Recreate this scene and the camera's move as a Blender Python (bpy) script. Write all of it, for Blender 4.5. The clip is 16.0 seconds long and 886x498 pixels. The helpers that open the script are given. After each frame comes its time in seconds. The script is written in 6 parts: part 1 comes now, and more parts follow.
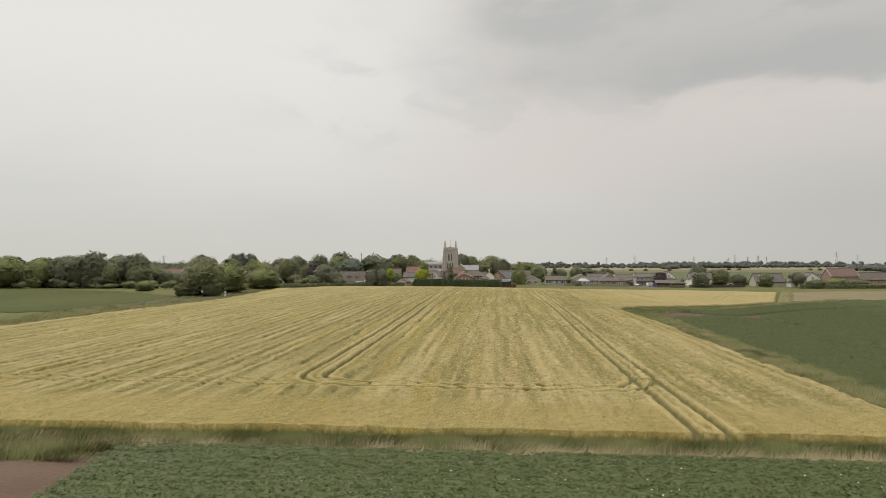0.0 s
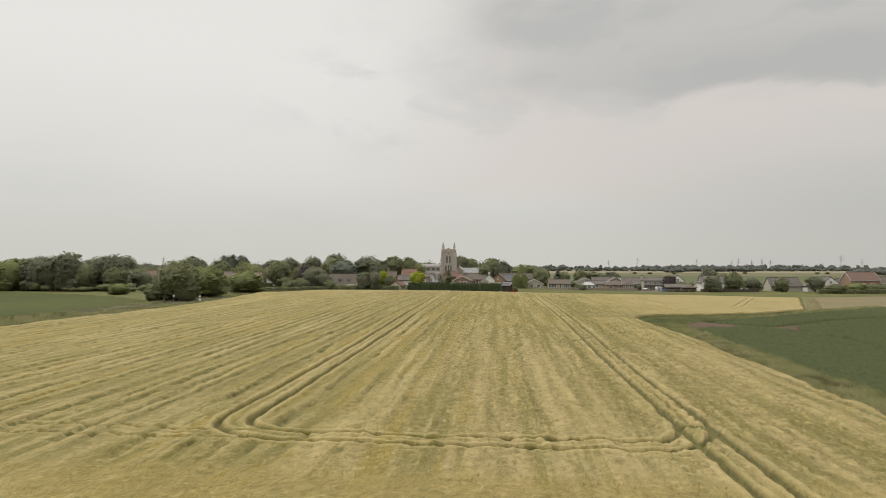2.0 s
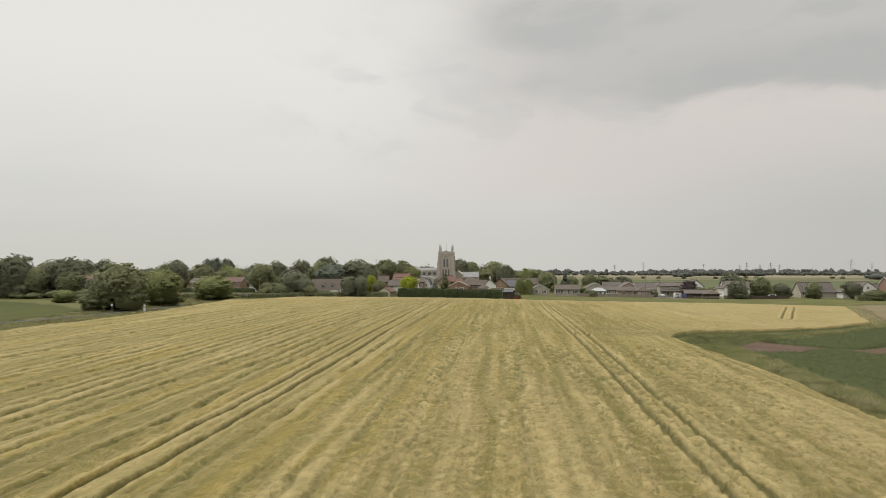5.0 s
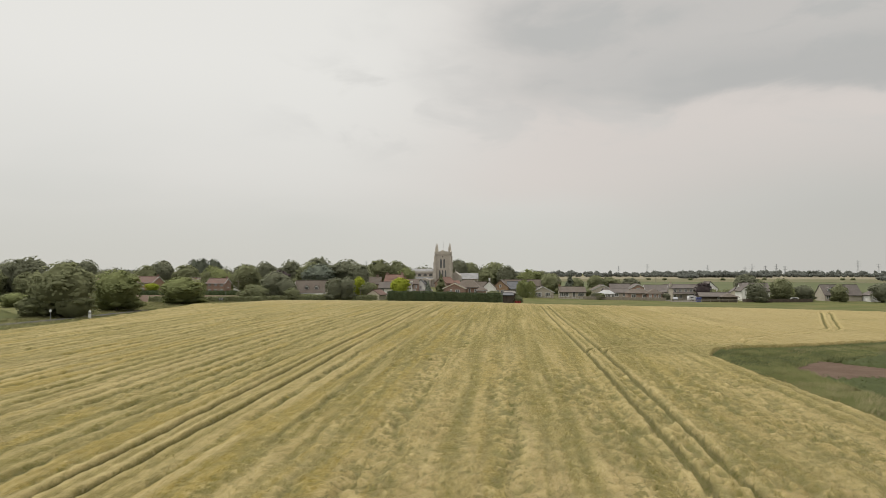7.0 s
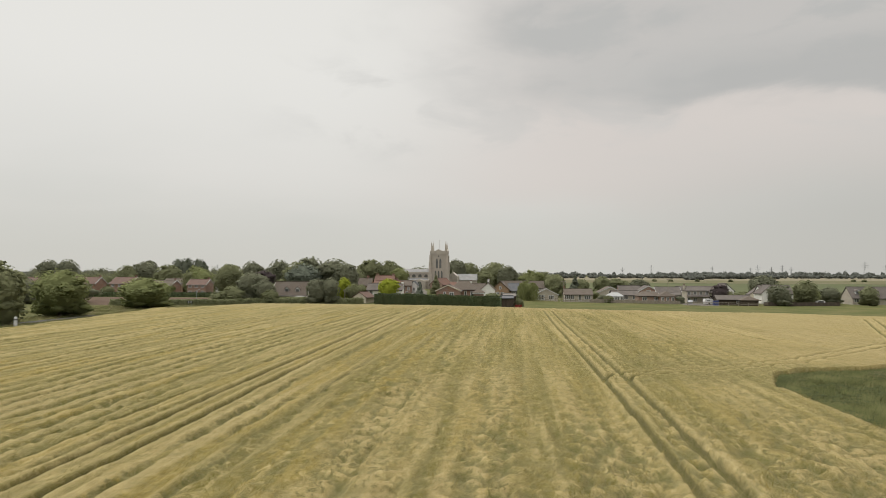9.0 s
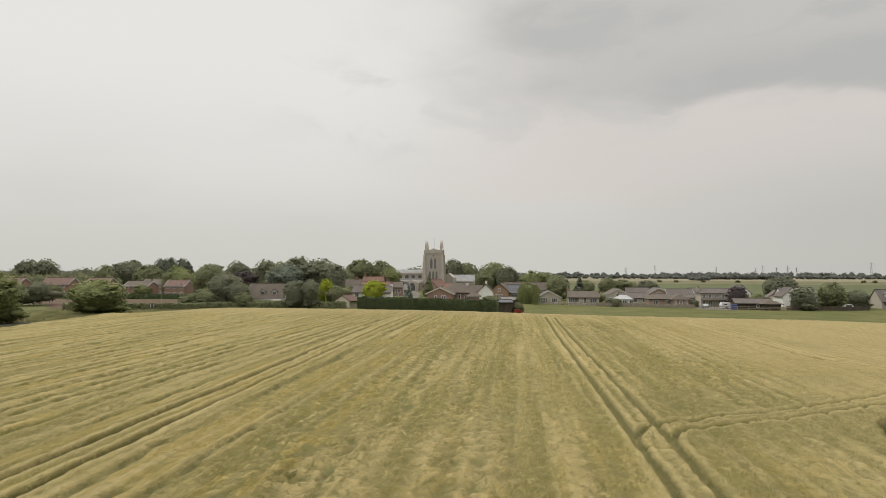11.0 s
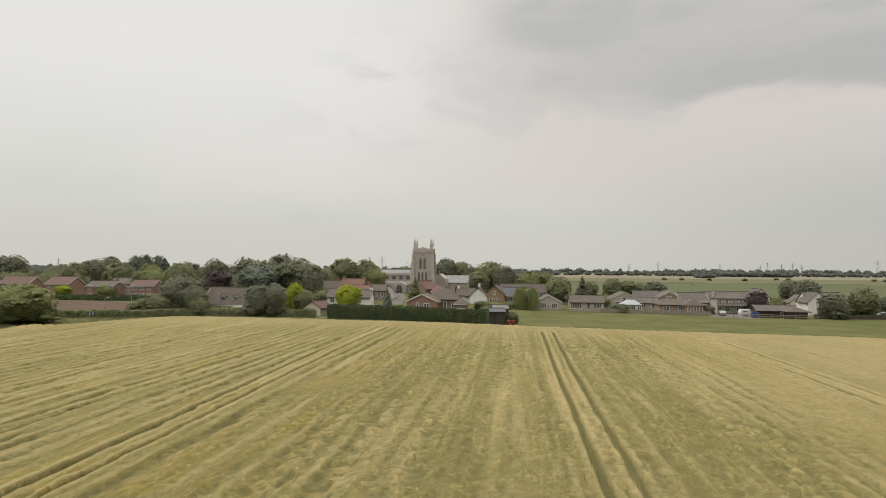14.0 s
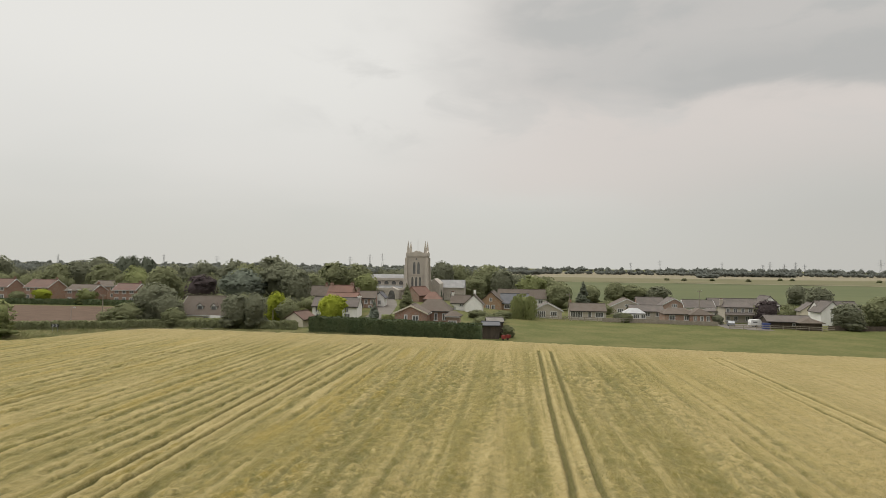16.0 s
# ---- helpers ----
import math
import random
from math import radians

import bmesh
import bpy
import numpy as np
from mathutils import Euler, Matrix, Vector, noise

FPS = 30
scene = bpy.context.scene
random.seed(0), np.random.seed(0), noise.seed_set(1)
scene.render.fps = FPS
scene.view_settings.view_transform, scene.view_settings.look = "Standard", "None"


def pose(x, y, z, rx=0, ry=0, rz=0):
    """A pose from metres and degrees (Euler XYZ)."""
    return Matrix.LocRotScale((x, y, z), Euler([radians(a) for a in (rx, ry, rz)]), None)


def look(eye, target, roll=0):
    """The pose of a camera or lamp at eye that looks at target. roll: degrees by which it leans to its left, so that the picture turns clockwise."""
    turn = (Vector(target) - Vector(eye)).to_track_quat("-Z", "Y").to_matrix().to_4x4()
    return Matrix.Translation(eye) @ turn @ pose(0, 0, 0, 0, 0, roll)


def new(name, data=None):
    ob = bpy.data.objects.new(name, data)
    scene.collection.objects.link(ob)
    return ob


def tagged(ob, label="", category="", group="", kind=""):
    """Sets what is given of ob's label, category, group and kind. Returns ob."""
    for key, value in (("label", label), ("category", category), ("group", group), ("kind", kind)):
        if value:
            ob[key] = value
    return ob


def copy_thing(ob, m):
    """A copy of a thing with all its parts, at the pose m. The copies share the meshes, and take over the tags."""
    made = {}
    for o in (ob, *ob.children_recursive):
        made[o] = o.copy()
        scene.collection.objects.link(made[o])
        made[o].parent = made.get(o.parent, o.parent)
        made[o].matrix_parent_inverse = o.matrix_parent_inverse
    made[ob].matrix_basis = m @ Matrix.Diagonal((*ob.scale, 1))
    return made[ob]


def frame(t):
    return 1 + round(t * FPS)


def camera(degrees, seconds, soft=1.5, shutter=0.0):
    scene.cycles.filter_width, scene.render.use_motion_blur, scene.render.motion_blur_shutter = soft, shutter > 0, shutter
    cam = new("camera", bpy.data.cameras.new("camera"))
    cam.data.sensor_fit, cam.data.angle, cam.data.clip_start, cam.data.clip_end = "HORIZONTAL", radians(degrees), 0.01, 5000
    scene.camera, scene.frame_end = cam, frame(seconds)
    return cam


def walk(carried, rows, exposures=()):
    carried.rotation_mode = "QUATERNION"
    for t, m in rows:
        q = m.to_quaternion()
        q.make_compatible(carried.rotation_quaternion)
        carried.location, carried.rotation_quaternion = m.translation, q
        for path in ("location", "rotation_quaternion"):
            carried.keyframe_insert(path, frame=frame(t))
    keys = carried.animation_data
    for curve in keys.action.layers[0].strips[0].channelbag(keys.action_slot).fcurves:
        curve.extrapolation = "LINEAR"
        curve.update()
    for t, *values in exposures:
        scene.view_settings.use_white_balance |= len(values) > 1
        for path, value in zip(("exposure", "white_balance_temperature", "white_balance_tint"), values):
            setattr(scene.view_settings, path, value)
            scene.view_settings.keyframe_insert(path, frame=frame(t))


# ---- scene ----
cam = camera(65.4, 16.0, soft=0.85)
ROWS = [
    (0, 0.377, -1.385, 9.058, 4.446, 1.227, 0.106),
    (0.5, 0.550, 2.348, 9.034, 4.471, 1.251, 0.062),
    (1, 0.677, 6.228, 9.007, 4.507, 1.325, -0.002),
    (1.5, 0.800, 10.199, 8.981, 4.545, 1.389, -0.026),
    (2, 0.913, 14.322, 8.964, 4.583, 1.453, -0.049),
    (2.5, 1.034, 18.548, 8.960, 4.652, 1.518, -0.051),
    (3, 1.174, 22.879, 8.967, 4.703, 1.573, -0.044),
    (3.5, 1.347, 27.303, 8.932, 4.754, 1.648, -0.046),
    (4, 1.585, 31.746, 8.898, 4.826, 1.714, -0.037),
    (6.5, 2.753, 54.878, 8.772, 5.156, 1.901, -0.049),
    (7, 2.984, 59.529, 8.738, 5.211, 1.930, -0.049),
    (7.5, 3.226, 64.224, 8.702, 5.277, 1.969, -0.058),
    (8, 3.455, 68.934, 8.639, 5.343, 1.990, -0.067),
    (8.5, 3.678, 73.585, 8.624, 5.419, 2.001, -0.085),
    (9, 3.914, 78.216, 8.607, 5.466, 2.023, -0.113),
    (11.5, 5.164, 100.011, 8.997, 5.737, 2.015, -0.211),
    (12, 5.466, 103.842, 9.117, 5.783, 1.962, -0.248),
    (12.5, 5.773, 107.452, 9.299, 5.808, 1.890, -0.285),
    (13, 6.074, 110.788, 9.619, 5.823, 1.790, -0.341),
    (13.5, 6.404, 113.776, 10.152, 5.858, 1.700, -0.398),
    (14, 6.727, 116.505, 10.796, 5.882, 1.602, -0.454),
    (14.5, 7.015, 119.023, 11.387, 5.905, 1.554, -0.500),
    (15, 7.318, 121.347, 11.988, 5.938, 1.518, -0.566),
    (15.5, 7.569, 123.676, 12.547, 5.960, 1.453, -0.622),
    (16, 7.767, 126.189, 13.142, 6.001, 1.369, -0.698),
]
walk(cam, [(t, pose(x, y, z, 90 + pitch, roll, yaw)) for t, x, y, z, yaw, pitch, roll in ROWS])

# ---- sky and light ----
SUN_EL, SUN_AZ = radians(52), radians(-35)
world = bpy.data.worlds.new("overcast_sky")
scene.world = world
world.use_nodes = True


class Nodes:
    """Small helper to wire a node tree."""

    def __init__(self, tree):
        self.t = tree
        tree.nodes.clear()

    def add(self, what, **kw):
        n = self.t.nodes.new(what)
        for k, v in kw.items():
            if k == "op":
                n.operation = v
            elif k == "clamp":
                n.use_clamp = v
            elif k == "kind":
                n.data_type = v
            elif k == "blend":
                n.blend_type = v
        return n

    def link(self, a, b):
        self.t.links.new(a, b)

    def put(self, sock, v):
        if isinstance(v, bpy.types.NodeSocket):
            self.t.links.new(v, sock)
        elif isinstance(v, (tuple, list)) and len(v) == 3 and sock.type == "RGBA":
            sock.default_value = (*v, 1)
        else:
            sock.default_value = v

    def math(self, op, a, b=0.0, c=0.0, clamp=False):
        n = self.add("ShaderNodeMath", op=op, clamp=clamp)
        for s, v in zip(n.inputs, (a, b, c)):
            self.put(s, v)
        return n.outputs[0]

    def ramp(self, v, lo, hi, a=0.0, b=1.0):
        n = self.add("ShaderNodeMapRange")
        n.interpolation_type = "SMOOTHSTEP"
        for k, s in zip((0, 1, 2, 3, 4), (v, lo, hi, a, b)):
            self.put(n.inputs[k], s)
        return n.outputs[0]

    def mix(self, f, a, b, blend="MIX"):
        n = self.add("ShaderNodeMix", kind="RGBA", blend=blend)
        self.put(n.inputs[0], f)
        self.put(n.inputs[6], a)
        self.put(n.inputs[7], b)
        return n.outputs[2]

    def noise(self, vec, scale, detail=3.0, rough=0.55, warp=0.0):
        n = self.add("ShaderNodeTexNoise")
        self.put(n.inputs["Vector"], vec)
        n.inputs["Scale"].default_value, n.inputs["Detail"].default_value = scale, detail
        n.inputs["Roughness"].default_value, n.inputs["Distortion"].default_value = rough, warp
        return n.outputs[0]

    def scaled(self, vec, s, loc=(0, 0, 0), rot=(0, 0, 0)):
        n = self.add("ShaderNodeMapping")
        self.put(n.inputs[0], vec)
        n.inputs["Scale"].default_value, n.inputs["Location"].default_value = s, loc
        n.inputs["Rotation"].default_value = rot
        return n.outputs[0]


def build_sky():
    n = Nodes(world.node_tree)
    out, bg = n.add("ShaderNodeOutputWorld"), n.add("ShaderNodeBackground")
    sky = n.add("ShaderNodeTexSky")
    sky.sky_type, sky.sun_disc = "NISHITA", False
    sky.sun_elevation, sky.sun_rotation = SUN_EL, SUN_AZ
    co = n.add("ShaderNodeTexCoord").outputs["Generated"]
    sep = n.add("ShaderNodeSeparateXYZ")
    n.link(co, sep.inputs[0])
    x, y, z = sep.outputs
    az = n.math("ARCTAN2", x, y)
    el = n.math("ARCSINE", z)
    # cloud layers seen edge-on stretch along the horizon
    n1 = n.noise(n.scaled(co, (1.0, 1.0, 3.2)), 2.1, 4.0, 0.5, 0.3)
    n2 = n.noise(n.scaled(co, (1.0, 1.0, 2.2), (1.3, 0.6, 0.4)), 4.4, 4.0, 0.48, 0.15)
    n3 = n.noise(n.scaled(co, (1.0, 1.0, 2.6), (0.2, 2.6, 0.9)), 6.5, 5.0, 0.55, 0.4)
    off2, off3 = n.math("SUBTRACT", n2, 0.5), n.math("SUBTRACT", n3, 0.5)
    # darker cloud deck to the north-east, ragged along its lower edge, with paler rents
    e2 = n.math("ADD", el, n.math("MULTIPLY", off3, 0.08))
    a2 = n.math("ADD", az, n.math("MULTIPLY", off2, 0.5))
    deck = n.math("MULTIPLY", n.ramp(e2, 0.205, 0.275), n.ramp(a2, -0.16, 0.10))
    rent = n.ramp(n3, 0.60, 0.40)
    deck = n.math("MULTIPLY", deck, n.math("ADD", 0.66, n.math("MULTIPLY", rent, 0.34)))
    belly = n.math("MULTIPLY", n.math("MULTIPLY", n.ramp(e2, 0.215, 0.245), n.ramp(el, 0.32, 0.26)), n.ramp(a2, 0.10, 0.30))
    deck = n.math("MAXIMUM", deck, n.math("MULTIPLY", belly, 0.9))
    # thin grey wisps below and west of it
    wisp = n.math("MULTIPLY", n.ramp(n3, 0.50, 0.66), n.math("MULTIPLY", n.ramp(el, 0.14, 0.20), n.ramp(el, 0.34, 0.26)))
    wisp = n.math("MULTIPLY", wisp, n.ramp(az, -0.42, -0.15))
    bright = n.math("MULTIPLY", n.ramp(el, 0.06, 0.30), n.ramp(az, 0.16, -0.30))
    rosy = n.math("MULTIPLY", n.ramp(n.math("ADD", el, n.math("MULTIPLY", off2, 0.12)), 0.05, 0.13), n.ramp(az, -0.30, 0.06))
    low = n.ramp(el, 0.15, 0.01)
    col = n.mix(n.ramp(n1, 0.35, 0.65), (0.655, 0.645, 0.605), (0.700, 0.680, 0.640))
    col = n.mix(rosy, col, (0.672, 0.622, 0.580))
    col = n.mix(bright, col, (0.800, 0.785, 0.742))
    col = n.mix(n.math("MULTIPLY", low, 0.75), col, (0.570, 0.568, 0.530))
    col = n.mix(n.math("MULTIPLY", n.ramp(az, 0.0, 0.5), n.ramp(el, 0.22, 0.06)), col, (0.520, 0.512, 0.478))
    col = n.mix(n.math("MULTIPLY", wisp, 0.5), col, (0.590, 0.580, 0.552))
    col = n.mix(deck, col, (0.505, 0.500, 0.478))
    col = n.mix(n.math("MULTIPLY", belly, 0.6), col, (0.455, 0.452, 0.434))
    high = n.ramp(el, 0.42, 1.2)
    lift = n.math("ADD", 1.0, n.math("MULTIPLY", high, 2.5))
    g = n.add("ShaderNodeCombineXYZ")
    for s in g.inputs:
        n.link(lift, s)
    col = n.mix(1.0, col, g.outputs[0], "MULTIPLY")
    thin = n.mix(1.0, sky.outputs[0], (0.10, 0.10, 0.10), "MULTIPLY")
    col = n.mix(0.04, col, thin)
    n.link(col, bg.inputs[0])
    bg.inputs[1].default_value = 1.0
    n.link(bg.outputs[0], out.inputs[0])


build_sky()
sun = new("sun", bpy.data.lights.new("sun", "SUN"))
sun.data.energy, sun.data.angle, sun.data.color = 1.15, radians(50), (1.0, 0.95, 0.87)
sun.matrix_world = look((0, 0, 50), (-math.sin(SUN_AZ) * math.cos(SUN_EL), -math.cos(SUN_AZ) * math.cos(SUN_EL), 50 - math.sin(SUN_EL)))
sun.location = (-100, 40, 120)

# ---- materials ----
def material(name, fn, rough=0.8, metal=0.0, bump=0.0, trans=0.0, spec=0.3):
    """fn(nodes, coords, random) gives (colour, height or None)."""
    m = bpy.data.materials.new(name)
    m.use_nodes = True
    n = Nodes(m.node_tree)
    out, p = n.add("ShaderNodeOutputMaterial"), n.add("ShaderNodeBsdfPrincipled")
    co = n.add("ShaderNodeTexCoord").outputs["Object"]
    col, h = fn(n, co)
    n.put(p.inputs["Base Color"], col)
    p.inputs["Roughness"].default_value, p.inputs["Metallic"].default_value = rough, metal
    p.inputs["Specular IOR Level"].default_value = spec
    if h is not None and bump:
        b = n.add("ShaderNodeBump")
        b.inputs["Strength"].default_value, b.inputs["Distance"].default_value = 1.0, bump
        n.link(h, b.inputs["Height"])
        n.link(b.outputs[0], p.inputs["Normal"])
    if trans:
        tr = n.add("ShaderNodeBsdfTranslucent")
        n.put(tr.inputs[0], col)
        mx = n.add("ShaderNodeMixShader")
        mx.inputs[0].default_value = trans
        n.link(p.outputs[0], mx.inputs[1])
        n.link(tr.outputs[0], mx.inputs[2])
        n.link(mx.outputs[0], out.inputs[0])
    else:
        n.link(p.outputs[0], out.inputs[0])
    return m


def tone(c, k):
    return tuple(v * k for v in c)


def speckled(a, b, scale, stretch=(1, 1, 1), fine=6.0):
    """Two colours mottled at two scales."""
    def fn(n, co):
        v = n.scaled(co, stretch)
        big, small = n.noise(v, scale, 4.0), n.noise(v, scale * fine, 3.0, 0.6)
        f = n.math("ADD", n.math("MULTIPLY", big, 0.6), n.math("MULTIPLY", small, 0.4))
        return n.mix(n.ramp(f, 0.36, 0.64), a, b), small
    return fn


def leafy(a, b, c):
    """Leaf colour, varied leaf by leaf and tree by tree."""
    def fn(n, co):
        isl = n.add("ShaderNodeNewGeometry").outputs["Random Per Island"]
        rnd = n.add("ShaderNodeObjectInfo").outputs["Random"]
        big = n.noise(co, 0.45, 2.0)
        col = n.mix(isl, a, b)
        col = n.mix(n.math("MULTIPLY", n.ramp(big, 0.4, 0.65), 0.6), col, c)
        return n.mix(n.math("MULTIPLY", rnd, 0.35), col, tone(a, 0.75)), None
    return fn


def brickwork(a, b, mortar, courses=13.3):
    def fn(n, co):
        t = n.add("ShaderNodeTexBrick")
        sep, comb = n.add("ShaderNodeSeparateXYZ"), n.add("ShaderNodeCombineXYZ")
        n.link(co, sep.inputs[0])
        n.put(comb.inputs[0], n.math("ADD", sep.outputs[0], sep.outputs[1]))
        n.put(comb.inputs[1], sep.outputs[2])
        n.link(comb.outputs[0], t.inputs["Vector"])
        n.put(t.inputs["Color1"], a)
        n.put(t.inputs["Color2"], b)
        n.put(t.inputs["Mortar"], mortar)
        t.inputs["Scale"].default_value = 1.0
        t.inputs["Brick Width"].default_value, t.inputs["Row Height"].default_value = 0.225, 1 / courses
        t.inputs["Mortar Size"].default_value = 0.008
        wear = n.ramp(n.noise(co, 0.7, 4.0), 0.35, 0.7)
        col = n.mix(n.math("MULTIPLY", wear, 0.35), t.outputs[0], tone(a, 0.7))
        return col, t.outputs["Fac"]
    return fn


def tiled(a, b, row=0.3):
    """Roof tiles: rows across the slope with moss and fading."""
    def fn(n, co):
        w = n.add("ShaderNodeTexWave")
        w.wave_type, w.bands_direction, w.wave_profile = "BANDS", "Z", "SAW"
        n.put(w.inputs["Vector"], co)
        w.inputs["Scale"].default_value = 0.314 / row * 1.6
        w.inputs["Distortion"].default_value = 0.2
        f = n.noise(co, 0.6, 4.0)
        s = n.noise(co, 7.0, 2.0)
        col = n.mix(n.ramp(f, 0.35, 0.65), a, b)
        col = n.mix(n.math("MULTIPLY", s, 0.5), col, tone(a, 0.65))
        return col, w.outputs[0]
    return fn


def attr(n, name):
    at = n.add("ShaderNodeAttribute")
    at.attribute_name = name
    return at.outputs["Fac"]


def crop_tone(n, co):
    """Ripeness of the barley lane by lane, shared by the stand and its ears."""
    sep = n.add("ShaderNodeSeparateXYZ")
    n.link(co, sep.inputs[0])
    x, y = sep.outputs[0], sep.outputs[1]
    patch = n.noise(n.scaled(co, (1, 0.6, 0)), 0.05, 4.0, 0.6)
    col = n.mix(n.ramp(patch, 0.40, 0.62), (0.235, 0.184, 0.052), (0.300, 0.234, 0.104))
    col = n.mix(n.math("MULTIPLY", n.ramp(x, -2.0, -20.0), 0.80), col, (0.116, 0.101, 0.025))
    dry = n.math("MULTIPLY", n.ramp(y, 118.0, 88.0), n.ramp(x, -12.0, 0.0))
    col = n.mix(n.math("MULTIPLY", dry, 0.5), col, (0.345, 0.258, 0.140))
    col = n.mix(n.math("MULTIPLY", n.math("MULTIPLY", n.ramp(y, 118.0, 150.0), n.ramp(x, 30.0, 16.0)), 0.35), col, (0.172, 0.150, 0.032))
    # drill passes: broad lanes and narrow streaks along the field, pale or still green
    lane = n.noise(n.scaled(co, (0.36, 0.014, 0.0)), 1.0, 1.0, 0.5)
    streak = n.noise(n.scaled(co, (1.25, 0.050, 0.0)), 1.0, 2.0, 0.6)
    calm = n.math("SUBTRACT", 1.0, n.math("MULTIPLY", n.ramp(x, 18.0, 30.0), 0.6))
    col = n.mix(n.math("MULTIPLY", n.math("MULTIPLY", n.ramp(lane, 0.48, 0.60), 0.80), calm), col, (0.134, 0.114, 0.021))
    col = n.mix(n.math("MULTIPLY", n.math("MULTIPLY", n.ramp(lane, 0.48, 0.38), 0.55), calm), col, (0.375, 0.296, 0.138))
    col = n.mix(n.math("MULTIPLY", n.math("MULTIPLY", n.ramp(streak, 0.52, 0.62), 0.65), calm), col, (0.138, 0.118, 0.024))
    col = n.mix(n.math("MULTIPLY", n.math("MULTIPLY", n.ramp(streak, 0.47, 0.37), 0.55), calm), col, (0.410, 0.330, 0.158))
    gl = n.noise(n.scaled(co, (0.55, 0.012, 0.0), (7.3, 2.1, 0)), 1.0, 2.0, 0.5)
    brk = n.noise(n.scaled(co, (0.5, 0.045, 0.0)), 1.0, 3.0)
    glow = n.math("MULTIPLY", n.math("MULTIPLY", n.ramp(gl, 0.525, 0.56), n.ramp(brk, 0.45, 0.52)), n.ramp(x, 8.0, -6.0))
    # two smooth golden lanes east of the western wheel tracks
    sway = n.math("ADD", x, n.math("MULTIPLY", n.math("SUBTRACT", n.noise(co, 0.5, 3.0), 0.5), 1.1))
    for lane_x in (-9.4, -4.9):
        strip = n.ramp(n.math("ABSOLUTE", n.math("SUBTRACT", sway, lane_x)), 0.75, 0.35)
        glow = n.math("MAXIMUM", glow, n.math("MULTIPLY", strip, n.ramp(brk, 0.42, 0.52)))
    col = n.mix(n.math("MULTIPLY", glow, 0.85), col, (0.222, 0.164, 0.026))
    col = n.mix(n.math("MULTIPLY", n.ramp(x, 20.0, 44.0), 0.6), col, (0.300, 0.232, 0.112))
    wet = n.noise(n.scaled(co, (0.05, 0.05, 0.0), (0.3, 0.9, 0)), 1.0, 3.0)
    col = n.mix(n.math("MULTIPLY", n.ramp(wet, 0.52, 0.66), 0.40), col, (0.125, 0.110, 0.025))
    # greener, lodged patch beside the eastern notch
    ex, ey = n.math("DIVIDE", n.math("SUBTRACT", x, 22.0), 15.0), n.math("DIVIDE", n.math("SUBTRACT", y, 139.0), 11.0)
    far = n.math("SQRT", n.math("ADD", n.math("MULTIPLY", ex, ex), n.math("MULTIPLY", ey, ey)))
    far = n.math("ADD", far, n.math("MULTIPLY", n.math("SUBTRACT", n.noise(co, 0.16, 4.0, 0.6), 0.5), 1.6))
    col = n.mix(n.math("MULTIPLY", n.ramp(far, 1.05, 0.5), 0.55), col, (0.104, 0.098, 0.024))
    # an even, more golden headland strip along the near edge
    col = n.mix(n.math("MULTIPLY", n.ramp(y, 46.0, 42.5), 0.75), col, n.mix(n.ramp(patch, 0.42, 0.6), (0.250, 0.192, 0.062), (0.215, 0.160, 0.038)))
    col = n.mix(n.math("MULTIPLY", n.ramp(y, 222.0, 236.0), 0.6), col, (0.285, 0.222, 0.104))
    return n.mix(1.0, col, (0.955, 0.955, 0.90), "MULTIPLY")


def wind_hair(n, co):
    """Fine streaks of stems and awns laid over by the wind, swirling a little."""
    bend = n.noise(co, 0.35, 2.0)
    turn = n.add("ShaderNodeVectorRotate")
    turn.rotation_type = "Z_AXIS"
    n.put(turn.inputs["Vector"], co)
    n.put(turn.inputs["Angle"], n.math("MULTIPLY", n.math("SUBTRACT", bend, 1.1), 1.1))
    return n.noise(n.scaled(turn.outputs[0], (0.22, 1.0, 0.5)), 10.0, 4.0, 0.7, 0.25)


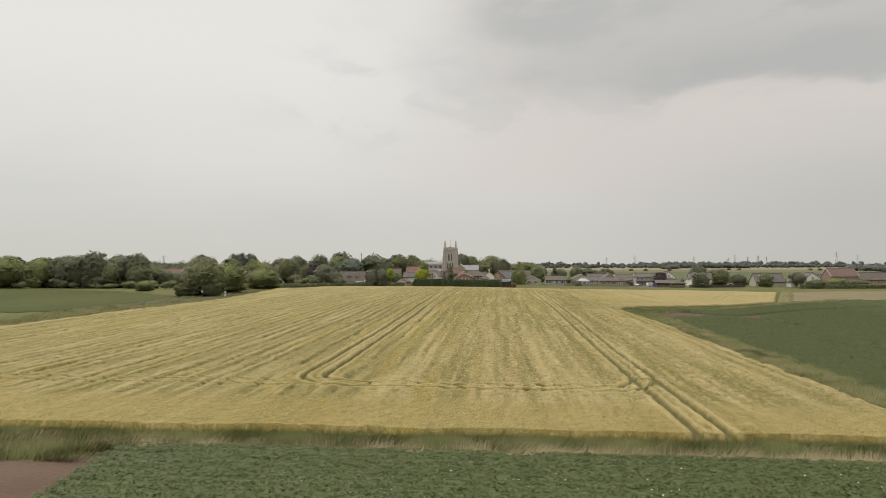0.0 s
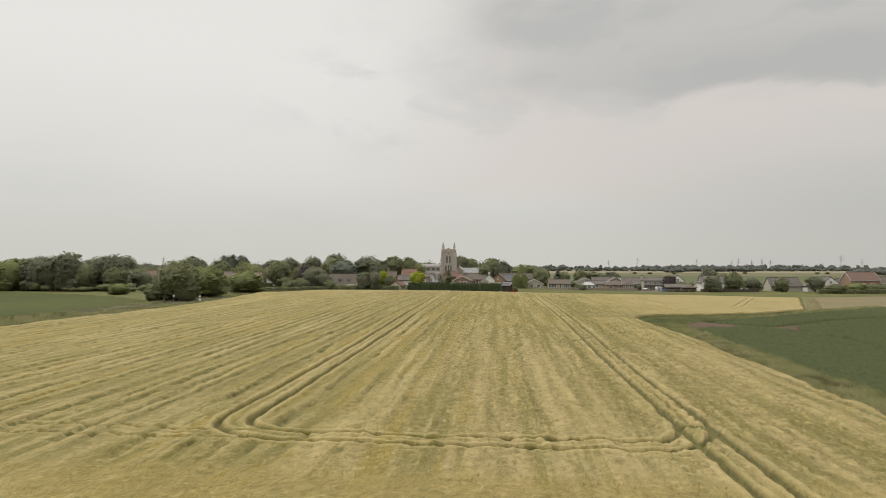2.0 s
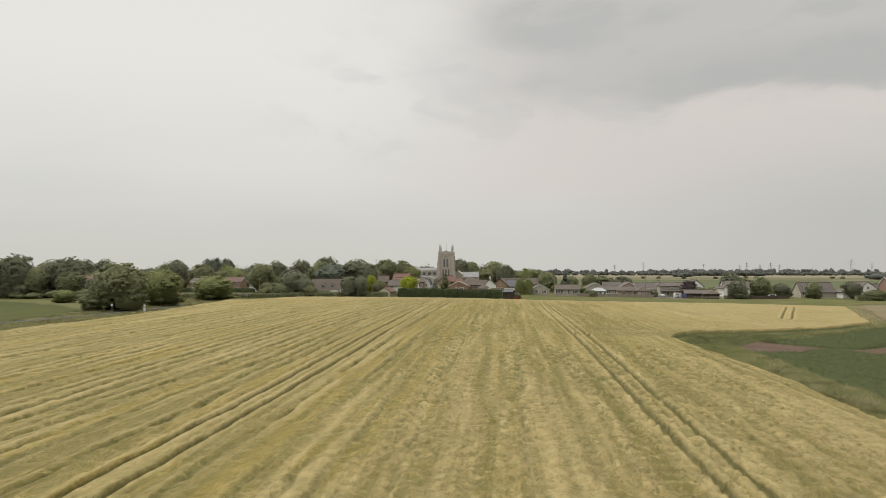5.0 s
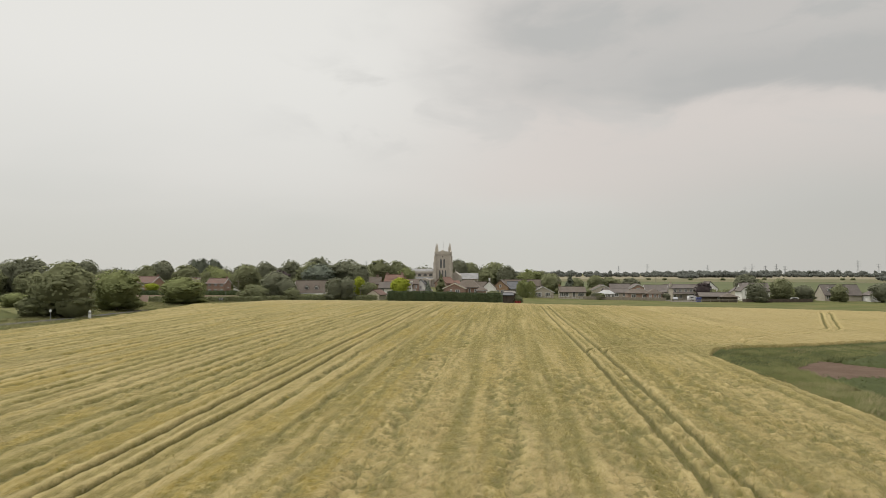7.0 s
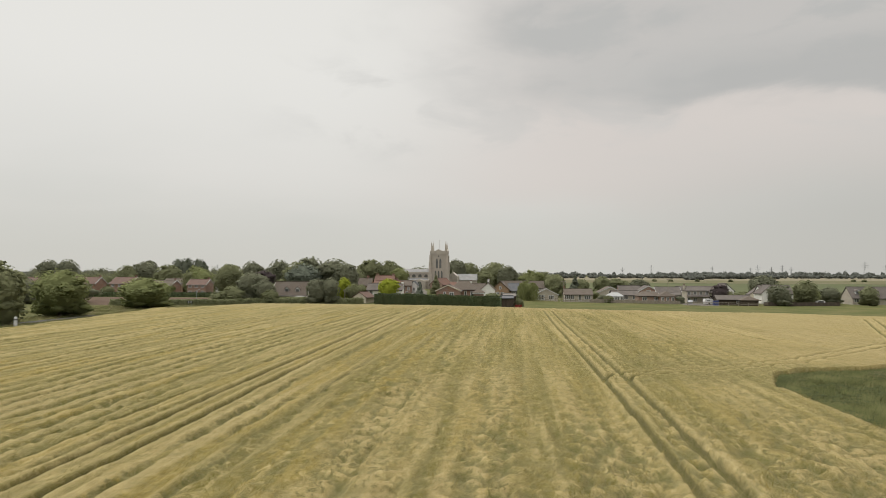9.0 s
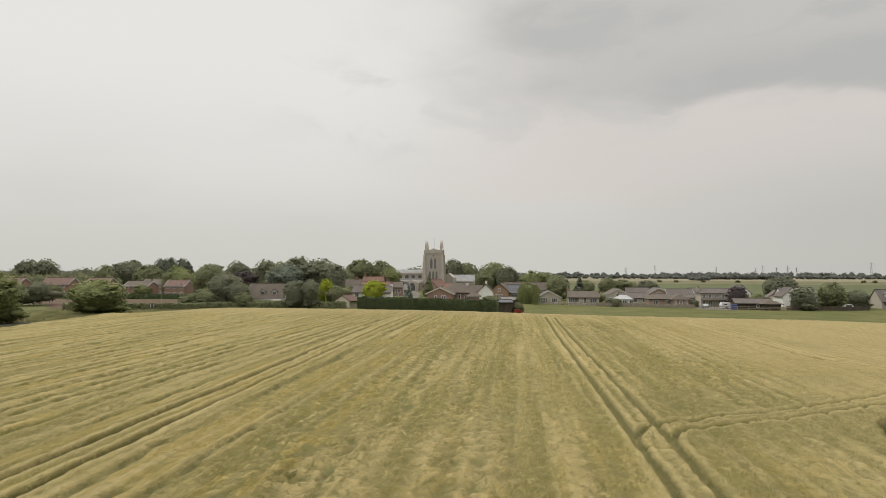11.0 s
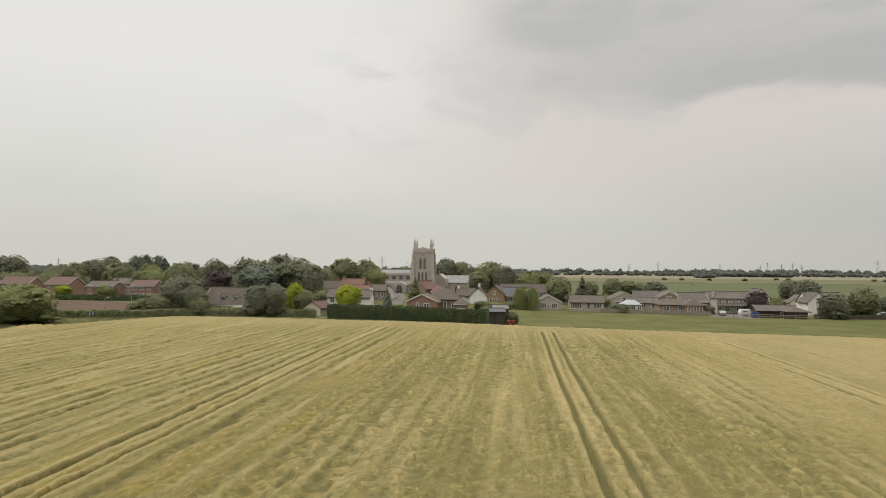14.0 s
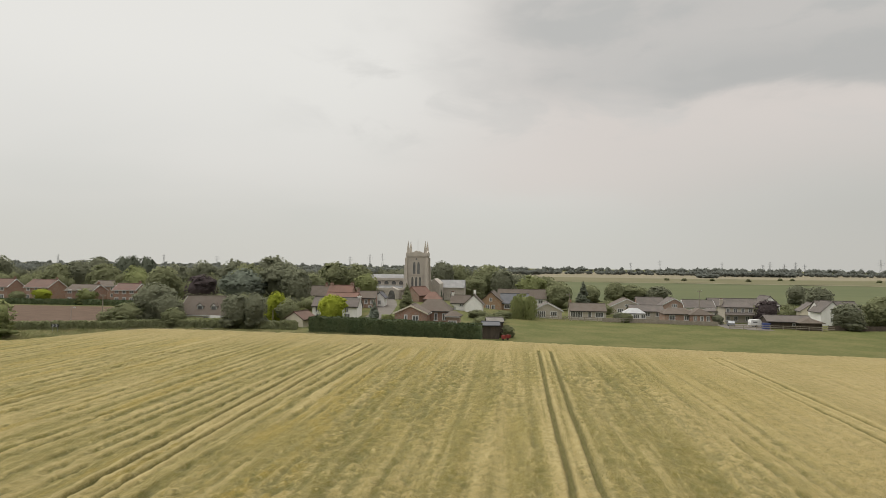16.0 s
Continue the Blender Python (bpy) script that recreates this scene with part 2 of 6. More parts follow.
def crop_fn(n, co):
    """Ripening barley: drilled lanes along y, tangled streaks, green undergrowth, shade painted between the tufts."""
    col = crop_tone(n, co)
    warped = n.noise(n.scaled(co, (1.0, 0.62, 0.4)), 2.6, 4.0, 0.68, 0.9)
    hair = wind_hair(n, co)
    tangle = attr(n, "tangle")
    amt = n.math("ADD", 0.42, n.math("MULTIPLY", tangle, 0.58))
    # dark flecks and pale highlights in the colour, for contrast the relief lacks
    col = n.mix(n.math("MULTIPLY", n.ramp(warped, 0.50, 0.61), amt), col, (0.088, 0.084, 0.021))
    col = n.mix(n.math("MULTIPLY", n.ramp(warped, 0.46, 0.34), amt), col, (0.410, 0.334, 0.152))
    col = n.mix(n.math("MULTIPLY", n.ramp(hair, 0.50, 0.66), 0.50), col, (0.430, 0.350, 0.160))
    col = n.mix(n.math("MULTIPLY", n.ramp(hair, 0.48, 0.34), 0.55), col, (0.100, 0.093, 0.024))
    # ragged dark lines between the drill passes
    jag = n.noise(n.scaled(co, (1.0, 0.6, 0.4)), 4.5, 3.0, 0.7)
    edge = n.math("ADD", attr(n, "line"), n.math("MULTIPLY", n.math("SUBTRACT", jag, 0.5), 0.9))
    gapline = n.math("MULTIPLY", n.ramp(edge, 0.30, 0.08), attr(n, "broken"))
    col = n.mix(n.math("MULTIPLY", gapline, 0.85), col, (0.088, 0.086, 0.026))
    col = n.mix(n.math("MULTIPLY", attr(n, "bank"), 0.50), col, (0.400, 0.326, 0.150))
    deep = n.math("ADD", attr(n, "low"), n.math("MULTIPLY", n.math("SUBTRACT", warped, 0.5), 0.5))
    # hollows between the tufts darkened in the colour, as painted shade
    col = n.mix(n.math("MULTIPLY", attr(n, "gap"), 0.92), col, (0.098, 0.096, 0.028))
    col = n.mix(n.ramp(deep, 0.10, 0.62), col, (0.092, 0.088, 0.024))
    h = n.math("ADD", n.math("MULTIPLY", warped, 0.6), n.math("MULTIPLY", hair, 0.22))
    return col, h


def ear_fn(n, co):
    """Stems and ears ripen unevenly, lane by lane and tuft by tuft."""
    isl = n.add("ShaderNodeNewGeometry").outputs["Random Per Island"]
    col = crop_tone(n, co)
    tuft = n.noise(n.scaled(co, (1.0, 0.62, 0.4)), 2.6, 4.0, 0.68, 0.9)
    col = n.mix(n.math("MULTIPLY", n.ramp(tuft, 0.50, 0.62), 0.60), col, (0.100, 0.093, 0.024))
    col = n.mix(n.math("MULTIPLY", n.ramp(tuft, 0.46, 0.34), 0.60), col, (0.358, 0.291, 0.131))
    return n.mix(n.math("MULTIPLY", n.ramp(isl, 0.45, 1.0), 0.45), n.mix(n.math("MULTIPLY", n.ramp(isl, 0.25, 0.0), 0.5), col, (0.090, 0.085, 0.022)), (0.372, 0.302, 0.136)), None


M = {}
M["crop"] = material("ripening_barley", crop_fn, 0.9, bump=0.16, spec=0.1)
for nd in M["crop"].node_tree.nodes:
    if nd.type == "BSDF_PRINCIPLED":
        # the awns make a pale fuzz at low angles
        nd.inputs["Sheen Weight"].default_value = 0.30
        nd.inputs["Sheen Roughness"].default_value = 0.45
        nd.inputs["Sheen Tint"].default_value = (0.95, 0.80, 0.50, 1)
M["soil"] = material("dry_soil", speckled((0.092, 0.062, 0.045), (0.122, 0.086, 0.063), 0.35, fine=14), 0.95, bump=0.05, spec=0.08)
M["grass"] = material("rough_grass", speckled((0.076, 0.091, 0.029), (0.135, 0.124, 0.054), 0.3, fine=9), 0.9, bump=0.08, spec=0.08)
M["paddock"] = material("grazed_pasture", speckled((0.078, 0.090, 0.028), (0.134, 0.124, 0.050), 0.11, fine=12), 0.9, bump=0.05, spec=0.08)
M["greenfield"] = material("green_crop_field", speckled((0.050, 0.060, 0.017), (0.071, 0.076, 0.021), 0.03, (1, 0.3, 1), 20), 0.9, bump=0.08, spec=0.08)
M["drygrass"] = material("dry_meadow_grass", speckled((0.150, 0.128, 0.070), (0.190, 0.158, 0.092), 0.12, (0.4, 1, 1), 12), 0.9, bump=0.05, spec=0.08)
M["farfield"] = material("far_green_field", speckled((0.084, 0.097, 0.047), (0.104, 0.114, 0.056), 0.012, (0.3, 1, 1), 12), 0.9, spec=0.08)
M["tanfield"] = material("far_stubble_field", speckled((0.150, 0.134, 0.078), (0.118, 0.118, 0.062), 0.006, (0.3, 1, 1), 12), 0.9, spec=0.08)
M["palefield"] = material("far_ripe_field", speckled((0.215, 0.190, 0.132), (0.185, 0.165, 0.110), 0.006, (0.3, 1, 1), 12), 0.9, spec=0.08)
M["road"] = material("worn_asphalt", speckled((0.071, 0.070, 0.067), (0.109, 0.105, 0.101), 0.4), 0.9, spec=0.08)
M["yard"] = material("gravel_yard", speckled((0.131, 0.118, 0.103), (0.166, 0.151, 0.134), 0.4), 0.9, spec=0.08)
M["leaf"] = material("broad_leaves", leafy((0.212, 0.222, 0.123), (0.237, 0.249, 0.138), (0.249, 0.262, 0.144)), 0.9, trans=0.45, spec=0.03)
M["darkleaf"] = material("dark_leaves", leafy((0.189, 0.196, 0.132), (0.212, 0.220, 0.148), (0.223, 0.231, 0.156)), 0.9, trans=0.42, spec=0.03)
M["lightleaf"] = material("light_leaves", leafy((0.227, 0.247, 0.110), (0.255, 0.278, 0.124), (0.268, 0.291, 0.130)), 0.9, trans=0.4, spec=0.03)
M["lime"] = material("golden_leaves", leafy((0.285, 0.318, 0.045), (0.328, 0.366, 0.052), (0.344, 0.384, 0.054)), 0.9, trans=0.4, spec=0.03)
M["willow"] = material("willow_leaves", leafy((0.240, 0.262, 0.118), (0.300, 0.322, 0.140), (0.280, 0.300, 0.130)), 0.85, trans=0.4, spec=0.03)
M["purple"] = material("copper_beech_leaves", leafy((0.084, 0.068, 0.068), (0.097, 0.078, 0.078), (0.101, 0.082, 0.082)), 0.9, trans=0.25, spec=0.03)
M["blueleaf"] = material("blue_spruce_needles", leafy((0.158, 0.178, 0.139), (0.178, 0.199, 0.156), (0.186, 0.209, 0.163)), 0.9, trans=0.3, spec=0.03)
M["hedge"] = material("clipped_conifer_hedge", leafy((0.053, 0.074, 0.035), (0.090, 0.113, 0.052), (0.106, 0.122, 0.058)), 0.65, spec=0.08)
M["needle"] = material("conifer_needles", leafy((0.128, 0.140, 0.103), (0.146, 0.161, 0.117), (0.154, 0.169, 0.124)), 0.9, trans=0.3, spec=0.03)
M["bark"] = material("bark", speckled((0.068, 0.054, 0.041), (0.117, 0.099, 0.077), 2.0, (1, 1, 0.2)), 0.95, bump=0.03)
M["stone"] = material("weathered_limestone", brickwork((0.470, 0.425, 0.370), (0.385, 0.352, 0.312), (0.430, 0.400, 0.360), 3.6), 0.9, bump=0.02)
M["ashlar"] = material("dressed_stone", speckled((0.480, 0.435, 0.378), (0.395, 0.360, 0.315), 0.8), 0.9, bump=0.01)
M["lead"] = material("lead_roof", speckled((0.285, 0.283, 0.278), (0.205, 0.204, 0.202), 0.5), 0.85, spec=0.1)
M["brick"] = material("red_brick", brickwork((0.330, 0.184, 0.122), (0.270, 0.147, 0.101), (0.300, 0.306, 0.288)), 0.9)
M["brownbrick"] = material("brown_brick", brickwork((0.330, 0.209, 0.121), (0.275, 0.165, 0.097), (0.319, 0.275, 0.220)), 0.9)
M["oldbrick"] = material("old_red_brick", brickwork((0.345, 0.216, 0.159), (0.276, 0.171, 0.131), (0.334, 0.329, 0.289)), 0.9)
M["creambrick"] = material("buff_brick", brickwork((0.463, 0.412, 0.337), (0.397, 0.353, 0.286), (0.442, 0.424, 0.389)), 0.9)
M["white"] = material("white_render", speckled((0.780, 0.768, 0.740), (0.690, 0.680, 0.650), 0.8), 0.85)
M["cream"] = material("cream_render", speckled((0.644, 0.586, 0.471), (0.552, 0.506, 0.414), 0.8), 0.85)
M["paint"] = material("white_paint", speckled((0.613, 0.613, 0.598), (0.551, 0.551, 0.542), 2.0), 0.5)
M["redtile"] = material("red_clay_tiles", tiled((0.172, 0.106, 0.084), (0.140, 0.097, 0.081)), 0.85, bump=0.03)
M["browntile"] = material("brown_concrete_tiles", tiled((0.124, 0.100, 0.080), (0.142, 0.120, 0.100)), 0.9, bump=0.03)
M["greytile"] = material("grey_concrete_tiles", tiled((0.150, 0.130, 0.116), (0.118, 0.104, 0.094)), 0.9, bump=0.03)
M["polycarb"] = material("clouded_sheet", speckled((0.400, 0.405, 0.400), (0.330, 0.335, 0.335), 0.9), 0.5)
M["slate"] = material("blue_slate", tiled((0.096, 0.100, 0.111), (0.124, 0.126, 0.135)), 0.6, bump=0.02)
M["orangetile"] = material("orange_pantiles", tiled((0.222, 0.128, 0.098), (0.180, 0.112, 0.090)), 0.85, bump=0.03)
M["glass"] = material("window_glass", speckled((0.075, 0.076, 0.076), (0.150, 0.150, 0.148), 0.8), 0.12, spec=0.6)
M["darkwood"] = material("dark_timber", speckled((0.060, 0.048, 0.038), (0.095, 0.075, 0.058), 1.5, (1, 1, 0.2)), 0.85)
M["fencewood"] = material("weathered_timber", speckled((0.230, 0.200, 0.160), (0.300, 0.265, 0.215), 1.5, (1, 1, 0.2)), 0.9)
M["steel"] = material("galvanised_steel", speckled((0.330, 0.340, 0.350), (0.260, 0.270, 0.280), 1.0), 0.5, 0.6)
M["tin"] = material("corrugated_sheet", speckled((0.138, 0.128, 0.115), (0.180, 0.165, 0.147), 0.8), 0.6, 0.3)
M["black"] = material("black_paint", speckled((0.015, 0.015, 0.015), (0.030, 0.030, 0.030), 2.0), 0.5)
M["blue"] = material("blue_plastic", speckled((0.050, 0.070, 0.200), (0.070, 0.090, 0.230), 1.0), 0.5)
M["red"] = material("faded_red_paint", speckled((0.280, 0.050, 0.040), (0.220, 0.045, 0.040), 1.0), 0.6)
M["straw"] = material("dry_grass_blades", leafy((0.340, 0.287, 0.163), (0.476, 0.398, 0.253), (0.255, 0.232, 0.106)), 0.8, trans=0.35, spec=0.08)
M["blade"] = material("green_grass_blades", leafy((0.124, 0.139, 0.053), (0.183, 0.188, 0.077), (0.220, 0.209, 0.097)), 0.85, trans=0.3, spec=0.05)
M["potato"] = material("potato_leaves", leafy((0.075, 0.096, 0.035), (0.128, 0.146, 0.062), (0.097, 0.119, 0.045)), 0.55, trans=0.15, spec=0.08)
# potato leaf colour darkened to carry the shadow between the eastern rows
M["potato2"] = material("row_shaded_potato_leaves", leafy((0.066, 0.080, 0.031), (0.102, 0.114, 0.048), (0.079, 0.092, 0.038)), 0.7, trans=0.2, spec=0.06)
M["weedsoil"] = material("weedy_soil", speckled((0.088, 0.080, 0.044), (0.062, 0.074, 0.030), 0.5, fine=8), 0.95, bump=0.05, spec=0.08)
M["petal"] = material("pale_flowers", leafy((0.600, 0.580, 0.560), (0.700, 0.690, 0.660), (0.650, 0.640, 0.600)), 0.7)
M["ear"] = material("barley_ears", ear_fn, 0.8, trans=0.3, spec=0.08)
# distance haze put into the leaf colour: paler and greyer
M["hazewood"] = material("hazed_woodland", leafy((0.168, 0.178, 0.158), (0.186, 0.196, 0.174), (0.180, 0.190, 0.168)), 0.95, trans=0.35, spec=0.02)

# ---- shapes ----
def part(name, bm, mat, parent=None, label="", smooth=False):
    """Links a bmesh as one mesh object under a thing."""
    me = bpy.data.meshes.new(name)
    bm.to_mesh(me)
    bm.free()
    me.materials.append(mat)
    if smooth:
        me.shade_smooth()
    ob = new(name, me)
    ob.parent = parent
    if label:
        tagged(ob, label)
    return ob


def arrays(name, verts, faces, mat, parent=None, smooth=False, soft=None):
    """A mesh object from numpy arrays: verts (n, 3), faces (m, 3 or 4); soft holds shading normals of the first verts."""
    me = bpy.data.meshes.new(name)
    k = faces.shape[1]
    me.vertices.add(len(verts))
    me.vertices.foreach_set("co", np.asarray(verts, np.float32).ravel())
    me.loops.add(faces.size)
    me.loops.foreach_set("vertex_index", faces.astype(np.int32).ravel())
    me.polygons.add(len(faces))
    me.polygons.foreach_set("loop_start", np.arange(0, faces.size, k, dtype=np.int32))
    me.update(calc_edges=True)
    me.materials.append(mat)
    if smooth or soft is not None:
        me.shade_smooth()
    if soft is not None:
        nv = np.empty(len(verts) * 3, np.float32)
        me.vertex_normals.foreach_get("vector", nv)
        nv = nv.reshape(-1, 3)
        nv[: len(soft)] = soft
        me.normals_split_custom_set_from_vertices(nv.tolist())
    ob = new(name, me)
    ob.parent = parent
    return ob


def thing(name, label, category, m=None, group="", kind=""):
    ob = new(name)
    ob.empty_display_size = 0.3
    if m is not None:
        ob.matrix_basis = m
    return tagged(ob, label, category, group, kind)


def box(bm, x0, x1, y0, y1, z0, z1):
    """Adds a box to a bmesh."""
    v = [bm.verts.new(p) for p in ((x0, y0, z0), (x1, y0, z0), (x1, y1, z0), (x0, y1, z0), (x0, y0, z1), (x1, y0, z1), (x1, y1, z1), (x0, y1, z1))]
    for f in ((3, 2, 1, 0), (4, 5, 6, 7), (0, 1, 5, 4), (1, 2, 6, 5), (2, 3, 7, 6), (3, 0, 4, 7)):
        bm.faces.new([v[i] for i in f])
    return bm


def boxed(*dims):
    bm = bmesh.new()
    box(bm, *dims)
    return bm


def prism(bm, outline, a, b, axis="x"):
    """A solid from an outline of (u, z) swept from a to b along the axis."""
    def at(s, u, z):
        return (s, u, z) if axis == "x" else (u, s, z)
    lo, hi = [bm.verts.new(at(a, u, z)) for u, z in outline], [bm.verts.new(at(b, u, z)) for u, z in outline]
    bm.faces.new(lo[::-1])
    bm.faces.new(hi)
    for i in range(len(outline)):
        j = (i + 1) % len(outline)
        bm.faces.new((lo[i], lo[j], hi[j], hi[i]))
    bmesh.ops.recalc_face_normals(bm, faces=bm.faces)
    return bm


def tube(bm, p, q, r0, r1, sides=6):
    """A tapered limb from p to q."""
    p, q = Vector(p), Vector(q)
    turn = (q - p).to_track_quat("Z", "Y")
    rings = []
    for c, r in ((p, r0), (q, r1)):
        rings.append([bm.verts.new(c + turn @ Vector((r * math.cos(a), r * math.sin(a), 0))) for a in [2 * math.pi * i / sides for i in range(sides)]])
    for i in range(sides):
        j = (i + 1) % sides
        bm.faces.new((rings[0][i], rings[0][j], rings[1][j], rings[1][i]))
    bm.faces.new(rings[0][::-1])
    bm.faces.new(rings[1])
    return bm


# ---- the lie of the land ----
def sstep(a, b, v):
    t = np.clip((v - a) / (b - a), 0, 1)
    return t * t * (3 - 2 * t)


def ground_z(x, y):
    """The ground: a low swell under the crop, falling towards the paddock."""
    x, y = np.asarray(x, float), np.asarray(y, float)
    base = -0.8 + 0.55 * sstep(55, 140, y) - 0.75 * sstep(380, 520, y)
    side = -0.007 * np.clip(x, -95, 85) * (1 - sstep(380, 520, y)) * sstep(-250, 20, y)
    swell = 0.45 * np.exp(-((x + 12) / 38) ** 2 - ((y - 175) / 75) ** 2)
    drop = -0.45 * sstep(225, 275, y) * sstep(-8, 25, x) * (1 - sstep(380, 520, y))
    west = -0.9 * sstep(-60, -85, x) * sstep(240, 268, y) * (1 - sstep(380, 520, y))
    knoll = 3.0 * np.exp(-((x + 28) / 30) ** 2 - ((y - 325) / 50) ** 2)
    return base + side + swell + drop + west + knoll


def gz(x, y):
    return float(ground_z(x, y))


def patchy(x, y, size, seed):
    """Smooth random hills of the given size between -1 and 1, for arrays."""
    rng = np.random.RandomState(seed)
    table = rng.uniform(-1, 1, (257, 257))
    u, v = np.asarray(x) / size + 1000.5, np.asarray(y) / size + 1000.5
    iu, iv = np.floor(u).astype(int), np.floor(v).astype(int)
    fu, fv = u - iu, v - iv
    fu, fv = fu * fu * (3 - 2 * fu), fv * fv * (3 - 2 * fv)
    iu, iv = iu % 256, iv % 256
    a = table[iu, iv] * (1 - fu) + table[iu + 1, iv] * fu
    b = table[iu, iv + 1] * (1 - fu) + table[iu + 1, iv + 1] * fu
    return a * (1 - fv) + b * fv


def sheet(name, xs, ys, zf, mat, inside=None, lift=0.0, skirt=False):
    """A grid surface over xs and ys at the heights zf(x, y); inside picks the cells that stay."""
    X, Y = np.meshgrid(xs, ys)
    Z = zf(X, Y) + lift
    nx, ny = len(xs), len(ys)
    i = np.arange(nx * ny).reshape(ny, nx)
    f = np.stack([i[:-1, :-1], i[:-1, 1:], i[1:, 1:], i[1:, :-1]], -1).reshape(-1, 4)
    v = np.stack([X, Y, Z], -1).reshape(-1, 3)
    if inside is not None:
        c = v[f].mean(1)
        f = f[inside(c[:, 0], c[:, 1])]
        used = np.unique(f)
        remap = np.zeros(len(v), int)
        remap[used] = np.arange(len(used))
        v, f = v[used], remap[f]
    if skirt:
        rim = np.bincount(f.ravel(), minlength=len(v)) < 4
        v[rim, 2] = ground_z(v[rim, 0], v[rim, 1]) - 0.05
    return arrays(name, v, f, mat, smooth=True)


def graded(*stops):
    """Coordinates from runs of (start, end, step)."""
    out = []
    for a, b, s in stops:
        out.append(np.arange(a, b, s))
    return np.concatenate(out + [np.array([stops[-1][1]])])


gx = graded((-5200, -600, 200), (-600, -120, 20), (-120, 140, 4), (140, 600, 20), (600, 5200, 200))
gy = graded((-1500, -60, 120), (-60, 20, 8), (20, 300, 4), (300, 560, 10), (560, 1000, 40), (1000, 5400, 200))
ground = tagged(sheet("ground", gx, gy, ground_z, M["grass"]), "rough green grass and earth reaching flat to the horizon", "ground", kind="structure")


def between(poly):
    """A test for points inside a polygon."""
    def fn(x, y):
        ok = np.zeros(np.shape(x), bool)
        for (x0, y0), (x1, y1) in zip(poly, poly[1:] + poly[:1]):
            with np.errstate(divide="ignore", invalid="ignore"):
                cross = (x1 - x0) * (y - y0) / (y1 - y0 if y1 != y0 else 1e-9) + x0
            ok ^= ((y0 > y) != (y1 > y)) & (x < cross)
        return ok
    return fn


def field(name, label, category, poly, step, mat, lift):
    xs, ys = [p[0] for p in poly], [p[1] for p in poly]
    ob = sheet(name, graded((min(xs), max(xs), step)), graded((min(ys), max(ys), step)), ground_z, mat, between(poly), lift)
    return tagged(ob, label, category, kind="structure")


# ---- barley field ----
def near_edge(x):
    return 36.6 + 0.02 * x + 0.25 * patchy(x, x * 0, 3.0, 5)


def far_edge(x):
    return 243.5 - 0.1 * x - 8 * sstep(62, 84, x) - 24 * sstep(-56, -70, x) ** 1.5 - 2.8 * sstep(4, -28, x)


def notch_edge(x):
    """The crop's edge round the eastern corner: the foot of the far part."""
    return np.interp(x, [23.4, 26, 30, 36, 45, 52.5, 66, 92], [131, 138, 141.5, 143.8, 149, 153.6, 166.8, 191])


def east_edge(y):
    """The crop's eastern side along the potatoes."""
    return np.interp(y, [36, 100, 115, 133], [25.3, 25.2, 24.5, 23.3])


def in_crop(x, y):
    left = np.interp(y, [40, 90, 113, 131, 160, 188, 205, 218], [-70, -68, -66, -64.5, -64.5, -67.5, -70.5, -72]) + 0.5 * patchy(y, y * 0, 9.0, 6)
    right = 67.3 + 0.40 * (y - 170.7) + 0.4 * patchy(y, y * 0, 4.0, 9) + 40 * (y < 163)
    side = (x < east_edge(y) + 0.25 * patchy(y, y * 0, 4.0, 7)) | (y > notch_edge(x) + 0.5 * patchy(x, x * 0, 3.0, 8))
    return (x > left) & (x < right) & (y > near_edge(x)) & (y < far_edge(x)) & side


def off_line(x, y, pts):
    """Distance from a polyline."""
    best = np.full(np.shape(x), 1e9)
    for (x0, y0), (x1, y1) in zip(pts, pts[1:]):
        dx, dy = x1 - x0, y1 - y0
        t = np.clip(((x - x0) * dx + (y - y0) * dy) / max(dx * dx + dy * dy, 1e-9), 0, 1)
        best = np.minimum(best, np.hypot(x - x0 - t * dx, y - y0 - t * dy))
    return best


def arc(cx, cy, r, a0, a1, n=10):
    return [(cx + r * math.cos(radians(a0 + (a1 - a0) * i / n)), cy + r * math.sin(radians(a0 + (a1 - a0) * i / n))) for i in range(n + 1)]


TRACKS = [
    [(12.05, 30), (12.0, 110), (11.9, 190), (12.2, 231)],
    [(-15.0, 231), (-15.1, 198), (-14.3, 158), (-13.9, 110), (-14.3, 70)] + arc(-10.4, 54.3, 4.0, 180, 270) + [(7.8, 50.3)] + arc(7.8, 54.3, 4.0, -90, 0),
    [(-36.6, 60), (-36.6, 232)],
    [(-60, 80), (-60, 222)],
    [(36.4, 229), (36.4, 172), (37.4, 166.5), (40, 162.5), (43.4, 161.3), (47, 163.5)],
    [(-66, 50.8), (-10, 50.3)],
    arc(18, 131, 6, 180, 135, 4) + [(30, 146), (46, 163), (51, 168), (53.6, 172), (56, 178), (59.5, 186.5), (64, 197.5), (70.2, 212), (72.4, 218)],
    [(12, 231), (-40, 234)],
    [(12, 231), (66, 225)],
]
WEIGHT = [1.0, 1.0, 0.7, 0.5, 1.0, 0.5, 1.0, 0.3, 0.4]
BREADTH = [1.5, 1.25, 1.0, 1.0, 1.7, 1.0, 1.4, 1.3, 1.5]


def wheel_ruts(x, y):
    g = np.zeros(np.shape(x))
    for pts, w, b in zip(TRACKS, WEIGHT, BREADTH):
        wob = 0.05 * patchy(x * 0.3, y, 2.6, 11) + 0.035 * patchy(x, y, 0.45, 12)
        d = np.abs(off_line(x, y, pts) + wob - 0.86)
        g = np.maximum(g, w * (1 - sstep(0.06 * b, 0.23 * b, d)))
    return g


